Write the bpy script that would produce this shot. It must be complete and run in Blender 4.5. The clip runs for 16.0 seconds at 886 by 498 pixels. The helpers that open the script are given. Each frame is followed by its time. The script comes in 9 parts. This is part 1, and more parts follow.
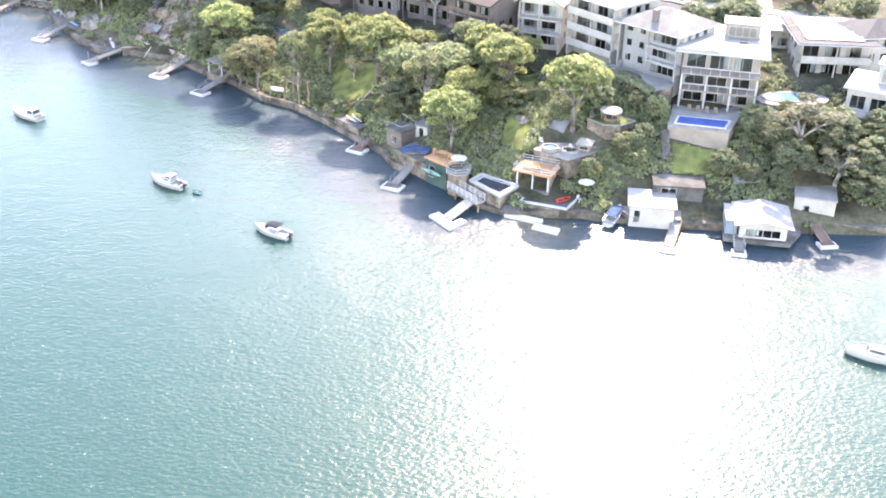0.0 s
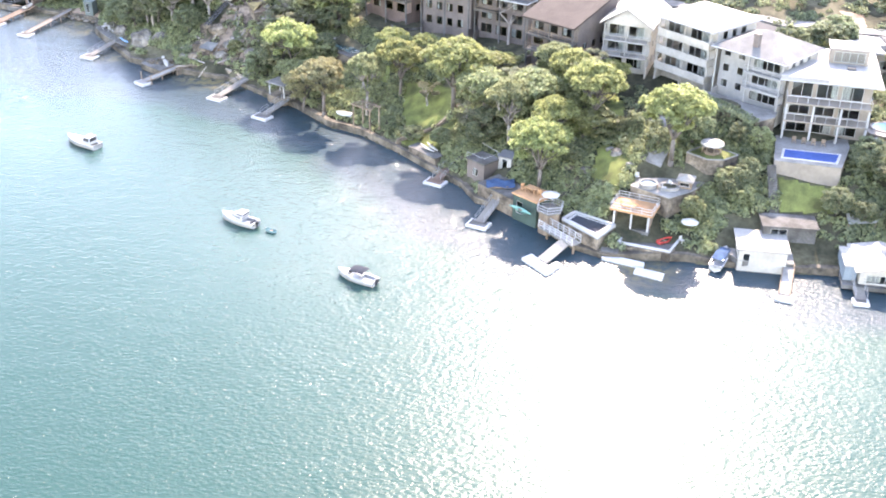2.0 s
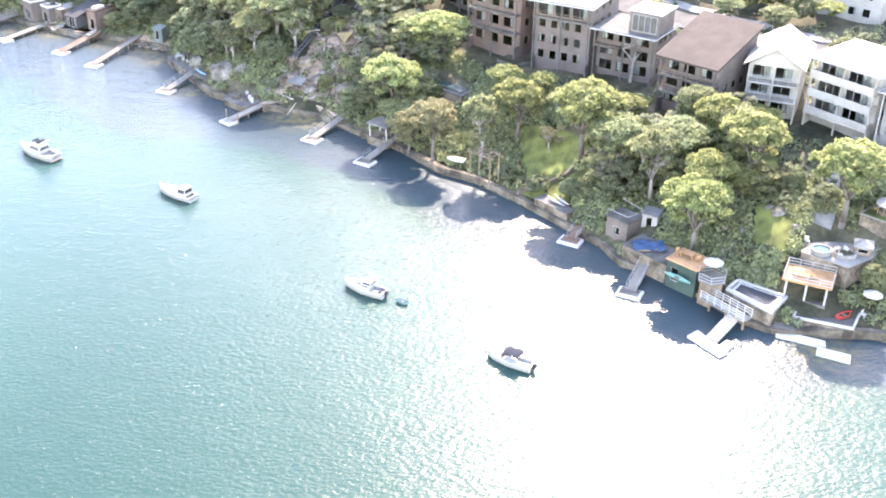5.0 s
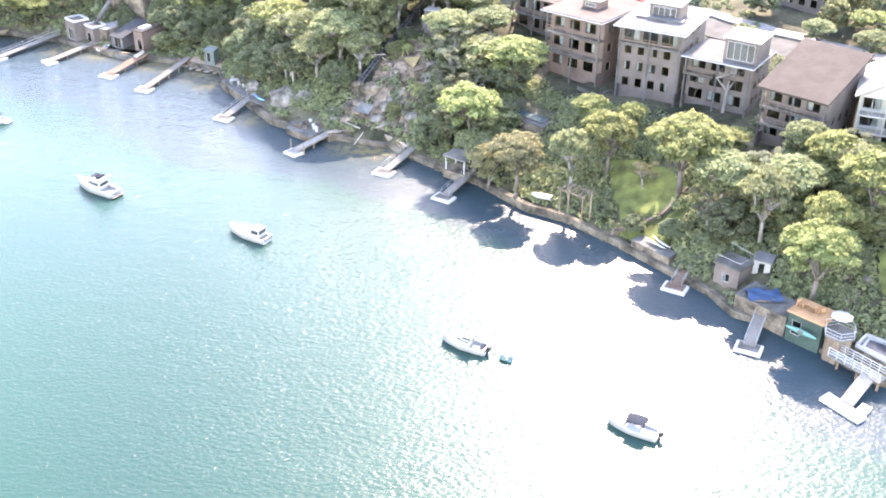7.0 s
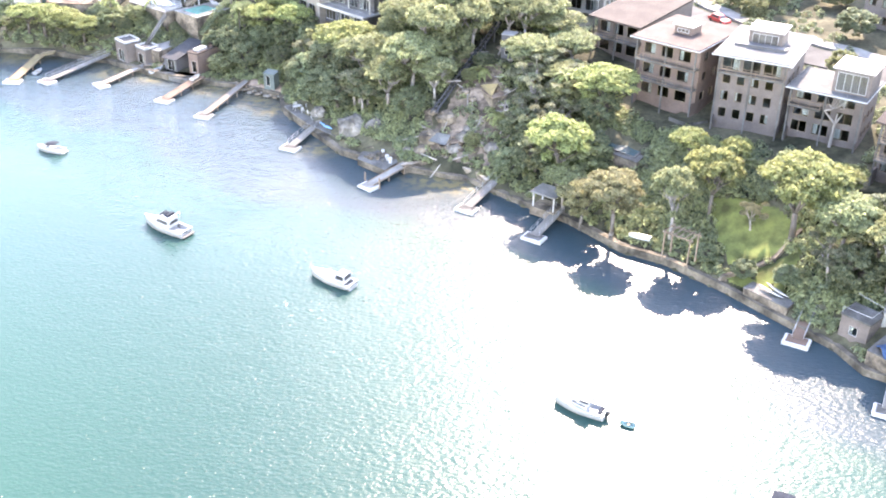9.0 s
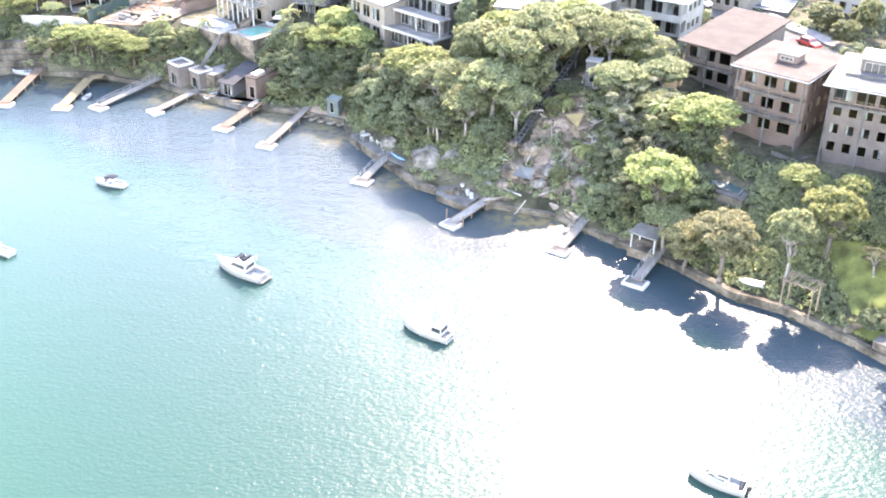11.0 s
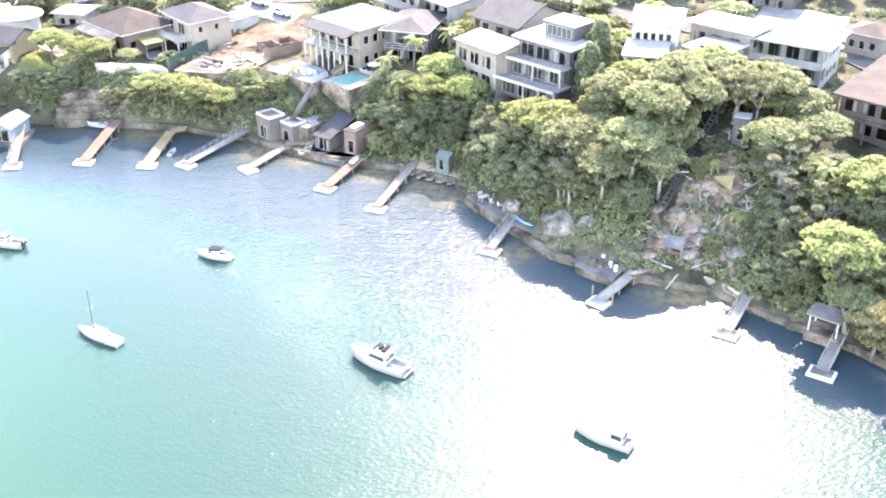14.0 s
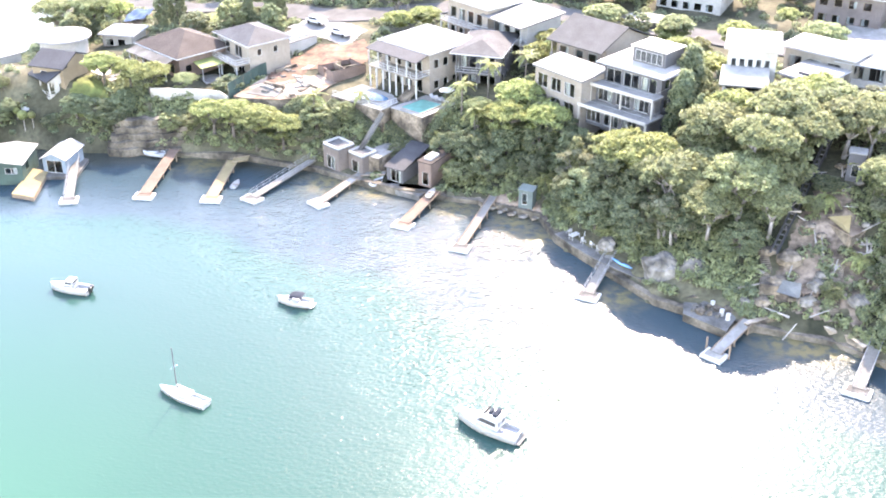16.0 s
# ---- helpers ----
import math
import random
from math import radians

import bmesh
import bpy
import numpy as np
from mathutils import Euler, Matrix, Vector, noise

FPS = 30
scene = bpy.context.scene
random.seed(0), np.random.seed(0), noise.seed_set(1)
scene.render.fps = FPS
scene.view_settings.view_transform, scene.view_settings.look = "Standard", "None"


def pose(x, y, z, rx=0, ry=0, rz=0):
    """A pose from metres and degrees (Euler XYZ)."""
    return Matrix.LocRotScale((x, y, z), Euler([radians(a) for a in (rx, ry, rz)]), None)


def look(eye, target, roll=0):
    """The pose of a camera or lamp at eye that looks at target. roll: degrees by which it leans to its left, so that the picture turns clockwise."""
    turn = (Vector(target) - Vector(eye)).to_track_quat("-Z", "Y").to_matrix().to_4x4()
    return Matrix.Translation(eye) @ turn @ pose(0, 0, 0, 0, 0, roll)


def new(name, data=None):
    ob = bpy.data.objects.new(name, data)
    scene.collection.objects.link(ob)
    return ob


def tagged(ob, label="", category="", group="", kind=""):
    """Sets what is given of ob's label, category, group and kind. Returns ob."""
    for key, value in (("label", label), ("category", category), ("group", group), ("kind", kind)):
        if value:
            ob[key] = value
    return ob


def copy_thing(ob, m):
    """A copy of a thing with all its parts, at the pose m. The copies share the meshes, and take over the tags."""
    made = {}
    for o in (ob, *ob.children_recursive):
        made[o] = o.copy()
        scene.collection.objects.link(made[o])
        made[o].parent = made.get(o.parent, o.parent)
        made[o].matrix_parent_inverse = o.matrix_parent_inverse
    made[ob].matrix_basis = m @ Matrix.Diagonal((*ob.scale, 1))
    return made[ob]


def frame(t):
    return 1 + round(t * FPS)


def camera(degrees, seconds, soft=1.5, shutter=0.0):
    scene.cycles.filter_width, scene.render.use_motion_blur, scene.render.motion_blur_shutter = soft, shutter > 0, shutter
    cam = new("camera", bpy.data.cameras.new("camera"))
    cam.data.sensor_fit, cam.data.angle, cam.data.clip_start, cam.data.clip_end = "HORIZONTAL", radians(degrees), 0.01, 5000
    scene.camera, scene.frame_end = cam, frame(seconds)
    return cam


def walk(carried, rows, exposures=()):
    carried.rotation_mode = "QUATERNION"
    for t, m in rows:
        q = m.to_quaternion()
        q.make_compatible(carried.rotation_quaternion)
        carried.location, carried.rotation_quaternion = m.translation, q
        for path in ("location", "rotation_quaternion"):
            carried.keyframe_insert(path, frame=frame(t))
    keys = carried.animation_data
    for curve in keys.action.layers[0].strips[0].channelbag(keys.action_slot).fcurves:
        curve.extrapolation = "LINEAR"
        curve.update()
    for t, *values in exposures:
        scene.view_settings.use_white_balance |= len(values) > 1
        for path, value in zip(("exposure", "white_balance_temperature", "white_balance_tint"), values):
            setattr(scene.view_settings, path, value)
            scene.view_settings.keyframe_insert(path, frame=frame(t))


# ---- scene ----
import functools

# The path: seconds, eye in metres, yaw to the left, pitch up, roll to the left in degrees.
cam = camera(45.0, 16.0, soft=1.9)
ROWS = [
    (0, 0, 0, 70, 0.036, -28.669, 1.173),
    (0.5, -2.684, 3.028, 70.287, 0.237, -28.763, 1.147),
    (1, -5.448, 6.075, 70.575, 0.425, -28.883, 1.079),
    (1.5, -8.316, 9.134, 70.859, 0.575, -28.991, 1.01),
    (2, -11.293, 12.168, 71.128, 0.68, -29.092, 0.977),
    (2.5, -14.389, 15.148, 71.38, 0.704, -29.175, 0.971),
    (3, -17.575, 18.073, 71.618, 0.712, -29.235, 0.961),
    (3.5, -20.783, 20.935, 71.822, 0.721, -29.286, 0.968),
    (4, -23.994, 23.774, 71.997, 0.739, -29.316, 0.957),
    (6.5, -39.981, 37.793, 72.76, 0.78, -29.379, 0.856),
    (7, -43.145, 40.542, 72.948, 0.802, -29.389, 0.869),
    (7.5, -46.265, 43.27, 73.134, 0.864, -29.425, 0.853),
    (8, -49.329, 45.991, 73.273, 0.954, -29.424, 0.79),
    (8.5, -52.353, 48.729, 73.368, 1.048, -29.399, 0.773),
    (9, -55.427, 51.502, 73.4, 1.143, -29.365, 0.809),
    (11.5, -71.086, 65.424, 73.242, 1.444, -29.069, 0.617),
    (12, -74.284, 68.243, 73.252, 1.508, -28.835, 0.546),
    (12.5, -77.518, 71.094, 73.278, 1.533, -28.459, 0.5),
    (13, -80.757, 73.928, 73.327, 1.572, -28.453, 0.37),
    (13.5, -83.964, 76.688, 73.44, 1.617, -28.435, 0.288),
    (14, -87.155, 79.444, 73.623, 1.663, -28.439, 0.165),
    (14.5, -90.353, 82.233, 73.853, 1.685, -28.458, 0.11),
    (15, -93.547, 84.995, 74.125, 1.721, -28.494, 0.045),
    (15.5, -96.732, 87.768, 74.408, 1.771, -28.52, 0.041),
    (16, -99.937, 90.578, 74.678, 1.824, -28.572, -0.054),
]


def eye_pose(x, y, z, yaw, pitch, roll):
    a, b = radians(yaw), radians(pitch)
    ahead = Vector((-math.sin(a) * math.cos(b), math.cos(a) * math.cos(b), math.sin(b)))
    return look((x, y, z), Vector((x, y, z)) + ahead * 100, roll)


walk(cam, [(t, eye_pose(*row)) for t, *row in ROWS], [(0, 3.85, 8000, 23), (6, 4.06, 8000, 23), (16, 4.16, 8000, 22)])

# Daylight: a sun ahead of the camera, a little to the right, and a clear sky.
SUN_TURN, SUN_UP = 11.5, 41.0
world = bpy.data.worlds.new("sky")
scene.world = world
world.use_nodes = True
sky_nodes = world.node_tree
sky_nodes.nodes.clear()
sky_out = sky_nodes.nodes.new("ShaderNodeOutputWorld")
sky_bg = sky_nodes.nodes.new("ShaderNodeBackground")
sky_tex = sky_nodes.nodes.new("ShaderNodeTexSky")
sky_tex.sky_type = "NISHITA"
sky_tex.sun_disc = False
sky_tex.sun_elevation = radians(SUN_UP)
sky_tex.sun_rotation = radians(SUN_TURN)
sky_tex.air_density, sky_tex.dust_density, sky_tex.ozone_density = 1.0, 0.45, 0.8
sky_bg.inputs["Strength"].default_value = 0.15
sky_nodes.links.new(sky_tex.outputs["Color"], sky_bg.inputs["Color"])
sky_nodes.links.new(sky_bg.outputs["Background"], sky_out.inputs["Surface"])
sun_data = bpy.data.lights.new("sun", "SUN")
sun_data.energy, sun_data.angle, sun_data.color = 1.5, radians(0.6), (1.0, 0.96, 0.89)
sun = new("sun", sun_data)
sun_way = Vector((math.sin(radians(SUN_TURN)) * math.cos(radians(SUN_UP)), math.cos(radians(SUN_TURN)) * math.cos(radians(SUN_UP)), math.sin(radians(SUN_UP))))
sun.matrix_world = look(sun_way * 400, (0, 0, 0))


# ---- shapes ----
class Shape:
    """Vertices and faces that are gathered piece by piece and become one mesh."""

    def __init__(self):
        self.v, self.f, self.smooth = [], [], False

    def add(self, verts, faces):
        n = len(self.v)
        self.v += [tuple(p) for p in verts]
        self.f += [tuple(n + i for i in face) for face in faces]
        return self

    def box(self, x0, x1, y0, y1, z0, z1):
        c = [(x, y, z) for z in (z0, z1) for x, y in ((x0, y0), (x1, y0), (x1, y1), (x0, y1))]
        return self.add(c, [(3, 2, 1, 0), (4, 5, 6, 7), (0, 1, 5, 4), (1, 2, 6, 5), (2, 3, 7, 6), (3, 0, 4, 7)])

    def slab(self, outline, z0, z1, inset=0.0):
        """A prism over an outline that runs anticlockwise; inset rounds its upper edge a little."""
        n = len(outline)
        cx, cy = sum(p[0] for p in outline) / n, sum(p[1] for p in outline) / n
        rings = [[(x, y, z0) for x, y in outline], [(x, y, z1 - inset) for x, y in outline]]
        if inset:
            r = max(math.hypot(x - cx, y - cy) for x, y in outline)
            rings.append([(x + (cx - x) * inset / r, y + (cy - y) * inset / r, z1) for x, y in outline])
        faces = [tuple(reversed(range(n)))]
        for k in range(len(rings) - 1):
            faces += [(k * n + i, k * n + (i + 1) % n, (k + 1) * n + (i + 1) % n, (k + 1) * n + i) for i in range(n)]
        verts, top = [p for ring in rings for p in ring], (len(rings) - 1) * n
        if n < 12:
            faces.append(tuple(top + i for i in range(n)))
        else:
            verts.append((cx, cy, z1))
            faces += [(top + i, top + (i + 1) % n, len(verts) - 1) for i in range(n)]
        return self.add(verts, faces)

    def tube(self, a, b, r0, r1=None, n=6):
        r1 = r0 if r1 is None else r1
        a, b = Vector(a), Vector(b)
        turn = (b - a).to_track_quat("Z", "Y").to_matrix()
        ring = [Vector((math.cos(2 * math.pi * i / n), math.sin(2 * math.pi * i / n), 0)) for i in range(n)]
        verts = [a + turn @ (p * r0) for p in ring] + [b + turn @ (p * r1) for p in ring]
        faces = [(i, (i + 1) % n, n + (i + 1) % n, n + i) for i in range(n)]
        return self.add(verts, faces + [tuple(reversed(range(n))), tuple(range(n, 2 * n))])

    def rail(self, points, r=0.03, n=4):
        """One bent tube along points."""
        p = [Vector(q) for q in points]
        loop = (p[0] - p[-1]).length < 1e-4
        rings = []
        for k in range(len(p)):
            before = p[k] - p[k - 1] if k else (p[-1] - p[-2] if loop else p[1] - p[0])
            after = p[k + 1] - p[k] if k < len(p) - 1 else (p[1] - p[0] if loop else p[-1] - p[-2])
            way = before.normalized() + after.normalized()
            way = way.normalized() if way.length > 1e-3 else after.normalized()
            side = way.cross(Vector((0, 0, 1)))
            side = side.normalized() if side.length > 0.05 else Vector((1, 0, 0))
            up = side.cross(way).normalized()
            rings.append([p[k] + (side * math.cos(2 * math.pi * i / n) + up * math.sin(2 * math.pi * i / n)) * r for i in range(n)])
        return self.loft(rings, caps=not loop)

    def loft(self, rings, closed=True, caps=True):
        """Skin over rings of equal length."""
        n = len(rings[0])
        faces = []
        for k in range(len(rings) - 1):
            for i in range(n if closed else n - 1):
                j = (i + 1) % n
                faces.append((k * n + i, k * n + j, (k + 1) * n + j, (k + 1) * n + i))
        if caps:
            faces += [tuple(reversed(range(n))), tuple((len(rings) - 1) * n + i for i in range(n))]
        return self.add([p for ring in rings for p in ring], faces)

    def wall(self, a, b, z0, z1, holes, thick=0.25):
        """An upright wall from a to b (its outside on the right hand), with holes (s0, s1, h0, h1) cut through it."""
        ax, ay = a
        dx, dy = b[0] - ax, b[1] - ay
        long = math.hypot(dx, dy)
        dx, dy = dx / long, dy / long
        nx, ny = -dy * thick, dx * thick
        ss = sorted({0.0, long, *[min(max(s, 0), long) for h in holes for s in h[:2]]})
        hs = sorted({z0, z1, *[min(max(s, z0), z1) for h in holes for s in h[2:]]})
        for s0, s1 in zip(ss, ss[1:]):
            for h0, h1 in zip(hs, hs[1:]):
                sm, hm = (s0 + s1) / 2, (h0 + h1) / 2
                if any(h[0] < sm < h[1] and h[2] < hm < h[3] for h in holes):
                    continue
                p = [(ax + dx * s, ay + dy * s, h) for s, h in ((s0, h0), (s1, h0), (s1, h1), (s0, h1))]
                q = [(x + nx, y + ny, z) for x, y, z in p]
                self.add(p, [(0, 1, 2, 3)])
                self.add(q, [(3, 2, 1, 0)])
        for s0, s1, h0, h1 in holes:
            p = [(ax + dx * s, ay + dy * s, h) for s, h in ((s0, h0), (s1, h0), (s1, h1), (s0, h1))]
            q = [(x + nx, y + ny, z) for x, y, z in p]
            self.add(p + q, [(i, 4 + i, 4 + (i + 1) % 4, (i + 1) % 4) for i in range(4)])
        return self

    def mesh(self, name, material):
        me = bpy.data.meshes.new(name)
        me.from_pydata(self.v, [], self.f)
        if self.smooth:
            me.polygons.foreach_set("use_smooth", [True] * len(me.polygons))
        me.materials.append(material)
        me.update()
        return me


def thing(name, label, category, at=(0, 0, 0), turn=0.0, group="", kind=""):
    ob = new(name)
    ob.empty_display_size = 0.5
    ob.matrix_world = pose(*at, 0, 0, turn)
    return tagged(ob, label, category, group, kind)


def part(name, shape, material, parent, label=""):
    ob = new(name, shape.mesh(name, material))
    ob.parent = parent
    return tagged(ob, label)


def single(name, shape, material, label, category="", kind="", group="", at=(0, 0, 0), turn=0.0):
    ob = new(name, shape.mesh(name, material))
    ob.matrix_world = pose(*at, 0, 0, turn)
    return tagged(ob, label, category, group, kind)


# ---- materials ----
def material(name, colour, rough=0.6, vary=0.18, grain=3.0, stain=0.25, bump=0.2, metal=0.0, second=None, stretch=(1, 1, 1), spread=0.0):
    """A surface with fine grain, larger stains and a little relief. spread: how far alike objects differ."""
    m = bpy.data.materials.new(name)
    m.use_nodes = True
    t = m.node_tree
    bsdf = t.nodes["Principled BSDF"]
    coord = t.nodes.new("ShaderNodeTexCoord")
    place = t.nodes.new("ShaderNodeMapping")
    place.inputs["Scale"].default_value = stretch
    t.links.new(coord.outputs["Object"], place.inputs["Vector"])
    fine, broad = t.nodes.new("ShaderNodeTexNoise"), t.nodes.new("ShaderNodeTexNoise")
    fine.inputs["Scale"].default_value, fine.inputs["Detail"].default_value = grain, 6
    broad.inputs["Scale"].default_value, broad.inputs["Detail"].default_value = stain, 4
    for node in (fine, broad):
        t.links.new(place.outputs["Vector"], node.inputs["Vector"])
    dark = tuple(c * (1 - vary) for c in (second or colour))
    light = tuple(min(1, c * (1 + vary * 0.6)) for c in colour)
    one = t.nodes.new("ShaderNodeMix")
    one.data_type = "RGBA"
    one.inputs["A"].default_value, one.inputs["B"].default_value = (*dark, 1), (*light, 1)
    curve = t.nodes.new("ShaderNodeMapRange")
    curve.inputs["From Min"].default_value, curve.inputs["From Max"].default_value = 0.35, 0.65
    t.links.new(broad.outputs["Fac"], curve.inputs["Value"])
    t.links.new(curve.outputs["Result"], one.inputs["Factor"])
    two = t.nodes.new("ShaderNodeMix")
    two.data_type, two.blend_type = "RGBA", "MULTIPLY"
    two.inputs["Factor"].default_value = 1.0
    shade = t.nodes.new("ShaderNodeMapRange")
    shade.inputs["From Min"].default_value, shade.inputs["From Max"].default_value = 0.3, 0.7
    shade.inputs["To Min"].default_value, shade.inputs["To Max"].default_value = 1 - vary, 1.0
    t.links.new(fine.outputs["Fac"], shade.inputs["Value"])
    t.links.new(one.outputs["Result"], two.inputs["A"])
    t.links.new(shade.outputs["Result"], two.inputs["B"])
    last = two.outputs["Result"]
    if spread:
        info, hsv = t.nodes.new("ShaderNodeObjectInfo"), t.nodes.new("ShaderNodeHueSaturation")
        reach = t.nodes.new("ShaderNodeMapRange")
        reach.inputs["To Min"].default_value, reach.inputs["To Max"].default_value = 1 - spread, 1 + spread
        t.links.new(info.outputs["Random"], reach.inputs["Value"])
        t.links.new(reach.outputs["Result"], hsv.inputs["Value"])
        t.links.new(last, hsv.inputs["Color"])
        last = hsv.outputs["Color"]
    t.links.new(last, bsdf.inputs["Base Color"])
    bsdf.inputs["Roughness"].default_value, bsdf.inputs["Metallic"].default_value = rough, metal
    bsdf.inputs["Specular IOR Level"].default_value = 0.5 if rough < 0.5 else 0.15
    if bump:
        relief = t.nodes.new("ShaderNodeBump")
        relief.inputs["Strength"].default_value, relief.inputs["Distance"].default_value = bump, 0.05
        t.links.new(fine.outputs["Fac"], relief.inputs["Height"])
        t.links.new(relief.outputs["Normal"], bsdf.inputs["Normal"])
    return m


def striped(name, colour, seam, scale, rough=0.6, metal=0.0, bands="X", depth=0.5):
    """Boards, sheets or courses: even bands with darker seams."""
    m = material(name, colour, rough, 0.2, 4.0, 0.4, 0, metal)
    t = m.node_tree
    bsdf = t.nodes["Principled BSDF"]
    coord, wave = t.nodes.new("ShaderNodeTexCoord"), t.nodes.new("ShaderNodeTexWave")
    wave.bands_direction = bands
    wave.wave_profile = "SAW"
    wave.inputs["Scale"].default_value = scale
    wave.inputs["Distortion"].default_value = 0.15
    t.links.new(coord.outputs["Object"], wave.inputs["Vector"])
    edge = t.nodes.new("ShaderNodeMapRange")
    edge.inputs["From Min"].default_value, edge.inputs["From Max"].default_value = 0.0, 0.15
    t.links.new(wave.outputs["Fac"], edge.inputs["Value"])
    mix = t.nodes.new("ShaderNodeMix")
    mix.data_type = "RGBA"
    mix.inputs["A"].default_value = (*seam, 1)
    before = bsdf.inputs["Base Color"].links[0].from_socket
    t.links.new(before, mix.inputs["B"])
    t.links.new(edge.outputs["Result"], mix.inputs["Factor"])
    t.links.new(mix.outputs["Result"], bsdf.inputs["Base Color"])
    relief = t.nodes.new("ShaderNodeBump")
    relief.inputs["Strength"].default_value, relief.inputs["Distance"].default_value = depth, 0.04
    t.links.new(edge.outputs["Result"], relief.inputs["Height"])
    t.links.new(relief.outputs["Normal"], bsdf.inputs["Normal"])
    return m


def foliage(name, dark, light, glow=0.45):
    """Leaves that let part of the light through; each leaf has its own shade."""
    m = bpy.data.materials.new(name)
    m.use_nodes = True
    t = m.node_tree
    t.nodes.clear()
    out = t.nodes.new("ShaderNodeOutputMaterial")
    geo, info = t.nodes.new("ShaderNodeNewGeometry"), t.nodes.new("ShaderNodeObjectInfo")
    mix = t.nodes.new("ShaderNodeMix")
    mix.data_type = "RGBA"
    mix.inputs["A"].default_value, mix.inputs["B"].default_value = (*dark, 1), (*light, 1)
    t.links.new(geo.outputs["Random Per Island"], mix.inputs["Factor"])
    hsv = t.nodes.new("ShaderNodeHueSaturation")
    reach, hue = t.nodes.new("ShaderNodeMapRange"), t.nodes.new("ShaderNodeMapRange")
    reach.inputs["To Min"].default_value, reach.inputs["To Max"].default_value = 0.8, 1.2
    hue.inputs["To Min"].default_value, hue.inputs["To Max"].default_value = 0.485, 0.515
    t.links.new(info.outputs["Random"], reach.inputs["Value"])
    t.links.new(info.outputs["Random"], hue.inputs["Value"])
    t.links.new(reach.outputs["Result"], hsv.inputs["Value"])
    t.links.new(hue.outputs["Result"], hsv.inputs["Hue"])
    t.links.new(mix.outputs["Result"], hsv.inputs["Color"])
    front, back, both = t.nodes.new("ShaderNodeBsdfPrincipled"), t.nodes.new("ShaderNodeBsdfTranslucent"), t.nodes.new("ShaderNodeMixShader")
    front.inputs["Roughness"].default_value = 0.6
    front.inputs["Specular IOR Level"].default_value = 0.25
    t.links.new(hsv.outputs["Color"], front.inputs["Base Color"])
    t.links.new(hsv.outputs["Color"], back.inputs["Color"])
    both.inputs["Fac"].default_value = glow
    t.links.new(front.outputs["BSDF"], both.inputs[1])
    t.links.new(back.outputs["BSDF"], both.inputs[2])
    t.links.new(both.outputs["Shader"], out.inputs["Surface"])
    return m


def glass(name, tint, rough=0.02):
    m = bpy.data.materials.new(name)
    m.use_nodes = True
    bsdf = m.node_tree.nodes["Principled BSDF"]
    bsdf.inputs["Base Color"].default_value = (*tint, 1)
    bsdf.inputs["Roughness"].default_value = rough
    bsdf.inputs["Transmission Weight"].default_value = 1.0
    bsdf.inputs["IOR"].default_value = 1.45
    return m


WHITE = material("white_render", (0.32, 0.30, 0.265), 0.7, 0.16, 2.0, 0.3, 0.1)
CREAM = material("cream_render", (0.28, 0.25, 0.21), 0.75, 0.16, 2.0, 0.3, 0.1)
BEIGE = material("beige_render", (0.215, 0.185, 0.152), 0.75, 0.16, 2.0, 0.3, 0.1)
YELLOW = material("yellow_brick", (0.21, 0.165, 0.11), 0.8, 0.16, 6.0, 0.4, 0.2)
GREY = material("grey_render", (0.27, 0.262, 0.245), 0.7, 0.14, 2.0, 0.3, 0.1)
DARK = material("charcoal_render", (0.085, 0.083, 0.085), 0.6, 0.15, 2.0, 0.3, 0.1)
BRICK = striped("brown_brick", (0.135, 0.112, 0.10), (0.10, 0.088, 0.08), 2.2, 0.85, 0, "Z", 0.4)
REDBRICK = striped("red_brick", (0.155, 0.112, 0.094), (0.12, 0.09, 0.078), 2.2, 0.85, 0, "Z", 0.4)
SANDSTONE = material("sandstone", (0.19, 0.155, 0.118), 0.9, 0.45, 2.5, 0.5, 0.8, second=(0.10, 0.084, 0.068))
# Darker sandstone for wall and ledges: the bank's shade is in its colour.
SHADED_STONE = material("shaded_bank_stone", (0.13, 0.11, 0.085), 0.9, 0.45, 2.0, 0.4, 0.8, second=(0.07, 0.062, 0.05))
ROCK = material("weathered_rock", (0.19, 0.175, 0.155), 0.95, 0.45, 1.8, 0.35, 0.9, second=(0.11, 0.10, 0.085))
ROOF_WHITE = striped("white_metal_roof", (0.25, 0.24, 0.222), (0.19, 0.182, 0.17), 0.7, 0.55, 0, "X", 0.5)
ROOF_SILVER = striped("galvanised_roof", (0.13, 0.131, 0.133), (0.09, 0.092, 0.094), 0.8, 0.6, 0.1, "X", 0.5)
ROOF_GREY = striped("grey_tile_roof", (0.050, 0.050, 0.051), (0.03, 0.03, 0.031), 1.3, 0.8, 0, "Y", 0.6)
ROOF_PALE = striped("pale_grey_tile_roof", (0.125, 0.122, 0.118), (0.085, 0.083, 0.08), 1.3, 0.8, 0, "Y", 0.6)
ROOF_SLATE = striped("slate_tile_roof", (0.038, 0.039, 0.043), (0.022, 0.023, 0.026), 1.3, 0.75, 0, "Y", 0.6)
ROOF_BROWN = striped("brown_tile_roof", (0.052, 0.041, 0.036), (0.032, 0.024, 0.021), 1.3, 0.85, 0, "Y", 0.6)
ROOF_TAN = material("tan_membrane_roof", (0.068, 0.050, 0.044), 0.85, 0.25, 3.0, 0.3, 0.3)
ROOF_DECK = material("grey_roof_membrane", (0.10, 0.098, 0.095), 0.9, 0.25, 2.0, 0.3, 0.2)
PLANK = striped("grey_jetty_boards", (0.15, 0.14, 0.127), (0.07, 0.062, 0.055), 2.3, 0.85, 0, "Y", 0.6)
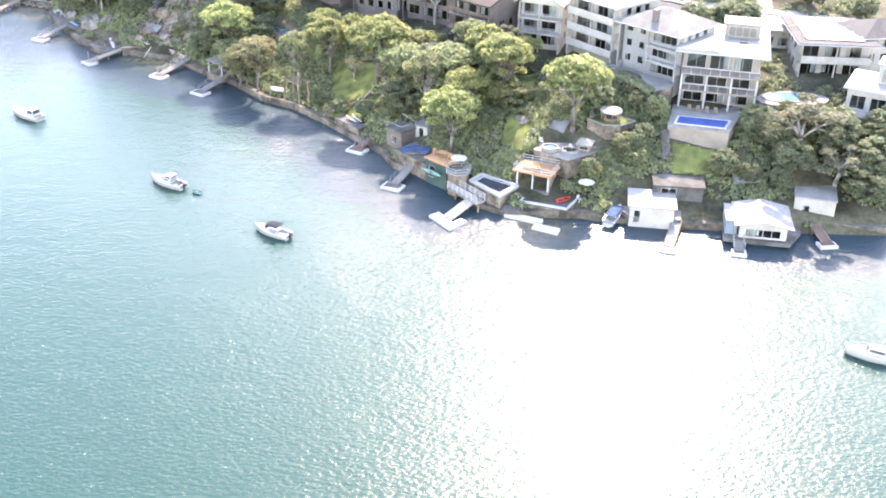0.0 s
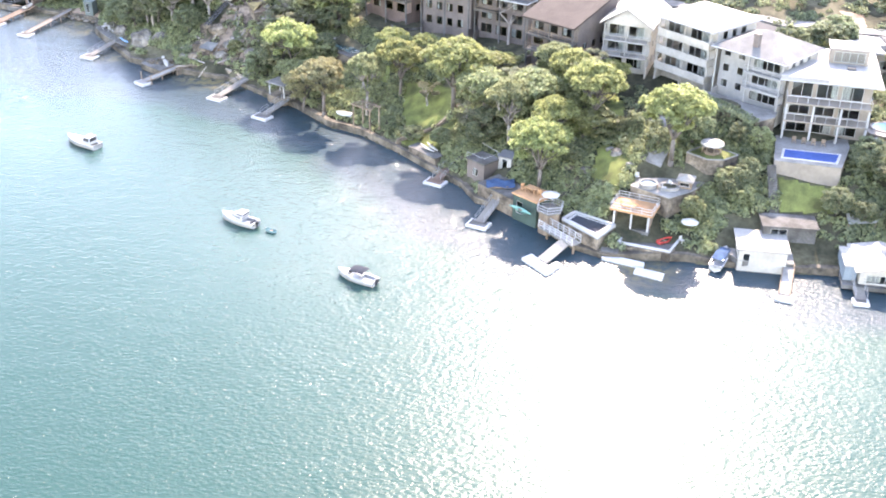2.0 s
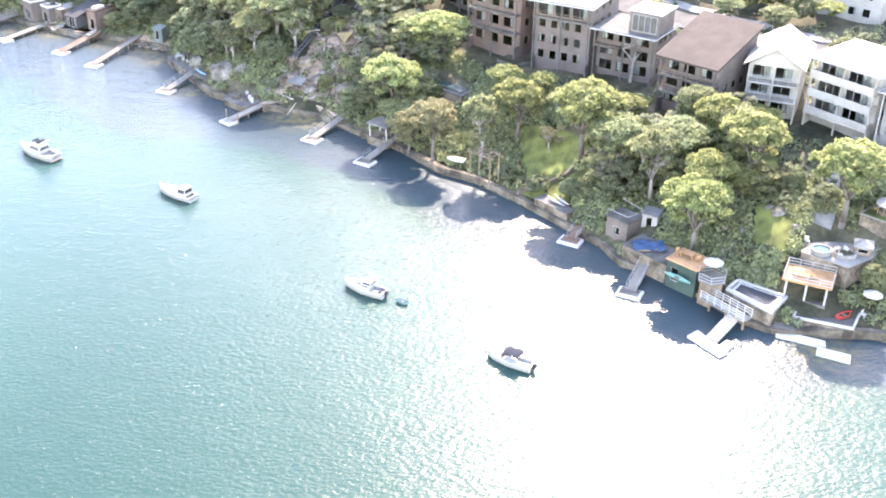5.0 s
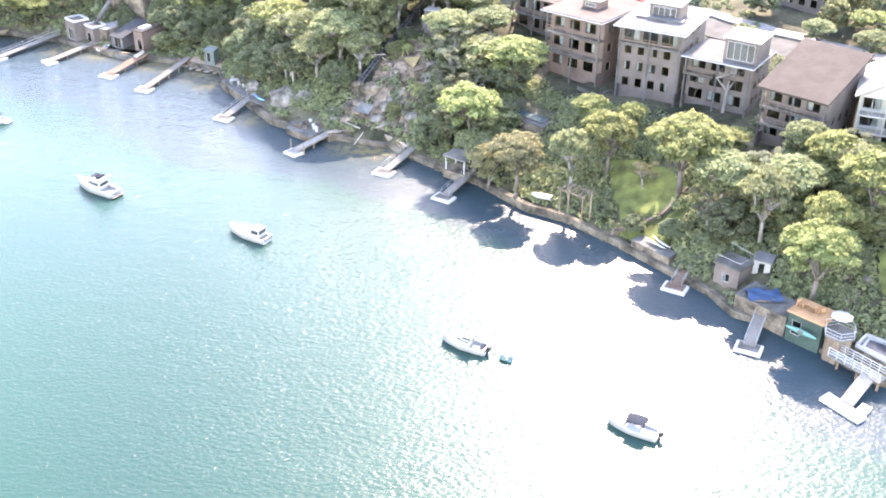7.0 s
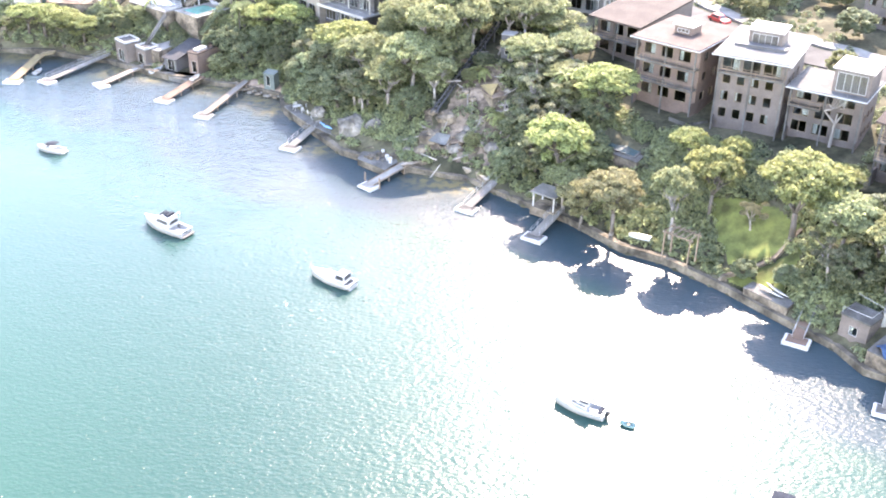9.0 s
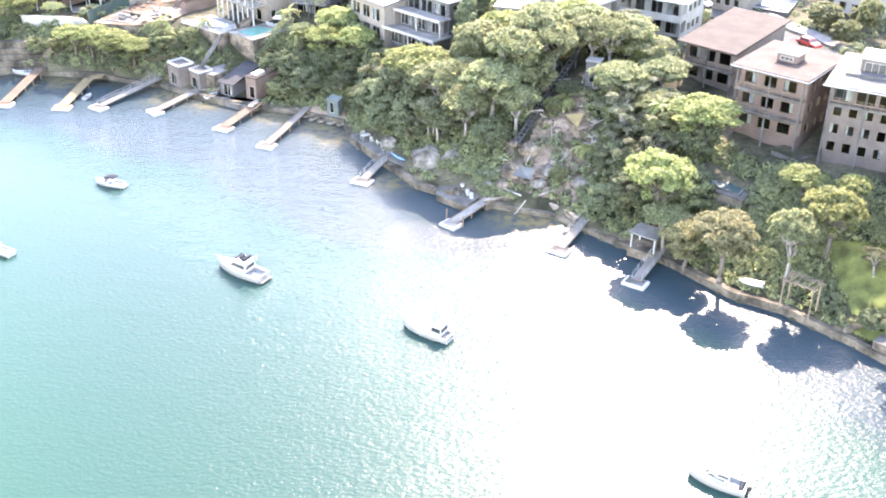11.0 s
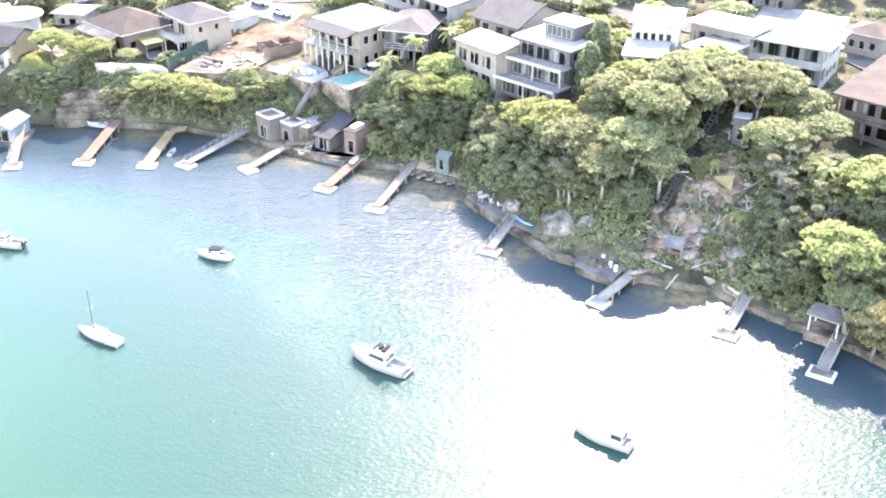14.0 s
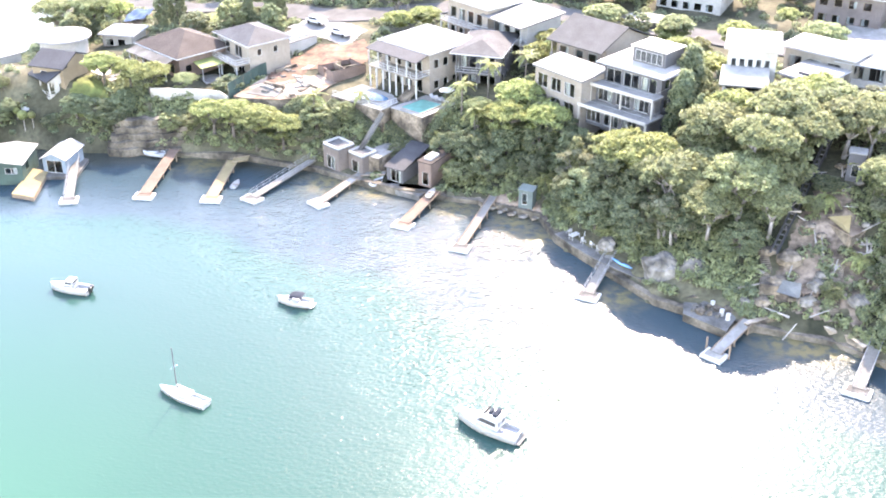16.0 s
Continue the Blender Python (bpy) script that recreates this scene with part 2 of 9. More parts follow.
DARK_DECK = striped("dark_deck_boards", (0.085, 0.08, 0.076), (0.045, 0.04, 0.037), 2.3, 0.9, 0, "Y", 0.6)
PLANK_RED = striped("red_brown_boards", (0.13, 0.088, 0.068), (0.08, 0.05, 0.036), 2.3, 0.8, 0, "Y", 0.6)
PLANK_GOLD = striped("golden_boards", (0.21, 0.165, 0.09), (0.14, 0.10, 0.05), 2.3, 0.8, 0, "Y", 0.6)
TIMBER = material("weathered_timber", (0.20, 0.15, 0.11), 0.85, 0.3, 5.0, 0.6, 0.4, stretch=(1, 1, 0.2))
ORANGE = material("orange_timber", (0.36, 0.20, 0.105), 0.75, 0.25, 5.0, 0.6, 0.3)
CONCRETE = material("concrete", (0.115, 0.112, 0.106), 0.9, 0.3, 3.0, 0.35, 0.3, second=(0.085, 0.08, 0.072))
PAVING = material("pale_paving", (0.185, 0.178, 0.165), 0.8, 0.25, 2.5, 0.4, 0.2)
ASPHALT = material("asphalt", (0.075, 0.073, 0.07), 0.9, 0.25, 8.0, 0.3, 0.3)
FLOAT = material("white_pontoon_plastic", (0.34, 0.34, 0.335), 0.55, 0.15, 4.0, 0.6, 0.1)
GEL = material("white_gelcoat", (0.30, 0.30, 0.295), 0.25, 0.06, 2.0, 0.5, 0.0)
GEL_BLUE = material("blue_gelcoat", (0.10, 0.24, 0.42), 0.25, 0.08, 2.0, 0.5, 0.0)
GREEN_GEL = material("green_hull_paint", (0.06, 0.18, 0.15), 0.4, 0.1, 2.0, 0.5, 0.0)
TENDER = material("pale_teal_plastic", (0.13, 0.22, 0.22), 0.4, 0.1, 2.0, 0.5, 0.0)
CANVAS = material("navy_canvas", (0.018, 0.022, 0.03), 0.95, 0.2, 6.0, 0.8, 0.2)
SHADECLOTH = material("pale_canvas", (0.32, 0.31, 0.285), 0.85, 0.1, 4.0, 0.6, 0.2)
GREYCLOTH = material("weathered_grey_canvas", (0.13, 0.13, 0.122), 0.95, 0.2, 4.0, 0.6, 0.3)
TARP = material("blue_tarpaulin", (0.03, 0.064, 0.125), 0.85, 0.25, 2.0, 0.8, 0.5)
BLACK = material("black_plastic", (0.02, 0.02, 0.022), 0.35, 0.2, 4.0, 0.6, 0.0)
RUBBER = material("grey_rubber", (0.34, 0.35, 0.36), 0.6, 0.1, 4.0, 0.6, 0.1)
STEEL = material("stainless_steel", (0.62, 0.63, 0.64), 0.25, 0.08, 4.0, 0.6, 0.0, metal=1.0)
GALVANISED = material("dull_galvanised_steel", (0.22, 0.225, 0.23), 0.55, 0.12, 4.0, 0.6, 0.1)
PAINT = material("white_metal_paint", (0.32, 0.317, 0.308), 0.5, 0.08, 3.0, 0.5, 0.0)
CYAN_PAINT = material("pool_lining", (0.04, 0.165, 0.30), 0.4, 0.12, 1.5, 0.5, 0.0)
# Green taken below its own tone: the eastern boathouse's shade is in it.
GREEN_PAINT = material("dark_green_boards", (0.04, 0.064, 0.054), 0.7, 0.2, 4.0, 0.5, 0.2)
BLUE_PAINT = material("pale_blue_boards", (0.15, 0.185, 0.21), 0.65, 0.15, 4.0, 0.5, 0.2)
TEAL_PAINT = material("pale_teal_paint", (0.085, 0.105, 0.10), 0.65, 0.15, 4.0, 0.5, 0.2)
AWNING = material("lime_awning_cloth", (0.19, 0.21, 0.08), 0.8, 0.1, 4.0, 0.6, 0.1)
SOLAR = material("solar_cells", (0.03, 0.035, 0.05), 0.34, 0.1, 1.0, 0.5, 0.0)
BARK = material("grey_bark", (0.15, 0.13, 0.112), 0.95, 0.35, 4.0, 0.7, 0.7, stretch=(1, 1, 0.25))
PALE_BARK = material("pale_gum_bark", (0.27, 0.245, 0.22), 0.85, 0.25, 3.0, 0.6, 0.4, stretch=(1, 1, 0.25))
LEAF_GUM = foliage("gum_leaves", (0.125, 0.142, 0.08), (0.295, 0.315, 0.165), 0.62)
LEAF_LIME = foliage("bright_leaves", (0.135, 0.158, 0.068), (0.32, 0.34, 0.145), 0.62)
LEAF_DEEP = foliage("deep_green_leaves", (0.095, 0.116, 0.074), (0.235, 0.262, 0.15), 0.6)
LEAF_OLIVE = foliage("olive_leaves", (0.122, 0.13, 0.09), (0.28, 0.285, 0.182), 0.6)
LEAF_RUST = foliage("rusty_leaves", (0.125, 0.118, 0.066), (0.275, 0.255, 0.14), 0.55)
GRASS = material("lawn_grass", (0.125, 0.142, 0.045), 0.9, 0.35, 9.0, 0.4, 0.5, second=(0.085, 0.092, 0.035))
SOIL = material("leaf_litter", (0.085, 0.078, 0.05), 0.95, 0.45, 1.5, 0.15, 0.8, second=(0.05, 0.052, 0.032))
CLAY = material("reddish_clay", (0.18, 0.098, 0.066), 0.95, 0.4, 1.4, 0.4, 0.6, second=(0.13, 0.092, 0.066))
LITTER = material("dry_litter", (0.2, 0.155, 0.12), 0.95, 0.5, 1.6, 0.6, 0.8, second=(0.085, 0.066, 0.05))
SAND = material("pale_site_sand", (0.33, 0.28, 0.225), 0.95, 0.3, 1.6, 0.35, 0.5, second=(0.24, 0.19, 0.15))
EARTH = material("bare_sandy_earth", (0.24, 0.185, 0.14), 0.95, 0.35, 1.8, 0.3, 0.6, second=(0.18, 0.12, 0.085))
CAR_WHITE = material("white_car_paint", (0.45, 0.45, 0.45), 0.25, 0.04, 2.0, 0.5, 0.0)
CAR_RED = material("red_car_paint", (0.42, 0.05, 0.04), 0.3, 0.06, 2.0, 0.5, 0.0)
GLASS = glass("window_glass", (0.75, 0.82, 0.84))
# Pool lining with the garden's shade already in its colour.
POOL_SHADE = material("shaded_pool_lining", (0.05, 0.085, 0.085), 0.5, 0.15, 1.5, 0.5, 0.0)
POOL_DEEP = material("deep_blue_pool_lining", (0.028, 0.07, 0.21), 0.4, 0.12, 1.5, 0.5, 0.0)
POOL_GREEN = material("green_pool_lining", (0.08, 0.20, 0.17), 0.4, 0.12, 1.5, 0.5, 0.0)
OCHRE = material("ochre_canvas", (0.26, 0.20, 0.10), 0.85, 0.12, 4.0, 0.6, 0.2)

# ---- the lie of the land ----
SHORE = [(75, 134), (49, 134.5), (33, 136), (24.7, 137.2), (20, 138.4), (9.3, 138.5), (5.3, 141), (-2.4, 151.4), (-8, 154.5), (-10, 159.5), (-14.8, 165), (-20.7, 172.4), (-27.3, 179.2), (-33, 182.5), (-39.6, 190.5), (-47.7, 197.4), (-54.5, 204), (-64, 207), (-70, 209.5), (-75.5, 213), (-81.5, 221.5), (-87.5, 230), (-89.5, 237.5), (-98, 242.5), (-112.5, 246), (-118.3, 249.2), (-126.5, 254.5), (-139.8, 258.8), (-148.8, 259.8), (-163, 261), (-175, 262)]
COAST = np.array([(1500, 120), (140, 132), *SHORE, (-215, 264), (-213, 280), (-197, 292), (-196, 320), (-206, 360), (-230, 520), (-300, 1500), (1500, 1500)], float)
RISE_WEST = [1.0, 3.4, 7.2, 8.5, 9.3, 11.5, 14, 17, 21, 30]
RISE_D, RISE_Z = [0, 3, 8, 14, 22, 40, 70, 120, 300, 1500], [1.0, 1.8, 4.5, 8, 10, 12.5, 15, 18, 22, 30]


def inland(xs, ys):
    """Metres to the coast: plus on land, minus on the water."""
    p = np.stack([np.asarray(xs, float), np.asarray(ys, float)], -1)
    near, cross = np.full(p.shape[:-1], 1e9), np.zeros(p.shape[:-1], int)
    for a, b in zip(COAST, np.roll(COAST, -1, 0)):
        d = b - a
        s = np.clip(((p - a) @ d) / (d @ d), 0, 1)
        near = np.minimum(near, np.hypot(*np.moveaxis(p - a - s[..., None] * d, -1, 0)))
        if a[1] != b[1]:
            hit = (a[1] > p[..., 1]) != (b[1] > p[..., 1])
            cross += hit & (p[..., 0] < a[0] + (p[..., 1] - a[1]) / (b[1] - a[1]) * d[0])
    return np.where(cross % 2 == 1, near, -near)


def ground_height(xs, ys):
    xs, ys = np.asarray(xs, float), np.asarray(ys, float)
    d = inland(xs, ys)
    west = np.clip((-104 - xs) / 14, 0, 1)
    z = np.interp(d, RISE_D, RISE_Z) * (1 - west) + np.interp(d, RISE_D, RISE_WEST) * west + 4 * np.exp(-((xs + 46) ** 2 + (ys - 230) ** 2) / 288) + 3.4 * np.exp(-((xs + 182) ** 2 + (ys - 269) ** 2) / 110) * np.clip(d / 3, 0, 1) + 1.2 * np.exp(-((xs + 169) ** 2 + (ys - 269.5) ** 2) / 60) * np.clip(d / 3, 0, 1)
    z = np.maximum(z - 5 * np.exp(-((xs + 113) ** 2 + (ys - 252.5) ** 2) / 72), np.minimum(z, 0.9))
    z = z + np.where(d > 4, 0.25 * np.sin(xs * 0.55 + 1.3) * np.sin(ys * 0.47), 0)
    return np.where(d > 0, z, np.maximum(-4.0, -0.6 + d * 0.6))


def gz(x, y):
    return float(ground_height(x, y))


def sheet(xs, ys, height):
    X, Y = np.meshgrid(xs, ys)
    Z = height(X, Y)
    nx, ny = len(xs), len(ys)
    s = Shape()
    s.v = [tuple(p) for p in np.stack([X, Y, Z], -1).reshape(-1, 3).tolist()]
    s.f = [(j * nx + i, j * nx + i + 1, (j + 1) * nx + i + 1, (j + 1) * nx + i) for j in range(ny - 1) for i in range(nx - 1)]
    s.smooth = True
    return s


gx = np.concatenate([[-1500, -700, -400, -300], np.arange(-250, 120, 2.0), [140, 200, 400, 1500]])
gy = np.concatenate([[60, 100], np.arange(120, 380, 2.0), [420, 500, 700, 1500]])
single("ground", sheet(gx, gy, ground_height), SOIL, "steep wooded harbour bank with leaf litter and dark soil", "ground", "structure")

# The bay: one sheet of water, with its distance from the bank kept for the colour of the bottom.
wx = np.concatenate([[-4000, -1500, -600, -400], np.arange(-330, 160, 2.0), [200, 400, 1500, 4000]])
wy = np.concatenate([[-3000, -800, -200, 0], np.arange(30, 300, 2.0), [340, 420, 700, 1500, 4000]])
water_shape = sheet(wx, wy, lambda X, Y: 0 * X)
WATER = bpy.data.materials.new("bay_water")
WATER.use_nodes = True
water = single("water", water_shape, WATER, "clear turquoise bay water with small wind ripples", "water", "structure")
off = -inland(np.array([p[0] for p in water_shape.v]), np.array([p[1] for p in water_shape.v]))
attr = water.data.attributes.new("offshore", "FLOAT", "POINT")
attr.data.foreach_set("value", off.astype(np.float32))


# Sandy shoals beside the jetties: x, y, reach.
SHOALS = [(-102.4, 241.4, 3.4), (-124.0, 250.0, 4.0), (-116.0, 246.5, 3.0), (-60.5, 204.6, 4.0), (-56.0, 202.6, 3.0), (-94.0, 236.4, 3.5), (-80.0, 214.8, 3.0), (14.0, 135.4, 3.5), (-90.2, 231.4, 2.6), (-146.0, 256.6, 4.0)]
vx, vy = np.array([p[0] for p in water_shape.v]), np.array([p[1] for p in water_shape.v])
shoal = sum(np.exp(-((vx - x) ** 2 + (vy - y) ** 2) / r ** 2) for x, y, r in SHOALS)
attr = water.data.attributes.new("shoal", "FLOAT", "POINT")
attr.data.foreach_set("value", np.clip(shoal, 0, 1).astype(np.float32))


def water_nodes(t):
    """The colour of the bed seen through the water, under a rippled, mirror-like surface."""
    n, link = t.nodes, t.links.new
    n.clear()
    out = n.new("ShaderNodeOutputMaterial")
    bed, gloss, both = n.new("ShaderNodeBsdfDiffuse"), n.new("ShaderNodeBsdfGlossy"), n.new("ShaderNodeMixShader")
    coord = n.new("ShaderNodeTexCoord")
    far = n.new("ShaderNodeAttribute")
    far.attribute_name = "offshore"
    broad = n.new("ShaderNodeTexNoise")
    broad.inputs["Scale"].default_value, broad.inputs["Detail"].default_value = 0.022, 4
    link(coord.outputs["Object"], broad.inputs["Vector"])
    shift = n.new("ShaderNodeMath")
    shift.operation = "MULTIPLY_ADD"
    shift.inputs[1].default_value, shift.inputs[2].default_value = 22.0, -11.0
    link(broad.outputs["Fac"], shift.inputs[0])
    place_xyz, east, further = n.new("ShaderNodeSeparateXYZ"), n.new("ShaderNodeMapRange"), n.new("ShaderNodeMath")
    link(coord.outputs["Object"], place_xyz.inputs["Vector"])
    link(place_xyz.outputs["X"], east.inputs["Value"])
    east.inputs["From Min"].default_value, east.inputs["From Max"].default_value = -105, -55
    east.inputs["To Min"].default_value, east.inputs["To Max"].default_value = 0, 13
    link(far.outputs["Fac"], further.inputs[0])
    link(east.outputs["Result"], further.inputs[1])
    total = n.new("ShaderNodeMath")
    link(further.outputs["Value"], total.inputs[0])
    link(shift.outputs["Value"], total.inputs[1])
    scale = n.new("ShaderNodeMapRange")
    scale.inputs["From Min"].default_value, scale.inputs["From Max"].default_value = 0, 100
    link(total.outputs["Value"], scale.inputs["Value"])
    ramp = n.new("ShaderNodeValToRGB")
    e = ramp.color_ramp.elements
    e[0].position, e[0].color = 0.0, (*BED_NEAR, 1)
    e[1].position, e[1].color = 1.0, (*BED_FAR, 1)
    for at, c in ((0.05, BED_WEED), (0.235, BED_WEED), (0.275, BED_SAND), (0.62, BED_MID)):
        k = ramp.color_ramp.elements.new(at)
        k.color = (*c, 1)
    link(scale.outputs["Result"], ramp.inputs["Fac"])
    spot, speckle, strength, blend = n.new("ShaderNodeAttribute"), n.new("ShaderNodeTexNoise"), n.new("ShaderNodeMath"), n.new("ShaderNodeMix")
    spot.attribute_name = "shoal"
    speckle.inputs["Scale"].default_value, speckle.inputs["Detail"].default_value = 0.7, 4
    link(coord.outputs["Object"], speckle.inputs["Vector"])
    strength.operation = "MULTIPLY"
    strength.use_clamp = True
    link(spot.outputs["Fac"], strength.inputs[0])
    boost = n.new("ShaderNodeMapRange")
    boost.inputs["From Min"].default_value, boost.inputs["From Max"].default_value = 0.38, 0.58
    boost.inputs["To Min"].default_value, boost.inputs["To Max"].default_value = 0.25, 1.1
    link(speckle.outputs["Fac"], boost.inputs["Value"])
    link(boost.outputs["Result"], strength.inputs[1])
    blend.data_type = "RGBA"
    blend.inputs["B"].default_value = (0.10, 0.085, 0.042, 1)
    link(strength.outputs["Value"], blend.inputs["Factor"])
    split, west, deep, paler = n.new("ShaderNodeSeparateXYZ"), n.new("ShaderNodeMapRange"), n.new("ShaderNodeMapRange"), n.new("ShaderNodeMix")
    link(coord.outputs["Object"], split.inputs["Vector"])
    west.inputs["From Min"].default_value, west.inputs["From Max"].default_value = -75, -150
    link(split.outputs["X"], west.inputs["Value"])
    deep.inputs["From Min"].default_value, deep.inputs["From Max"].default_value = 45, 95
    link(total.outputs["Value"], deep.inputs["Value"])
    bank = n.new("ShaderNodeMath")
    bank.operation = "MULTIPLY"
    link(west.outputs["Result"], bank.inputs[0])
    link(deep.outputs["Result"], bank.inputs[1])
    paler.data_type = "RGBA"
    paler.inputs["B"].default_value = (*BED_WEST, 1)
    link(bank.outputs["Value"], paler.inputs["Factor"])
    link(ramp.outputs["Color"], paler.inputs["A"])
    link(paler.outputs["Result"], blend.inputs["A"])
    shelter = n.new("ShaderNodeMapRange")
    shelter.inputs["From Min"].default_value, shelter.inputs["From Max"].default_value = -150, -50
    shelter.inputs["To Min"].default_value, shelter.inputs["To Max"].default_value = 0.1, 1.0
    link(split.outputs["X"], shelter.inputs["Value"])
    link(blend.outputs["Result"], bed.inputs["Color"])
    cove, lee, sleek, lull = n.new("ShaderNodeMapRange"), n.new("ShaderNodeMapRange"), n.new("ShaderNodeMix"), n.new("ShaderNodeMath")
    cove.inputs["From Min"].default_value, cove.inputs["From Max"].default_value = -76, -120
    link(split.outputs["X"], cove.inputs["Value"])
    lee.inputs["From Min"].default_value, lee.inputs["From Max"].default_value = 26, 42
    lee.inputs["To Min"].default_value = 8.0
    link(total.outputs["Value"], lee.inputs["Value"])
    sleek.inputs["A"].default_value = 1.0
    link(cove.outputs["Result"], sleek.inputs["Factor"])
    link(lee.outputs["Result"], sleek.inputs["B"])
    lull.operation = "MULTIPLY"
    link(shelter.outputs["Result"], lull.inputs[0])
    link(sleek.outputs["Result"], lull.inputs[1])
    turned_map = n.new("ShaderNodeMapping")
    turned_map.inputs["Rotation"].default_value = (0, 0, radians(25))
    turned_map.inputs["Scale"].default_value = (0.55, 1.0, 1.0)
    link(coord.outputs["Object"], turned_map.inputs["Vector"])
    ripple, chop = n.new("ShaderNodeTexNoise"), n.new("ShaderNodeTexNoise")
    ripple.inputs["Scale"].default_value, ripple.inputs["Detail"].default_value, ripple.inputs["Roughness"].default_value = RIPPLE_SCALE, 2.0, 0.5
    chop.inputs["Scale"].default_value, chop.inputs["Detail"].default_value = 0.33, 2
    link(turned_map.outputs["Vector"], ripple.inputs["Vector"])
    link(turned_map.outputs["Vector"], chop.inputs["Vector"])
    calm = n.new("ShaderNodeMapRange")
    calm.inputs["From Min"].default_value, calm.inputs["From Max"].default_value = 0, 45
    calm.inputs["To Min"].default_value, calm.inputs["To Max"].default_value = 0.5, 1.0
    link(total.outputs["Value"], calm.inputs["Value"])
    small, large = n.new("ShaderNodeBump"), n.new("ShaderNodeBump")
    small.inputs["Distance"].default_value = RIPPLE_HEIGHT
    still = n.new("ShaderNodeMath")
    still.operation = "MULTIPLY"
    link(calm.outputs["Result"], still.inputs[0])
    link(lull.outputs["Value"], still.inputs[1])
    link(still.outputs["Value"], small.inputs["Strength"])
    large.inputs["Distance"].default_value = CHOP_HEIGHT
    link(lull.outputs["Value"], large.inputs["Strength"])
    link(ripple.outputs["Fac"], small.inputs["Height"])
    link(chop.outputs["Fac"], large.inputs["Height"])
    link(large.outputs["Normal"], small.inputs["Normal"])
    link(small.outputs["Normal"], gloss.inputs["Normal"])
    # Sheltered water along the western bank lies smoother.
    smooth_lee, sheen, westward = n.new("ShaderNodeMapRange"), n.new("ShaderNodeMix"), n.new("ShaderNodeMapRange")
    westward.inputs["From Min"].default_value, westward.inputs["From Max"].default_value = -62, -104
    link(split.outputs["X"], westward.inputs["Value"])
    smooth_lee.inputs["From Min"].default_value, smooth_lee.inputs["From Max"].default_value = 20, 44
    smooth_lee.inputs["To Min"].default_value, smooth_lee.inputs["To Max"].default_value = 0.1, WATER_ROUGH
    link(total.outputs["Value"], smooth_lee.inputs["Value"])
    sheen.inputs["A"].default_value = WATER_ROUGH
    link(westward.outputs["Result"], sheen.inputs["Factor"])
    link(smooth_lee.outputs["Result"], sheen.inputs["B"])
    link(sheen.outputs["Result"], gloss.inputs["Roughness"])
    # Steep little wind facets that flash singly in the sun.
    facet, steep, flash, surface = n.new("ShaderNodeTexNoise"), n.new("ShaderNodeBump"), n.new("ShaderNodeBsdfGlossy"), n.new("ShaderNodeMixShader")
    facet.inputs["Scale"].default_value, facet.inputs["Detail"].default_value = FACET_SCALE, 1
    link(turned_map.outputs["Vector"], facet.inputs["Vector"])
    crest, peak, heights = n.new("ShaderNodeTexNoise"), n.new("ShaderNodeMapRange"), n.new("ShaderNodeMath")
    crest.inputs["Scale"].default_value, crest.inputs["Detail"].default_value = 1.3, 0
    link(turned_map.outputs["Vector"], crest.inputs["Vector"])
    peak.inputs["From Min"].default_value, peak.inputs["From Max"].default_value = 0.66, 0.78
    link(crest.outputs["Fac"], peak.inputs["Value"])
    heights.operation = "MULTIPLY_ADD"
    heights.inputs[1].default_value = 0.55
    link(peak.outputs["Result"], heights.inputs[0])
    link(facet.outputs["Fac"], heights.inputs[2])
    link(heights.outputs["Value"], steep.inputs["Height"])
    link(still.outputs["Value"], steep.inputs["Strength"])
    steep.inputs["Distance"].default_value = FACET_HEIGHT
    link(small.outputs["Normal"], steep.inputs["Normal"])
    link(steep.outputs["Normal"], flash.inputs["Normal"])
    flash.inputs["Roughness"].default_value = 0.09
    surface.inputs["Fac"].default_value = 0.3
    link(gloss.outputs["BSDF"], surface.inputs[1])
    link(flash.outputs["BSDF"], surface.inputs[2])
    fresnel = n.new("ShaderNodeFresnel")
    fresnel.inputs["IOR"].default_value = 1.27
    link(small.outputs["Normal"], fresnel.inputs["Normal"])
    link(fresnel.outputs["Fac"], both.inputs["Fac"])
    link(bed.outputs["BSDF"], both.inputs[1])
    link(surface.outputs["Shader"], both.inputs[2])
    link(both.outputs["Shader"], out.inputs["Surface"])


FACET_SCALE, FACET_HEIGHT = 3.6, 0.27
RIPPLE_SCALE, RIPPLE_HEIGHT, CHOP_HEIGHT, WATER_ROUGH = 2.3, 0.105, 0.08, 0.22
BED_NEAR, BED_WEED, BED_SAND, BED_MID, BED_FAR, BED_WEST = (0.034, 0.038, 0.033), (0.020, 0.036, 0.044), (0.014, 0.042, 0.036), (0.012, 0.038, 0.032), (0.009, 0.033, 0.027), (0.023, 0.070, 0.044)
water_nodes(WATER.node_tree)


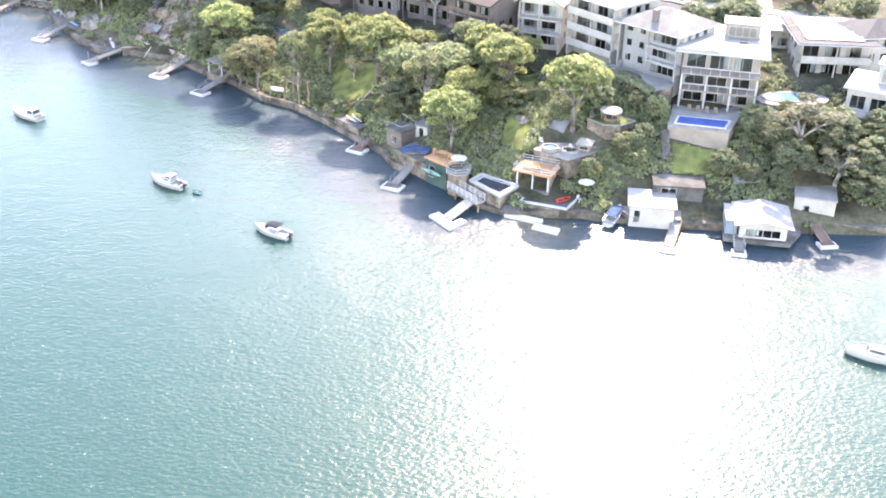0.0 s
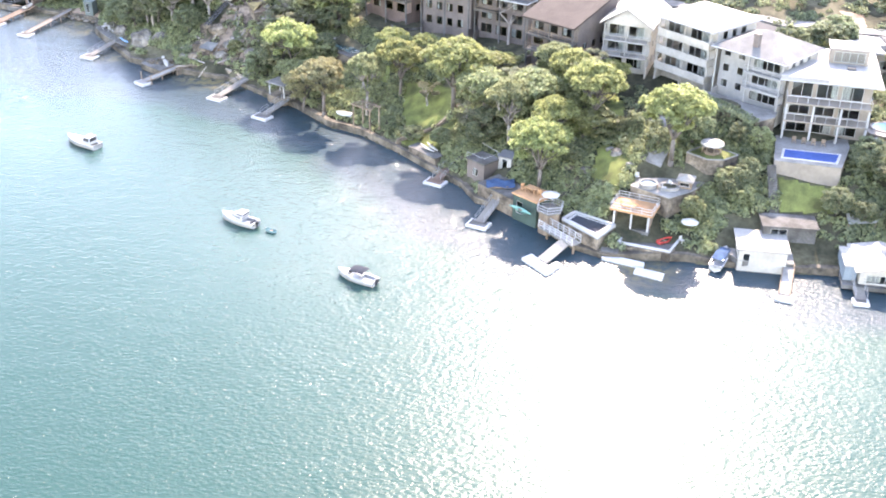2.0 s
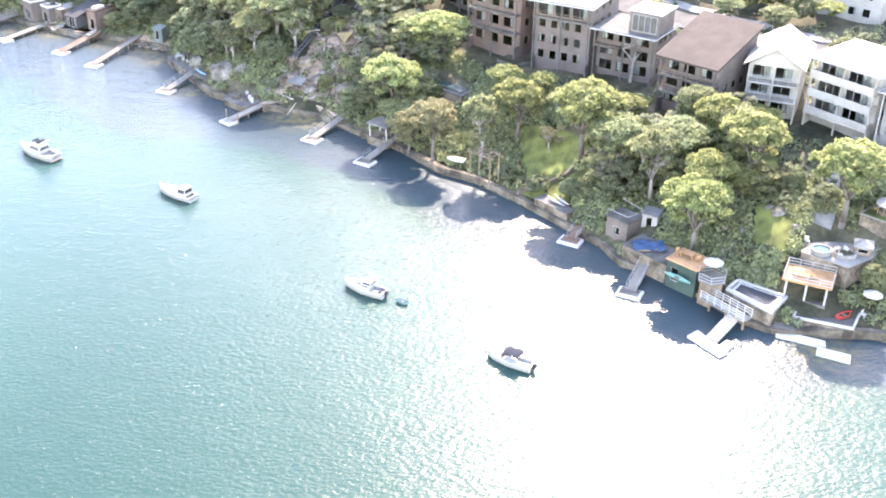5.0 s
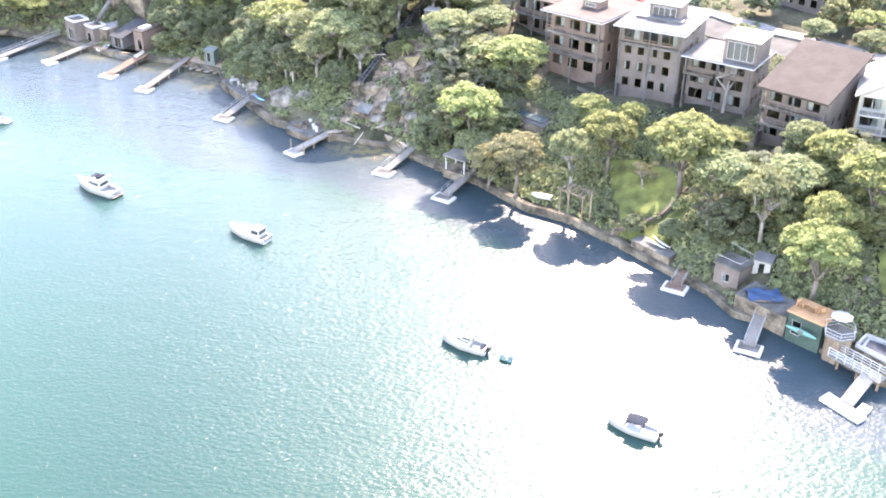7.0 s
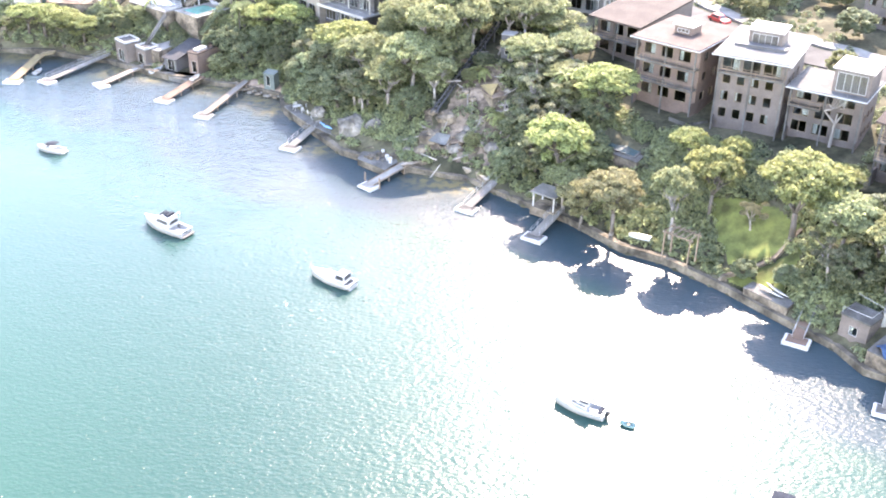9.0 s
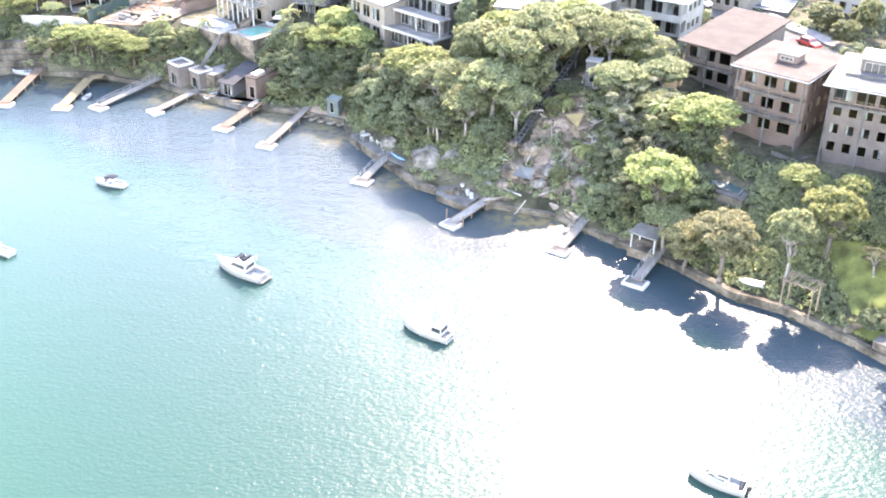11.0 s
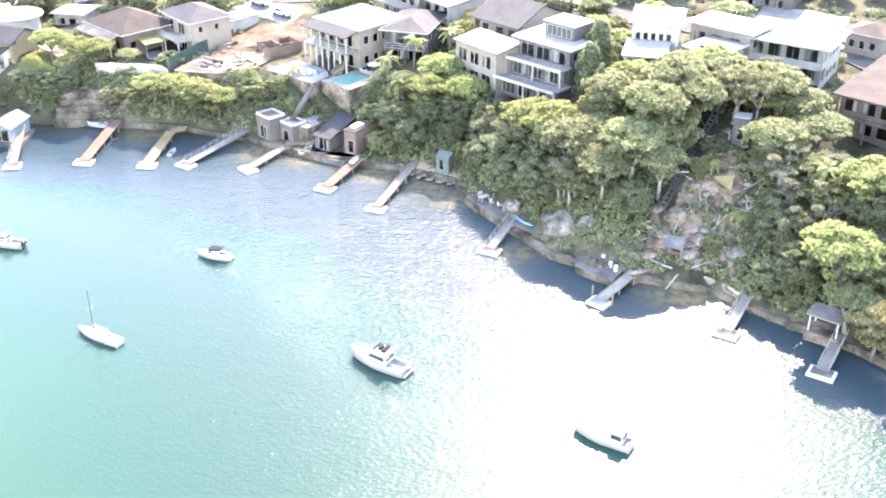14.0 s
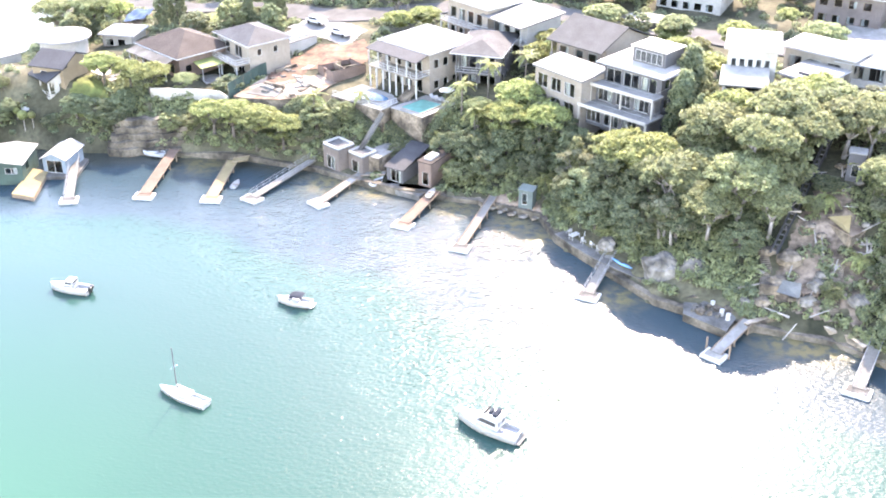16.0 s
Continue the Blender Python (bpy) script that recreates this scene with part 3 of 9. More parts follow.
def draped(name, outline, surface, label, lift=0.05, kind="structure", category="", step=0.4):
    """A patch that follows the ground: the cells of a grid inside an outline."""
    pts = np.array(outline, float)
    lo, hi = pts.min(0), pts.max(0)
    nx, ny = max(2, int((hi[0] - lo[0]) / step) + 2), max(2, int((hi[1] - lo[1]) / step) + 2)
    X, Y = np.meshgrid(np.linspace(lo[0], hi[0], nx), np.linspace(lo[1], hi[1], ny))
    Z = ground_height(X, Y) + lift
    cx, cy = (X[:-1, :-1] + X[1:, 1:]) / 2, (Y[:-1, :-1] + Y[1:, 1:]) / 2
    inside = np.zeros(cx.shape, int)
    for a, b in zip(pts, np.roll(pts, -1, 0)):
        if a[1] != b[1]:
            hit = (a[1] > cy) != (b[1] > cy)
            inside += hit & (cx < a[0] + (cy - a[1]) / (b[1] - a[1]) * (b[0] - a[0]))
    s = Shape()
    s.v = [tuple(p) for p in np.stack([X, Y, Z], -1).reshape(-1, 3).tolist()]
    s.f = [(j * nx + i, j * nx + i + 1, (j + 1) * nx + i + 1, (j + 1) * nx + i) for j in range(ny - 1) for i in range(nx - 1) if inside[j, i] % 2]
    s.smooth = True
    return single(name, s, surface, label, category or name, kind)


def strip(points, half, height, lift, thick=0.0):
    """A band along a line of points."""
    s = Shape()
    left, right = [], []
    for k, (x, y) in enumerate(points):
        a, b = points[max(k - 1, 0)], points[min(k + 1, len(points) - 1)]
        dx, dy = b[0] - a[0], b[1] - a[1]
        n = math.hypot(dx, dy)
        left.append((x - dy / n * half, y + dx / n * half))
        right.append((x + dy / n * half, y - dx / n * half))
    rings = []
    for (lx, ly), (rx, ry) in zip(left, right):
        zl, zr = height(lx, ly) + lift, height(rx, ry) + lift
        rings.append([(lx, ly, zl - thick), (rx, ry, zr - thick), (rx, ry, zr), (lx, ly, zl)] if thick else [(rx, ry, zr), (lx, ly, zl)])
    return s.loft(rings, closed=bool(thick), caps=bool(thick))


def fine_line(points, step=2.0):
    out = []
    for a, b in zip(points, points[1:]):
        n = max(1, int(math.dist(a, b) / step))
        out += [(a[0] + (b[0] - a[0]) * k / n, a[1] + (b[1] - a[1]) * k / n) for k in range(n)]
    return out + [points[-1]]


ROAD = fine_line([(110, 178), (70, 187), (44, 194), (24, 206), (7, 223), (-8, 238), (-22, 262), (-42, 277), (-68, 292), (-96, 306), (-128, 304), (-160, 312), (-185, 330)])
single("road", strip(ROAD, 3.4, gz, 0.25, 0.5), ASPHALT, "narrow grey asphalt street behind the houses", "road", "structure")
single("pavement", strip(fine_line([(110, 183), (71, 192.5), (46, 199), (28, 210), (12, 226), (-3, 241), (-18, 266), (-39, 282)]), 1.2, gz, 0.4, 0.5), PAVING, "pale concrete footpath along the street", "pavement", "structure")
# Seawall along the bank, its stone toned down for the shade it stands in.
wall_line = fine_line(SHORE[1:30], 3.0)
single("seawall", strip([(x, y) for x, y in wall_line], 0.45, lambda x, y: 0.95 + 0.25 * math.sin(x * 0.31 + y * 0.2), 0.0, 2.6), SHADED_STONE, "low weathered stone seawall in a shaded tone at the water's edge", "seawall", "structure")


# ---- houses ----
FOOT = []  # outlines on which nothing grows


def keep_clear(outline):
    FOOT.append(np.array(outline, float))
    return outline


def turned(corner, turn, pts):
    a = radians(turn)
    return [(corner[0] + x * math.cos(a) - y * math.sin(a), corner[1] + x * math.sin(a) + y * math.cos(a)) for x, y in pts]


drapes = random.Random(11)


def window(parent, a, b, s0, s1, h0, h1, bars=1, inset=0.1, name="window", mat=PAINT):
    """A framed, glazed window in a wall that runs from a to b."""
    long = math.dist(a, b)
    dx, dy = (b[0] - a[0]) / long, (b[1] - a[1]) / long

    def at(s, t, h):
        return (a[0] + dx * s - dy * t, a[1] + dy * s + dx * t, h)

    w = 0.07
    cuts = [s0, s0 + w]
    for k in range(1, bars + 1):
        m = s0 + (s1 - s0 - w) * k / (bars + 1)
        cuts += [m, m + w]
    cuts += [s1 - w, s1]
    rows = [h0, h0 + w, h1 - w, h1]
    nx = len(cuts)
    frame_shape = Shape()
    frame_shape.v = [at(c, t, h) for t in (inset - 0.05, inset + 0.05) for h in rows for c in cuts]

    def vert(i, j, back):
        return (back * 4 + j) * nx + i

    def solid(i, j):
        return 0 <= i < nx - 1 and 0 <= j < 3 and (i % 2 == 0 or j != 1)

    for j in range(3):
        for i in range(nx - 1):
            if not solid(i, j):
                continue
            q = [(i, j), (i + 1, j), (i + 1, j + 1), (i, j + 1)]
            frame_shape.f.append(tuple(vert(x, y, 0) for x, y in q))
            frame_shape.f.append(tuple(vert(x, y, 1) for x, y in q[::-1]))
            for (p, r), (di, dj) in zip(zip(q, q[1:] + q[:1]), ((0, -1), (1, 0), (0, 1), (-1, 0))):
                if not solid(i + di, j + dj):
                    frame_shape.f.append((vert(*r, 0), vert(*p, 0), vert(*p, 1), vert(*r, 1)))
    ob = part(name, frame_shape, mat, parent)
    pane = Shape()
    c = [at(s, inset + t, h) for t in (0.0, 0.02) for s, h in ((s0 + w, h0 + w), (s1 - w, h0 + w), (s1 - w, h1 - w), (s0 + w, h1 - w))]
    pane.add(c, [(0, 1, 2, 3), (7, 6, 5, 4), (0, 4, 5, 1), (1, 5, 6, 2), (2, 6, 7, 3), (3, 7, 4, 0)])
    p = part("pane", pane, GLASS, ob)
    p.visible_shadow = False
    # Pale cloth added behind some panes, unseen, to lift their darkness.
    pick = drapes.random()
    if s1 - s0 > 1.0 and pick < 0.6:
        lo, hi = (s0 + w, s0 + (s1 - s0) * (0.3 + pick * 0.5)) if pick < 0.3 else (s1 - (s1 - s0) * (0.1 + pick * 0.6), s1 - w)
        folds = max(3, int((hi - lo) / 0.25))
        cloth = Shape()
        for k in range(folds):
            a0, a1 = lo + (hi - lo) * k / folds, lo + (hi - lo) * (k + 1) / folds
            t0, t1 = inset + 0.16 + 0.06 * (k % 2), inset + 0.16 + 0.06 * ((k + 1) % 2)
            cloth.add([at(a0, t0, h0 + w), at(a1, t1, h0 + w), at(a1, t1, h1 - w), at(a0, t0, h1 - w)], [(0, 1, 2, 3)])
        part("curtain", cloth, SHADECLOTH, ob)
    return ob


def railing(parent, points, z, kind, height=1.0, mat=PAINT):
    """A balcony rail along points: solid upstand, glass or bars."""
    if kind == "solid":
        s = Shape()
        for a, b in zip(points, points[1:]):
            n = math.dist(a, b)
            ox, oy = -(b[1] - a[1]) / n * 0.12, (b[0] - a[0]) / n * 0.12
            s.slab([a, b, (b[0] + ox, b[1] + oy), (a[0] + ox, a[1] + oy)], z, z + height)
        return part("parapet", s, mat, parent)
    s = Shape()
    for h in ((1.0,) if kind == "glass" else (1.0, 0.55, 0.12)):
        s.rail([(x, y, z + height * h) for x, y in points], 0.045)
    for a, b in zip(points, points[1:]):
        n = max(1, int(math.dist(a, b) / 1.3))
        for k in range(n + 1):
            x, y = a[0] + (b[0] - a[0]) * k / n, a[1] + (b[1] - a[1]) * k / n
            s.tube((x, y, z), (x, y, z + height), 0.04, 0.04, 4)
    return part("railing", s, TIMBER if mat in (BRICK, REDBRICK) else PAINT, parent)


def hip_roof(s, x0, x1, y0, y1, z, rise, ridge=None):
    """Hip over a rectangle; ridge along the longer side, with thickness at the eaves."""
    w, d = x1 - x0, y1 - y0
    if w >= d:
        a, b = (x0 + d / 2, (y0 + y1) / 2), (x1 - d / 2, (y0 + y1) / 2)
    else:
        a, b = ((x0 + x1) / 2, y0 + w / 2), ((x0 + x1) / 2, y1 - w / 2)
    t = 0.18
    v = [(x0, y0, z), (x1, y0, z), (x1, y1, z), (x0, y1, z), (x0, y0, z + t), (x1, y0, z + t), (x1, y1, z + t), (x0, y1, z + t), (*a, z + rise), (*b, z + rise)]
    f = [(3, 2, 1, 0), (0, 1, 5, 4), (1, 2, 6, 5), (2, 3, 7, 6), (3, 0, 4, 7)]
    if w >= d:
        f += [(4, 5, 9, 8), (5, 6, 9), (6, 7, 8, 9), (7, 4, 8)]
    else:
        f += [(4, 5, 8), (5, 6, 9, 8), (6, 7, 9), (7, 4, 8, 9)]
    s.add(v, f)
    return a, b


def house(label, corner, turn, w, d, base, eave, floors, wall, roof, top="flat", rise=2.0, over=0.5, front=(), side=(), left=(), balcony=(), deep=1.8, rails="bars", extras=(), group="waterfront houses", columns=0):
    """A house whose front runs from its corner along turn. front, side, left: windows as floor, start, width, sill, height.
    balcony: floors (start, end, floor) with slabs; extras: (kind, numbers)."""
    ob = thing("house", label, "house", (corner[0], corner[1], base), turn, group)
    keep_clear(turned(corner, turn, [(-1, -deep - 0.6), (w + 1, -deep - 0.6), (w + 1, d + 1), (-1, d + 1)]))
    top_z = eave - base
    storey = top_z / floors
    low = -4.0

    def holes(rows, long):
        return [(max(0.2, s * long), min(long - 0.2, s * long + wd), f * storey + sill, min(f * storey + sill + hh, (f + 1) * storey - 0.25)) for f, s, wd, sill, hh in rows]

    shell = Shape()
    y0 = 0.0 if columns or not balcony else deep * 0.85  # how far the front stands back behind its balconies
    runs = [((0, y0), (w, y0), holes(front, w)), ((w, y0), (w, d), holes(side, d - y0)), ((w, d), (0, d), []), ((0, d), (0, y0), holes(left, d - y0))]
    for a, b, gaps in runs:
        shell.wall(a, b, low, top_z, gaps)
    for f in range(1, floors):
        shell.box(0.26, w - 0.26, y0 + 0.26, d - 0.26, f * storey - 0.15, f * storey)
    part("wall", shell, wall, ob)
    for a, b, gaps in runs:
        for s0, s1, h0, h1 in gaps:
            tall = h1 - h0 > 1.9
            window(ob, a, b, s0, s1, h0, h1, max(0, int((s1 - s0) / 1.1) - 1), name="glazed_door" if tall else "window", mat=TIMBER if wall in (BRICK, REDBRICK) else PAINT)
    cover = Shape()
    if top == "flat":
        cover.slab([(-over, -over), (w + over, -over), (w + over, d + over), (-over, d + over)], top_z, top_z + 0.3, 0.05)
    elif top == "hip":
        hip_roof(cover, -over, w + over, -over, d + over, top_z, rise)
    elif top == "skillion":
        v = [(-over, -over, top_z), (w + over, -over, top_z), (w + over, d + over, top_z + rise), (-over, d + over, top_z + rise)]
        cover.add(v + [(x, y, z + 0.28) for x, y, z in v], [(3, 2, 1, 0), (4, 5, 6, 7), (0, 1, 5, 4), (1, 2, 6, 5), (2, 3, 7, 6), (3, 0, 4, 7)])
        for x in (0.0, w - 0.25):
            gable = Shape()
            gable.add([(x, 0, top_z), (x, d, top_z), (x, d, top_z + rise * 0.98), (x + 0.25, 0, top_z), (x + 0.25, d, top_z), (x + 0.25, d, top_z + rise * 0.98)], [(0, 2, 1), (3, 4, 5), (0, 1, 4, 3), (1, 2, 5, 4), (2, 0, 3, 5)])
            part("gable_wall", gable, wall, ob)
        part("back_wall", Shape().box(0.26, w - 0.26, d - 0.25, d, top_z, top_z + rise * 0.97), wall, ob)
    elif top in ("gable_x", "gable_y"):
        t = 0.2
        if top == "gable_y":
            prof = [(-over, 0), (w / 2, rise), (w + over, 0), (w + over, t), (w / 2, rise + t), (-over, t)]
            cover.loft([[(x, y, top_z + z) for x, z in prof] for y in (-over, d + over)])
            ends = [[(0, y, top_z), (w, y, top_z), (w / 2, y, top_z + rise - 0.1)] for y in (0.02, d - 0.02)]
        else:
            prof = [(-over, 0), (d / 2, rise), (d + over, 0), (d + over, t), (d / 2, rise + t), (-over, t)]
            cover.loft([[(x, y, top_z + z) for y, z in prof] for x in (w + over, -over)])
            ends = [[(x, 0, top_z), (x, d, top_z), (x, d / 2, top_z + rise - 0.1)] for x in (0.02, w - 0.02)]
        for e in ends:
            gable = Shape()
            gable.add(e + [(p[0] + 0.1 * (top == "gable_x") * (1 if p[0] < 1 else -1), p[1] + 0.1 * (top == "gable_y") * (1 if p[1] < 1 else -1), p[2]) for p in e], [(0, 1, 2), (5, 4, 3), (0, 3, 4, 1), (1, 4, 5, 2), (2, 5, 3, 0)])
            part("gable_wall", gable, wall, ob)
    part("roof", cover, roof, ob)
    edge = Shape()
    z = top_z - 0.02
    ring = [(-over - 0.08, -over - 0.08), (w + over + 0.08, -over - 0.08), (w + over + 0.08, d + over + 0.08), (-over - 0.08, d + over + 0.08)]
    if top in ("flat", "hip"):
        edge.rail([(x, y, z + 0.12) for x, y in ring + ring[:1]], 0.1, 4)
        part("gutter", edge, PAINT, ob)
    for s0, s1, f in balcony:
        z = f * storey
        b = Shape()
        b.slab([(s0 * w, y0 - deep), (s1 * w, y0 - deep), (s1 * w, y0 - 0.02), (s0 * w, y0 - 0.02)], z - 0.22, z)
        slab_ob = part("balcony", b, wall if wall not in (BRICK, REDBRICK) else CONCRETE, ob)
        railing(slab_ob, [(s0 * w, y0 - 0.1), (s0 * w, y0 - deep + 0.06), (s1 * w, y0 - deep + 0.06), (s1 * w, y0 - 0.1)], z, rails, 1.0, wall)
    if y0:
        for x in (0.12, w * 0.5, w - 0.12):
            part("post", Shape().box(x - 0.11, x + 0.11, 0.02, 0.24, low, top_z + 0.01), wall if wall not in (BRICK, REDBRICK) else CONCRETE, ob)
        for x in (0.0, w - 0.25):
            part("side_wall", Shape().box(x, x + 0.25, 0.26, y0 - 0.02, low, 0.9 if floors > 1 else 0.4), wall, ob)
    for k in range(columns):
        x = 0.15 + (w - 0.3) * k / max(1, columns - 1)
        part("column", Shape().tube((x, -deep + 0.25, low), (x, -deep + 0.25, (max([f for _, _, f in balcony] + [0]) or floors) * storey - 0.23), 0.16, 0.16, 8), PAINT, ob)
    for kind, *n in extras:
        if kind == "chimney":
            x, y, h = n
            c = Shape().box(x - 0.45, x + 0.45, y - 0.35, y + 0.35, top_z - 0.5, top_z + h).box(x - 0.52, x + 0.52, y - 0.42, y + 0.42, top_z + h, top_z + h + 0.15)
            part("chimney", c, BRICK, ob)
        elif kind == "box":
            x0, x1, ya, yb, h = n
            c = Shape().box(x0, x1, ya, yb, top_z + 0.25, top_z + h)
            part("roof_room", c, wall, ob)
            if x1 - x0 > 2.5:
                window(ob, (x0, ya), (x1, ya), 0.5, x1 - x0 - 0.5, top_z + 0.55, top_z + h - 0.35, max(1, int((x1 - x0) / 1.4)), -0.06)
            part("roof_room_cover", Shape().slab([(x0 - 0.3, ya - 0.3), (x1 + 0.3, ya - 0.3), (x1 + 0.3, yb + 0.3), (x0 - 0.3, yb + 0.3)], top_z + h, top_z + h + 0.2), ROOF_WHITE, ob)
        elif kind == "verandah":
            x0, x1, cover_mat = n
            v = [(x0, -deep - 0.3, top_z - 0.75), (x1, -deep - 0.3, top_z - 0.75), (x1, -over, top_z - 0.04), (x0, -over, top_z - 0.04)]
            part("verandah_roof", Shape().add(v + [(x, y, z + 0.12) for x, y, z in v], [(3, 2, 1, 0), (4, 5, 6, 7), (0, 1, 5, 4), (1, 2, 6, 5), (2, 3, 7, 6), (3, 0, 4, 7)]), cover_mat, ob)
            count = max(3, int((x1 - x0) / 1.9))
            for k in range(count):
                x = x0 + 0.3 + (x1 - x0 - 0.6) * k / (count - 1)
                foot = storey if balcony else 0.0
                part("verandah_post", Shape().box(x - 0.08, x + 0.08, -deep + 0.1, -deep + 0.26, foot, top_z - 0.7), PAINT, ob)
        elif kind == "raised":
            x0, x1, ya, yb, h = n
            part("raised_roof", Shape().slab([(x0, ya), (x1, ya), (x1, yb), (x0, yb)], top_z + 0.3, top_z + h, 0.08), ROOF_WHITE, ob)
        elif kind == "hatch":
            x0, x1, y0, y1 = n
            part("roof_hatch", Shape().box(x0, x1, y0, y1, top_z + 0.3, top_z + 0.7), DARK, ob)
        elif kind == "parapet":
            railing(ob, [(0, 0), (w, 0), (w, d), (0, d), (0, 0)], top_z + 0.3, "solid", n[0])
        elif kind == "solar":
            x0, y0, nx, ny, lean = n
            for i in range(nx):
                for j in range(ny):
                    x, y = x0 + i * 1.9, y0 + j * 2.6
                    s = Shape().add([(x, y, top_z + 0.45 - min(0, lean)), (x + 1.7, y, top_z + 0.45 - min(0, lean)), (x + 1.7, y + 1.9, top_z + 0.45 + max(0, lean)), (x, y + 1.9, top_z + 0.45 + max(0, lean))], [(0, 1, 2, 3)])
                    s.add([(p[0], p[1], p[2] - 0.05) for p in s.v], [(3, 2, 1, 0)])
                    panel = part("solar_panel", s, SOLAR, ob)
                    rim = Shape().rail([s.v[0], s.v[1], s.v[2], s.v[3], s.v[0]], 0.06, 4)
                    part("frame", rim, PAINT, panel)
    return ob


def glazing(floors, n, width, start=0.06, sill=0.15, height=2.2, first=0):
    """Rows of alike openings: n on each floor."""
    return [(f, start + k * (1 - 2 * start) / n, width, sill, height) for f in range(first, floors) for k in range(n)]


# Above the eastern jetties.
house("white rendered three-storey flats with wide balconies", (20.2, 177.2), -50, 10.2, 11, 13.9, 22, 3, WHITE, ROOF_WHITE, front=glazing(3, 2, 3.6), side=glazing(3, 3, 1.2, 0.15, 0.9, 1.3), balcony=[(0, 1, 1), (0, 1, 2), (0.0, 1, 0)], rails="solid", over=0.7)
house("pale grey rendered house under a grey hipped tile roof", (27.5, 168.2), -44, 11.2, 10.4, 12.9, 20.2, 3, GREY, ROOF_PALE, "hip", 2.7, front=[*glazing(3, 3, 0.9, 0.04, 1.0, 1.3)[:0], *[(f, s, 1.1, 0.9, 1.2) for f in range(3) for s in (0.05, 0.27)], *[(f, 0.5, 4.4, 0.15, 2.2) for f in range(3)]], side=glazing(3, 3, 1.1, 0.12, 0.9, 1.3), balcony=[(0.46, 1, 1), (0.46, 1, 2)], rails="bars", extras=[("chimney", 5.6, 1.6, 2.8)])
house("sand-coloured villa with tall columns, curved terraces and a white roof", (36.6, 160.2), -14, 11.6, 13.6, 10.2, 18.3, 3, BEIGE, ROOF_WHITE, front=[*glazing(3, 3, 2.9, 0.05)], side=glazing(3, 4, 1.3, 0.1, 0.8, 1.4), balcony=[(0, 1, 1), (0, 1, 2)], deep=2.6, rails="glass", over=1.2, columns=4, extras=[("raised", -1.2, 5.4, -1.2, 7.5, 0.75), ("box", 5.8, 11.2, 8.0, 11.6, 2.5), ("hatch", 8.2, 9.4, 5.2, 6)])
house("white house with rows of solar panels on a flat roof", (57.4, 168.2), -4, 11.4, 14.5, 11.3, 17.2, 2, WHITE, ROOF_GREY, front=[*glazing(2, 3, 2.6, 0.05)], side=glazing(2, 4, 1.4, 0.1, 0.8, 1.4), left=glazing(2, 4, 1.4, 0.1, 0.8, 1.4), balcony=[(0, 1, 1)], rails="solid", over=0.8, extras=[("solar", 0.8, 1.2, 5, 5, 0.2)])
house("white two-level house with a timber-railed verandah", (60.8, 154.5), -28, 10, 8.5, 8.2, 14.8, 2, WHITE, ROOF_WHITE, front=glazing(2, 3, 2.2, 0.06), left=glazing(2, 2, 1.6, 0.15, 0.8, 1.4), balcony=[(0, 1, 1)], deep=2.2, columns=5, extras=[("box", 3.5, 8.5, 3.5, 7.5, 3.2)])
house("flat-roofed white house beside the street", (51.4, 180.6), -18, 8.4, 7.5, 12.6, 16.0, 1, CREAM, ROOF_WHITE, front=glazing(1, 3, 1.8, 0.06, 0.8, 1.5), over=0.6)
house("low white house beside the street", (68, 170), 12, 12, 9, 13, 17.6, 2, WHITE, ROOF_GREY, "hip", 2.0, front=glazing(2, 4, 1.6, 0.06, 0.8, 1.4))
house("white weatherboard house with a steep front gable", (12, 180.2), -22, 7.4, 12, 12.3, 19.8, 3, WHITE, ROOF_WHITE, "gable_y", 2.7, front=[*glazing(3, 2, 2.6, 0.06)], side=glazing(3, 3, 1.2, 0.15, 0.9, 1.3), balcony=[(0, 1, 1), (0, 1, 2)], rails="glass", over=0.7)
# Above the park and the lawn.
house("brown brick house under a broad brown tiled roof", (-0.2, 184.6), -41, 9.4, 12, 11.5, 19.2, 3, BRICK, ROOF_BROWN, "skillion", 3.9, front=[*glazing(3, 3, 2.0, 0.05, 0.4, 1.9)], side=glazing(2, 3, 1.2, 0.15, 0.9, 1.2), balcony=[(0, 1, 1), (0, 1, 2)], over=0.6, rails="bars")
house("brick house with a pale flat roof and a white upper room", (-8.7, 198.2), -32, 10.3, 9.2, 11.5, 18.9, 3, BRICK, ROOF_DECK, front=[*glazing(3, 3, 2.3, 0.05, 0.5, 1.7)], side=glazing(3, 3, 1.2, 0.12, 0.9, 1.2), balcony=[(0, 0.45, 2)], over=0.45, extras=[("box", 5.4, 10.6, 1.2, 7, 3.6)])
house("brown brick flats, four storeys, with a grey roof deck", (-18.4, 202.8), -27, 9.8, 14, 11.5, 22.1, 4, BRICK, ROOF_DECK, front=[*glazing(3, 4, 1.2, 0.07, 0.7, 1.5), *glazing(4, 3, 2.6, 0.04, 0.2, 2.1, 3)], side=glazing(4, 3, 1.2, 0.12, 0.9, 1.3), balcony=[(0, 1, 3)], over=0.8, deep=1.2, extras=[("box", 2.6, 7.4, 6, 10.5, 2.4), ("hatch", 1.0, 8.6, 4.2, 5.8)])
house("brick flats with a red-tan flat roof and white rooflight", (-29.2, 211.6), -38, 10.2, 13, 12, 21.6, 3, REDBRICK, ROOF_TAN, front=glazing(3, 3, 2.0, 0.06, 0.5, 1.7), side=glazing(3, 3, 1.3, 0.12, 0.8, 1.4), balcony=[(0, 1, 1), (0, 1, 2)], over=0.7, extras=[("box", 3.6, 6.6, 5, 8, 1.5)])
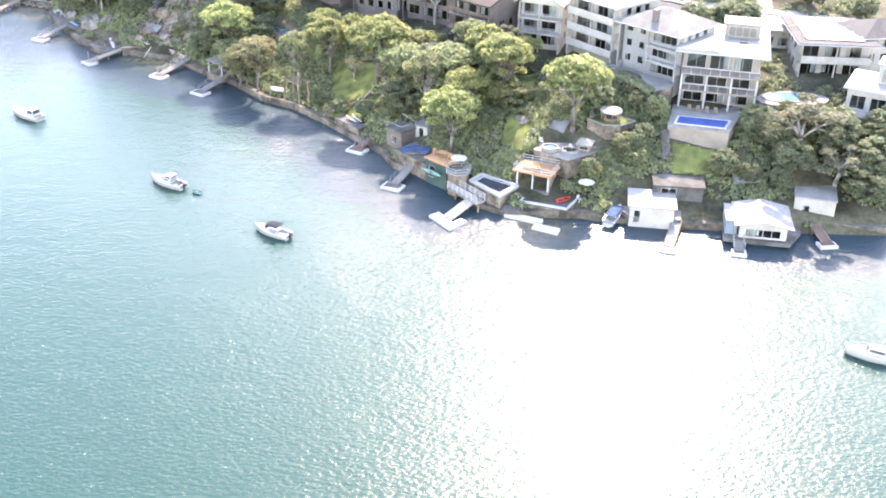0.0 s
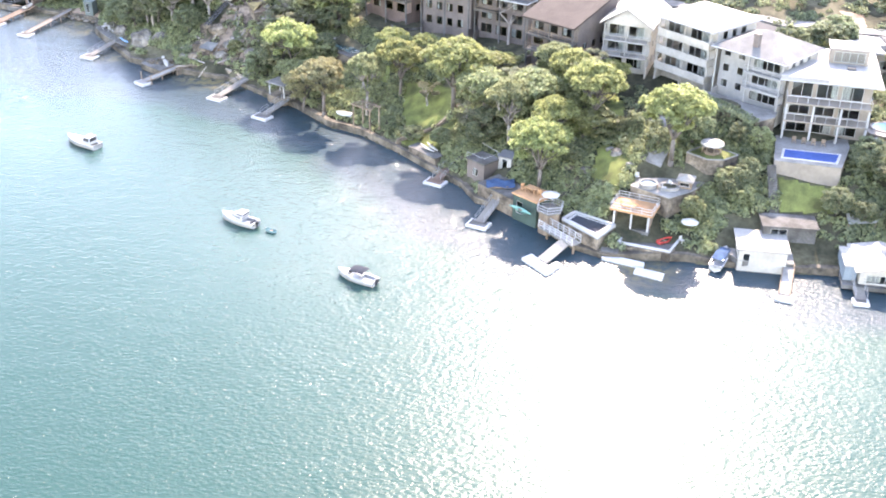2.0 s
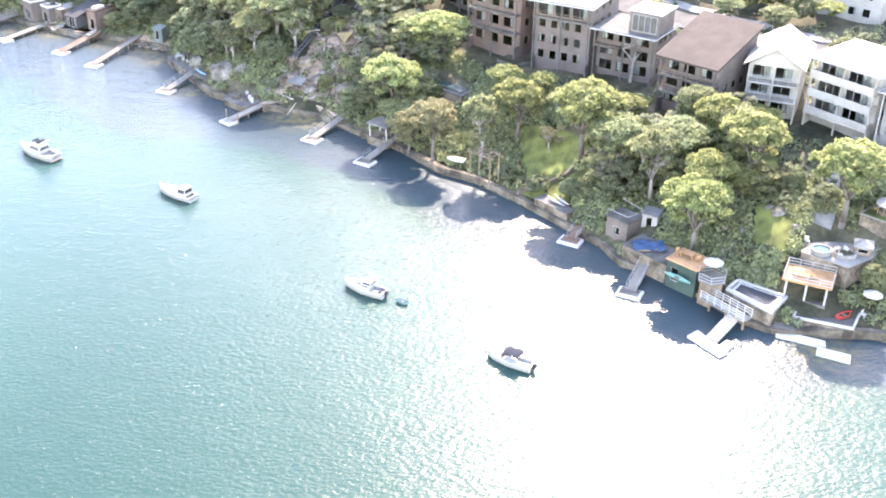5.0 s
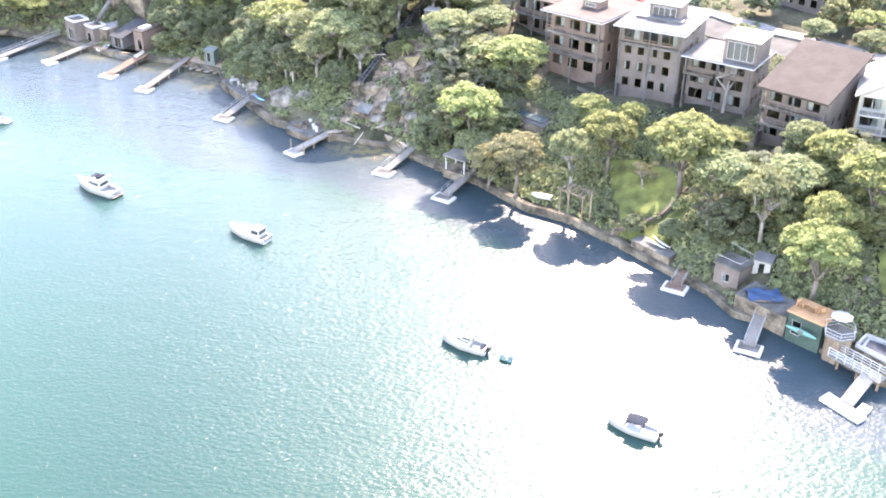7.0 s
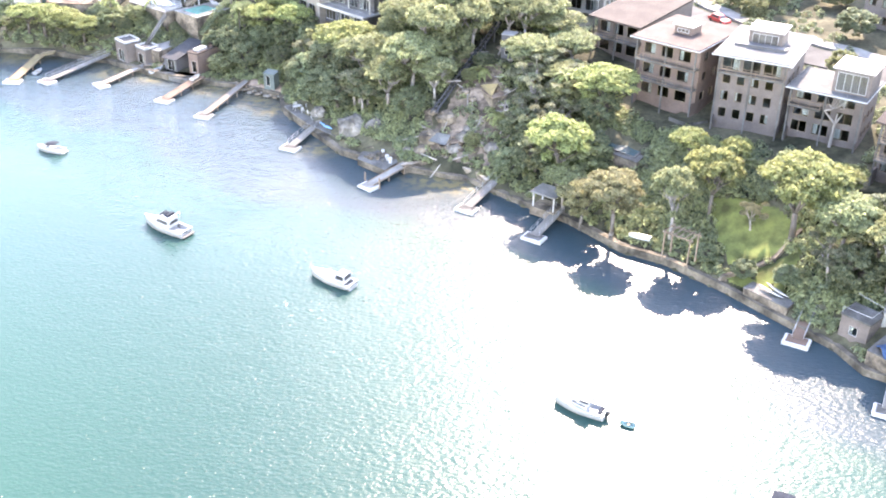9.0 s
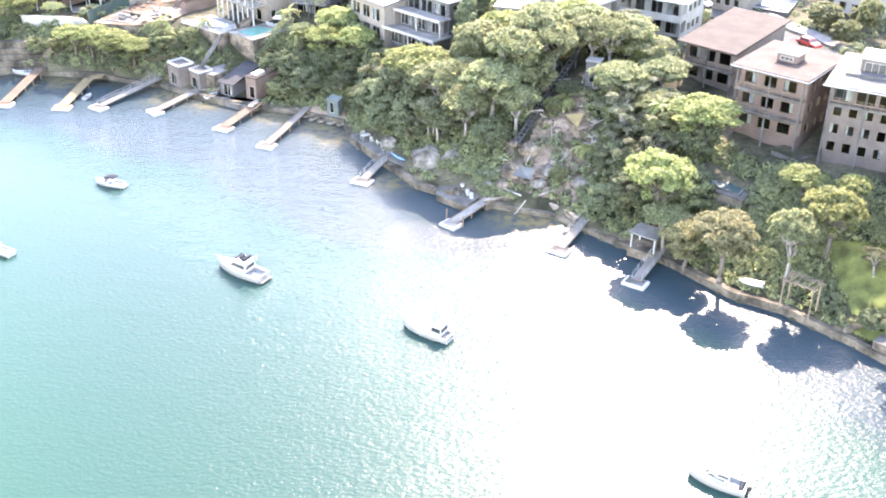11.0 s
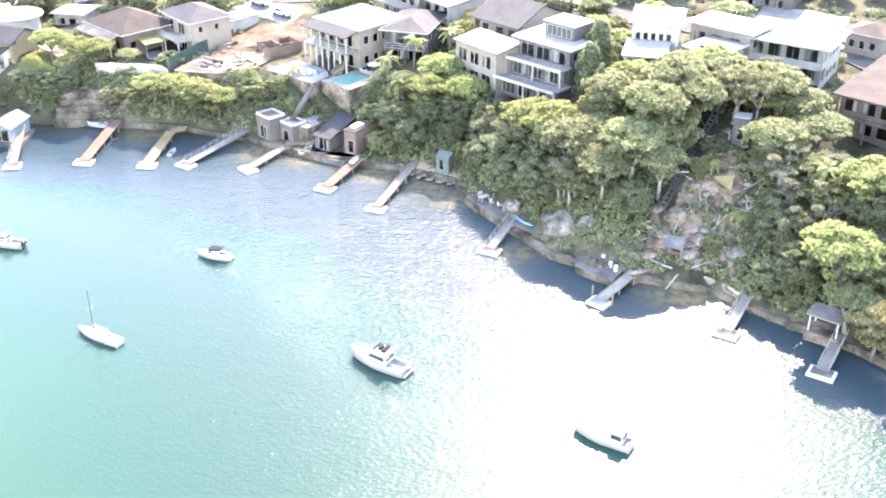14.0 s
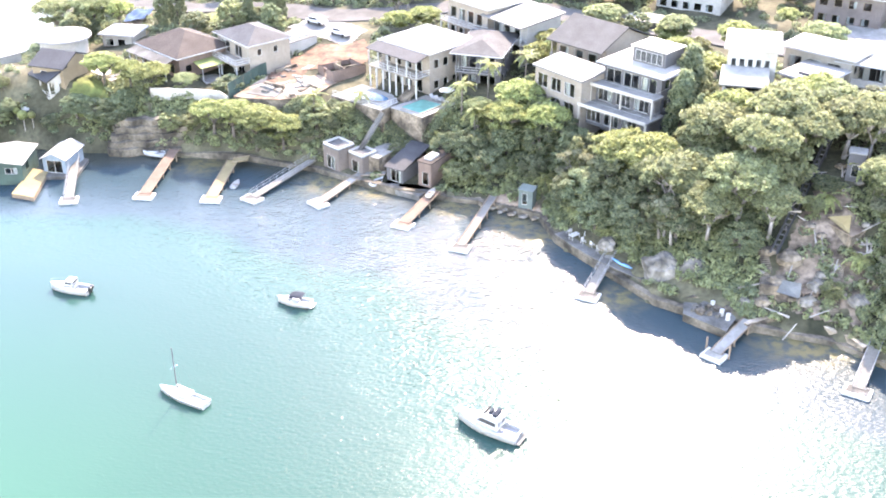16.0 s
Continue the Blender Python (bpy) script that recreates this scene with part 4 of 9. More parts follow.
house("brown tiled house set high on the bank", (-34.2, 228.2), -41, 9.2, 16.5, 13.5, 19.6, 2, BRICK, ROOF_BROWN, "skillion", 1.6, front=glazing(2, 3, 2.0, 0.06, 0.4, 1.9), side=glazing(2, 4, 1.2, 0.12, 0.8, 1.3), balcony=[(0, 1, 1)], over=0.6)
# Behind the bush slope.
house("white modernist house with a curved front balcony", (-42.9, 252.2), -31, 13.4, 11, 14.2, 20.8, 2, WHITE, ROOF_WHITE, front=glazing(2, 4, 2.2, 0.05), side=glazing(2, 3, 1.4, 0.12, 0.8, 1.4), balcony=[(0, 1, 1)], deep=2.8, rails="solid", over=1.0)
house("stepped white house with a roof terrace", (-52.8, 249), -45, 6.2, 7.5, 13.5, 19.8, 2, CREAM, ROOF_WHITE, front=glazing(2, 2, 2.4, 0.06), side=glazing(2, 2, 1.4, 0.2, 0.8, 1.4), balcony=[(0, 1, 1)], rails="solid", over=0.6, extras=[("hatch", 2, 4, 1, 2.2)])
house("orange-rendered house with a white flat roof", (-50.5, 257.5), -40, 11, 7, 14.5, 21.5, 2, CREAM, ROOF_WHITE, front=glazing(2, 3, 2.2, 0.06), side=glazing(2, 2, 1.4, 0.2, 0.8, 1.4), over=0.7)
house("tall white house with a bright lower roof", (-63.5, 241.8), -14, 6, 6.4, 13, 20.6, 3, WHITE, ROOF_WHITE, "skillion", 0.5, front=[*glazing(3, 2, 2.4, 0.06, 0.2, 2.4)], side=glazing(3, 4, 1.2, 0.12, 0.8, 1.4), balcony=[(0, 1, 1), (0, 1, 2)], over=0.5)
house("white rear block with a row of high windows", (-61.7, 248.4), -14, 7.2, 9, 13, 24.0, 3, WHITE, ROOF_WHITE, front=[(2, 0.08 + 0.17 * k, 0.8, 0.9, 1.3) for k in range(5)], side=glazing(3, 4, 1.2, 0.12, 0.8, 1.4), over=0.5)
house("dark stepped house with broad white balcony slabs", (-79.6, 252.6), -42, 10.6, 9, 11, 20.2, 3, DARK, ROOF_WHITE, front=glazing(3, 3, 2.8, 0.04), side=glazing(3, 3, 1.3, 0.12, 0.8, 1.4), over=0.9, extras=[("box", 3, 9, 3, 8, 2.6)])
house("low house with a bright galvanised roof", (-90.2, 257.2), -49, 10.4, 5.5, 11.5, 18, 2, BEIGE, ROOF_SILVER, "skillion", 0.7, front=glazing(2, 3, 2.2, 0.06), over=0.4)
house("tan tiled house with a gabled attic window", (-87.2, 266.5), -44, 10.5, 13, 13, 19.4, 2, BEIGE, ROOF_GREY, "gable_x", 3.0, front=glazing(2, 3, 2.0, 0.06, 0.5, 1.6), side=glazing(2, 3, 1.3, 0.12, 0.8, 1.4), balcony=[(0, 1, 1)], over=0.6)
# On the western point.
house("sandstone house with a white two-level colonnade", (-116.6, 274.4), -42, 11.8, 11.5, 9.2, 16.6, 2, BEIGE, ROOF_SILVER, "hip", 2.6, front=glazing(2, 4, 1.5, 0.06), side=glazing(2, 4, 1.2, 0.1, 0.8, 1.5), balcony=[(0, 1, 1)], deep=3.4, columns=8, over=0.5, extras=[("verandah", -0.3, 12.1, ROOF_SLATE)])
house("house with a broad faceted grey roof and curved decks", (-103.4, 268.3), -15, 7.6, 13, 9.8, 16.3, 2, DARK, ROOF_GREY, "hip", 1.6, front=glazing(2, 2, 2.8, 0.06), side=glazing(2, 3, 1.4, 0.1, 0.8, 1.4), balcony=[(0, 1, 1)], deep=2.4, over=0.8)
house("upper house with a pillared verandah", (-105.2, 290.5), -48, 11, 8, 12.5, 19.8, 2, BEIGE, ROOF_SILVER, "hip", 2.0, front=glazing(2, 4, 1.6, 0.06), balcony=[(0, 1, 1)], columns=6, deep=2.2)
house("upper house with a wide galvanised roof", (-98.2, 282.8), -51, 9.8, 9.5, 12.5, 18.6, 2, GREY, ROOF_SILVER, "skillion", 1.0, front=glazing(2, 3, 1.8, 0.06), balcony=[(0, 1, 1)], over=0.7)
house("beige two-storey house under a dark hipped roof", (-148.2, 283.6), -48, 11.2, 8.6, 8.8, 14.8, 2, BEIGE, ROOF_SLATE, "hip", 2.0, front=[(1, 0.12, 3.0, 0.15, 2.2), (1, 0.55, 2.4, 0.15, 2.2), (0, 0.2, 3.0, 0.15, 2.2), (0, 0.6, 2.4, 0.15, 2.2)], side=[(0, 0.2, 0.9, 0.9, 1.2), (1, 0.2, 0.9, 0.9, 1.2), (1, 0.6, 0.9, 0.9, 1.2)], balcony=[(0.1, 1, 1)], deep=3.0, columns=3)
house("red-brick bungalow under a brown hipped tile roof", (-162.6, 283), -43, 12.6, 10.5, 9, 12.8, 1, REDBRICK, ROOF_BROWN, "hip", 3.0, front=glazing(1, 4, 1.8, 0.06, 0.4, 1.9), side=glazing(1, 3, 1.3, 0.12, 0.8, 1.3), over=0.9, deep=3.0, extras=[("verandah", 0.0, 12.6, CONCRETE)])
house("yellow brick house with a dark gabled roof", (-178.7, 270.5), -17, 6.4, 8.0, 7.4, 12.5, 2, YELLOW, ROOF_SLATE, "gable_x", 1.9, front=[(1, 0.25, 1.4, 0.7, 1.2), (1, 0.6, 1.4, 0.7, 1.2)], side=[(0, 0.34, 1.0, 0.9, 1.2), (0, 0.8, 0.7, 1.2, 0.8)], over=0.45)
house("white front wing with a balcony and dark skillion roof", (-179.5, 271.1), -42, 6.2, 3.6, 7.8, 10.6, 1, WHITE, ROOF_SLATE, "skillion", 2.0, front=glazing(1, 5, 0.9, 0.05, 0.5, 1.6), side=[(0, 0.3, 1.2, 0.2, 2.0)], balcony=[(0, 1, 0)], deep=1.5, over=0.35)
house("small cream cabin with a white roof", (-172.7, 291.2), -10, 6.2, 6, 9, 11.9, 1, CREAM, ROOF_WHITE, front=glazing(1, 2, 1.6, 0.1, 0.7, 1.4), over=0.5)
house("white-roofed neighbour on the western end", (-197, 283), -40, 9, 7, 6.5, 11, 1, WHITE, ROOF_WHITE, "hip", 1.4, front=glazing(1, 3, 1.6, 0.06, 0.6, 1.6))
# Upper rows beyond the street.
house("white flats above the upper street", (-64, 303), -28, 13, 9, 14.5, 20.5, 2, WHITE, ROOF_WHITE, front=glazing(2, 5, 1.5, 0.05, 0.7, 1.5), over=0.6)
house("tan tiled cottage above the street", (-22.4, 262.6), -40, 6.5, 7, 15.4, 18.6, 1, BEIGE, ROOF_TAN, "hip", 1.6, front=glazing(1, 3, 1.2, 0.08, 0.7, 1.4), over=0.5)
house("brick flats above the upper street", (-36, 292), -30, 12, 9, 15, 21, 2, BRICK, ROOF_BROWN, "hip", 2.2, front=glazing(2, 4, 1.5, 0.06, 0.7, 1.5))
house("pale flats above the upper street", (-2, 262), -45, 11, 9, 15.5, 22, 2, CREAM, ROOF_GREY, "hip", 2.0, front=glazing(2, 4, 1.4, 0.06, 0.7, 1.5))
house("brick house above the upper street", (15, 240), -45, 11, 9, 15.5, 21.5, 2, BRICK, ROOF_BROWN, "hip", 2.2, front=glazing(2, 4, 1.4, 0.06, 0.7, 1.5))
house("white house above the upper street", (34, 222), -40, 12, 9, 15.5, 21.5, 2, WHITE, ROOF_GREY, "hip", 2.2, front=glazing(2, 4, 1.4, 0.06, 0.7, 1.5))
house("brick flats beyond the western street", (-120, 316), -20, 13, 9, 13.5, 20, 2, BRICK, ROOF_BROWN, "hip", 2.2, front=glazing(2, 4, 1.5, 0.06, 0.7, 1.5))
house("beige house beyond the western street", (-150, 322), -10, 12, 9, 12.5, 18.5, 2, BEIGE, ROOF_GREY, "hip", 2.2, front=glazing(2, 4, 1.5, 0.06, 0.7, 1.5))
# The round pavilion.
pav = thing("pavilion", "round white flat-roofed pavilion on the point", "pavilion", (-178.8, 287, 8.2))
ring = [(math.cos(2 * math.pi * k / 36), math.sin(2 * math.pi * k / 36)) for k in range(36)]
part("wall", Shape().slab([(4.4 * x, 4.4 * y) for x, y in ring], -3, 4.4), WHITE, pav)
part("roof", Shape().slab([(5.3 * x, 5.3 * y) for x, y in ring], 4.4, 4.9, 0.12), ROOF_WHITE, pav)


# ---- jetties and pontoons ----
def jetty(label, tip, foot, deck=PLANK, size=(3.2, 2.2), turn=None, width=1.4, foot_z=1.5, rails=True, bend=None, piles=0):
    """A floating pontoon at tip and a gangway from it up to foot on the bank."""
    away = math.degrees(math.atan2(foot[1] - tip[1], foot[0] - tip[0]))
    ob = thing("jetty", label, "jetty", (tip[0], tip[1], 0), 0, "private jetties along the bank")
    a = radians(away if turn is None else turn)
    ux, uy = math.cos(a), math.sin(a)

    def at(s, t, z):
        return (ux * s - uy * t, uy * s + ux * t, z)

    hw, hl = size[0] / 2, size[1] / 2
    out = [at(s, t, 0)[:2] for s, t in ((-hl, -hw), (hl, -hw), (hl, hw), (-hl, hw))]
    part("float", Shape().slab(out, -0.35, 0.42, 0.06), FLOAT, ob, "white plastic float with rounded rim")
    inner = [at(s, t, 0)[:2] for s, t in ((-hl + 0.35, -hw + 0.35), (hl - 0.2, -hw + 0.35), (hl - 0.2, hw - 0.35), (-hl + 0.35, hw - 0.35))]
    part("deck", Shape().slab(inner, 0.42, 0.47), deck if deck is not PLANK else CONCRETE, ob)
    for k in range(piles):
        s, t = (hl - 0.3, (-1) ** k * (hw + 0.16))
        part("post", Shape().tube(at(s, t, -3), at(s, t, 1.9), 0.13, 0.12, 8), TIMBER, ob)
    route = [Vector(at(hl * 0.3, 0, 0.55)), *([Vector((bend[0] - tip[0], bend[1] - tip[1], 1.0))] if bend else []), Vector((foot[0] - tip[0], foot[1] - tip[1], foot_z))]
    for p, q in zip(route, route[1:]):
        flat = Vector((q.x - p.x, q.y - p.y, 0)).normalized()
        n = Vector((-flat.y, flat.x, 0)) * width / 2
        g = Shape()
        c = [p - n, q - n, q + n, p + n]
        g.add([(v.x, v.y, v.z - 0.14) for v in c] + [tuple(v) for v in c], [(3, 2, 1, 0), (4, 5, 6, 7), (0, 1, 5, 4), (1, 2, 6, 5), (2, 3, 7, 6), (3, 0, 4, 7)])
        part("gangway", g, deck, ob)
        if rails:
            for side in (-1, 1):
                r = Shape()
                for h in (0.5, 0.95):
                    r.tube(p + n * side + Vector((0, 0, h)), q + n * side + Vector((0, 0, h)), 0.03, 0.03, 4)
                count = max(2, int((q - p).length / 1.6))
                for k in range(count + 1):
                    b = p.lerp(q, k / count) + n * side
                    r.tube(b, b + Vector((0, 0, 0.95)), 0.03, 0.03, 4)
                part("handrail", r, GALVANISED, ob)
        else:
            for side in (-1, 1):
                r = Shape()
                c2 = [p + n * side * 1.0, q + n * side * 1.0]
                r.tube(c2[0] + Vector((0, 0, 0.04)), c2[1] + Vector((0, 0, 0.04)), 0.09, 0.09, 4)
                part("kerb", r, TIMBER, ob)
            for k in range(1, int((q - p).length / 3.5) + 1):
                b = p.lerp(q, k * 3.5 / (q - p).length)
                for side in (-0.9, 0.9):
                    part("post", Shape().tube(b + n * side + Vector((0, 0, -3)), b + n * side, 0.12, 0.12, 6), TIMBER, ob)
    return ob


jetty("white floating pontoon with a grey gangway", (-7.9, 147.0), (-5.0, 153.2))
jetty("white floating pontoon with a worn timber gangway", (-14.4, 160.6), (-11.2, 166.6), PLANK_RED, foot_z=1.4)
jetty("white floating pontoon with a railed gangway beside the shelter", (-45.2, 185.4), (-41, 192.4))
jetty("white floating pontoon and gangway on the curved wall", (-54.8, 193.8), (-50, 202.4))
jetty("broad pale jetty with mooring posts at its head", (-70.1, 200.8), (-64.6, 207.4), PAVING, (2.8, 2.2), width=1.5, foot_z=1.35, rails=False, piles=2)
jetty("white floating pontoon with a long grey gangway", (-84.4, 214.6), (-80.4, 223.9), PLANK)
jetty("pontoon with a pale weathered gangway over the sand", (-101.8, 227.6), (-96.8, 242.6), PLANK, (3.0, 2.2), width=1.3, rails=False)
jetty("short white pontoon with a timber ramp", (-110.6, 234.6), (-106.0, 244.4), PLANK_RED, width=1.7, rails=False)
jetty("white pontoon with a long concrete jetty", (-124.4, 241.6), (-114.5, 250.8), PAVING, bend=(-118.7, 251.4), width=1.5, rails=False)
jetty("white pontoon with a long railed gangway", (-135.2, 243.0), (-126.6, 257.0), PLANK)
jetty("white pontoon with a golden new timber jetty", (-141.7, 242.6), (-138.2, 256.2), PLANK_GOLD, bend=(-141.0, 256.2), turn=88, width=1.8, rails=False)
jetty("white pontoon with a red-brown timber jetty", (-152.7, 243.5), (-151.7, 259.6), PLANK_RED, turn=85, width=1.7, rails=False)
jetty("white pontoon with a long grey gangway beside the boathouse", (-164.2, 241.6), (-167.6, 255.4), PLANK, (2.8, 2.2), turn=100)
jetty("slender white jetty off the eastern boathouse", (40.3, 128.2), (41.3, 134.6), PLANK, (2.0, 1.6), foot_z=1.2)
jetty("timber ramp with a small float", (53.2, 131.0), (52.4, 137.0), PLANK_RED, (2.6, 1.6), foot_z=1.3, rails=False)
jetty("white concrete jetty beside the flat boathouse", (30.8, 128.9), (33.2, 136.2), PAVING, (2.4, 1.8), foot_z=1.2, rails=False)

# The white-railed Z-shaped jetty.
zj = thing("jetty", "Z-shaped white-railed jetty with a broad pontoon", "jetty", (0, 0, 0), 0, "private jetties along the bank")
part("float", Shape().slab([(-2.2, 137.4), (0.8, 133.2), (2.0, 134.1), (-0.8, 138.6)], -0.35, 0.42, 0.06), FLOAT, zj)
part("side_float", Shape().slab([(0.9, 133.3), (3.2, 135.8), (2.4, 136.7), (0.3, 134.4)], -0.35, 0.40, 0.05), FLOAT, zj)
part("gangway", strip([(0.5, 136.4), (3.7, 139.9)], 0.75, lambda x, y: 0.6 + (y - 136.4) * 0.3, 0.0, 0.14), PAVING, zj)
part("bridge", strip([(1.0, 144.4), (5.2, 139.2)], 0.8, lambda x, y: 1.7, 0.0, 0.2), PAVING, zj)
for side in (-0.8, 0.8):
    r = Shape()
    dx, dy = 0.777 * side, 0.629 * side
    for h in (2.1, 2.45, 2.8):
        r.tube((1.0 + dx, 144.4 + dy, h), (5.2 + dx, 139.2 + dy, h), 0.06, 0.06, 4)
    for k in range(7):
        x, y = 1.0 + 4.2 * k / 6 + dx, 144.4 - 5.2 * k / 6 + dy
        r.tube((x, y, 1.7), (x, y, 2.85), 0.06, 0.06, 4)
    part("handrail", r, PAINT, zj)
for x, y in ((1.6, 143.6), (3.2, 141.6), (4.9, 139.5)):
    part("post", Shape().tube((x, y, -3), (x, y, 1.6), 0.16, 0.16, 8), TIMBER, zj)

# The landing with two floats beside the rust-roofed pavilion.
lj = thing("jetty", "concrete landing with two white floats", "jetty", (0, 0, 0), 0, "private jetties along the bank")
part("gangway", strip([(11.6, 145.0), (9.6, 138.6)], 1.2, lambda x, y: 0.9 + (y - 138.6) * 0.12, 0.0, 0.2), CONCRETE, lj)
part("float", Shape().slab([(8.8, 139.2), (8.6, 137.9), (13.9, 135.6), (14.2, 136.8)], -0.35, 0.42, 0.05), FLOAT, lj)
part("side_float", Shape().slab([(12.4, 134.3), (15.9, 132.6), (16.4, 134.0), (12.9, 135.6)], -0.35, 0.42, 0.05), FLOAT, lj)


# ---- boats ----
def hull_rings(length, beam, free, bow_rise, draft=0.35, stations=14):
    """Rings from stern to bow; the bow ends in a point."""
    rings = []
    for k in range(stations + 1):
        u = k / stations
        x = -length / 2 + length * u
        full = 1 - max(0, (u - 0.42) / 0.58) ** 2.2
        half = beam / 2 * max(0.02, full) * (0.92 + 0.08 * min(1, u * 4))
        sheer = free + bow_rise * u ** 2
        keel = -draft * (1 - max(0, (u - 0.75) / 0.25) ** 2) + (sheer * 0.35) * max(0, (u - 0.8) / 0.2) ** 2
        chine = half * (0.86 - 0.25 * max(0, u - 0.5))
        rings.append([(x, -half, sheer), (x, -half * 0.985, sheer - 0.12), (x, -chine, 0.06), (x, 0, keel), (x, chine, 0.06), (x, half * 0.985, sheer - 0.12), (x, half, sheer)])
    return rings


def cabin_rings(x0, x1, w0, w1, z0, z1, rake0, rake1, narrow=0.82):
    """A cabin from x0 (aft) to x1 (fore), with raked ends and sides that lean in."""
    low = [(x0, -w0), (x1, -w1), (x1, w1), (x0, w0)]
    top = [(x0 + rake0, -w0 * narrow), (x1 - rake1, -w1 * narrow), (x1 - rake1, w1 * narrow), (x0 + rake0, w0 * narrow)]
    zm = z1 - 0.08
    mid = [(a[0] + (b[0] - a[0]) * 0.9, a[1] + (b[1] - a[1]) * 0.9) for a, b in zip(low, top)]
    crown = [(sum(p[0] for p in top) / 4 + (x - sum(p[0] for p in top) / 4) * 0.94, y * 0.93) for x, y in top]
    return [[(x, y, z0) for x, y in low], [(x, y, zm) for x, y in mid], [(x, y, z1) for x, y in crown]]


def boat(label, at, heading, length, beam, free=0.85, rise=0.45, name="motor_boat", hull=GEL, stripe=None):
    ob = thing(name, label, "boat", (at[0], at[1], 0.0), heading, "moored boats in the bay")
    s = Shape()
    s.smooth = True
    rings = hull_rings(length, beam, free, rise)
    s.loft(rings, closed=False, caps=False)
    n = len(rings[0])
    s.add(rings[0], [tuple(range(n))])
    part("hull", s, hull, ob)
    deck = Shape()
    inner = []
    for k, ring in enumerate(rings):
        x, y, z = ring[0]
        inner.append([(x, -abs(y) * 0.97, z - 0.03), (x, 0, z + 0.04), (x, abs(y) * 0.97, z - 0.03)])
    split = int(len(inner) * 0.36)
    deck.loft(inner[split:], closed=False, caps=False)
    part("foredeck", deck, GEL, ob)
    pit = Shape()
    floor_z = 0.38
    cells = []
    for ring in inner[: split + 1]:
        x, y, z = ring[0]
        b = abs(y)
        cells.append([(x, -b, z), (x, -b * 0.84, z), (x, -b * 0.82, floor_z), (x, b * 0.82, floor_z), (x, b * 0.84, z), (x, b, z)])
    pit.loft(cells, closed=False, caps=False)
    x, y, z = cells[-1][0]
    pit.add([(x, -abs(y) * 0.83, floor_z), (x, abs(y) * 0.83, floor_z), (x, abs(y) * 0.83, z), (x, -abs(y) * 0.83, z)], [(0, 1, 2, 3)])
    x, y, z = cells[0][0]
    pit.box(x, x + 0.22, -abs(y) * 0.9, abs(y) * 0.9, floor_z, z)
    part("cockpit", pit, GEL, ob)
    for side in (0, -1):
        rub = Shape().rail([(p[side][0], p[side][1] * 1.01, p[side][2] - 0.06) for p in rings], 0.045, 4)
        part("rub_rail", rub, RUBBER if stripe is None else stripe, ob)
    ob.scale = (0.86, 0.86, 0.86)
    return ob


def cabin(ob, x0, x1, w0, w1, z0, z1, rake0, rake1, name="cabin", glassy=True, narrow=0.82):
    rings = cabin_rings(x0, x1, w0, w1, z0, z1, rake0, rake1, narrow)
    c = part(name, Shape().loft(rings), GEL, ob)
    if glassy:
        lo, hi = rings[0], rings[1]
        for i in range(4):
            j = (i + 1) % 4
            p = []
            for u, v in ((0.1, 0.42), (0.9, 0.42), (0.9, 0.9), (0.1, 0.9)):
                a = Vector(lo[i]).lerp(Vector(lo[j]), u)
                b = Vector(hi[i]).lerp(Vector(hi[j]), u)
                p.append(a.lerp(b, v))
            n = (p[1] - p[0]).cross(p[3] - p[0]).normalized() * 0.02
            s = Shape().add([q + n for q in p] + [q - n for q in p], [(0, 1, 2, 3), (7, 6, 5, 4), (0, 4, 5, 1), (1, 5, 6, 2), (2, 6, 7, 3), (3, 7, 4, 0)])
            part("window", s, BLACK, c, "dark tinted window")
    return c


def bow_rail(ob, length, beam, free, rise, start=0.45):
    r = Shape()
    for side in (-1, 1):
        pts = []
        for k in range(7):
            u = start + (0.97 - start) * k / 6
            full = 1 - max(0, (u - 0.42) / 0.58) ** 2.2
            pts.append((-length / 2 + length * u, side * beam / 2 * full * 0.9, free + rise * u * u + 0.55))
        r.rail(pts, 0.025)
        for x, y, z in pts[::2]:
            r.tube((x, y, z - 0.58), (x, y, z), 0.022, 0.022, 4)
    part("bow_rail", r, STEEL, ob)


def outboard(ob, x, z=0.75, y=0.0):
    s = Shape().loft([[(x - a, y + b, h) for a, b in ((0, -w), (d, -w), (d, w), (0, w))] for h, d, w in ((0.0, 0.22, 0.08), (0.55, 0.26, 0.1), (0.7, 0.5, 0.2), (1.15, 0.55, 0.2), (1.3, 0.35, 0.13))])
    for i, p in enumerate(s.v):
        s.v[i] = (p[0], p[1], p[2] + z - 0.75)
    part("outboard_motor", s, BLACK, ob, "black outboard motor")


def canopy(ob, x0, x1, half, z0, z1, cloth=CANVAS):
    rings = []
    for k in range(6):
        u = k / 5
        z = z0 + (z1 - z0) * math.sin(math.pi * (0.25 + 0.6 * u))
        rings.append([(x0 + (x1 - x0) * u, half * math.cos(a), z + 0.22 * math.sin(a)) for a in [math.pi * i / 6 for i in range(7)]])
    top = Shape().loft(rings, closed=False, caps=False)
    low = [[(x, y, z - 0.05) for x, y, z in r] for r in rings]
    top.loft([r[::-1] for r in low], closed=False, caps=False)
    part("canopy", top, cloth, ob, "navy canvas cover" if cloth is CANVAS else "")
    poles = Shape()
    for x in (x0 + 0.1, x1 - 0.1):
        for side in (-1, 1):
            poles.tube((x, side * half * 0.95, 0.8), (x, side * half * 0.95, z0 + 0.4), 0.025, 0.025, 4)
    part("canopy_frame", poles, STEEL, ob)


HEAD = 151.0
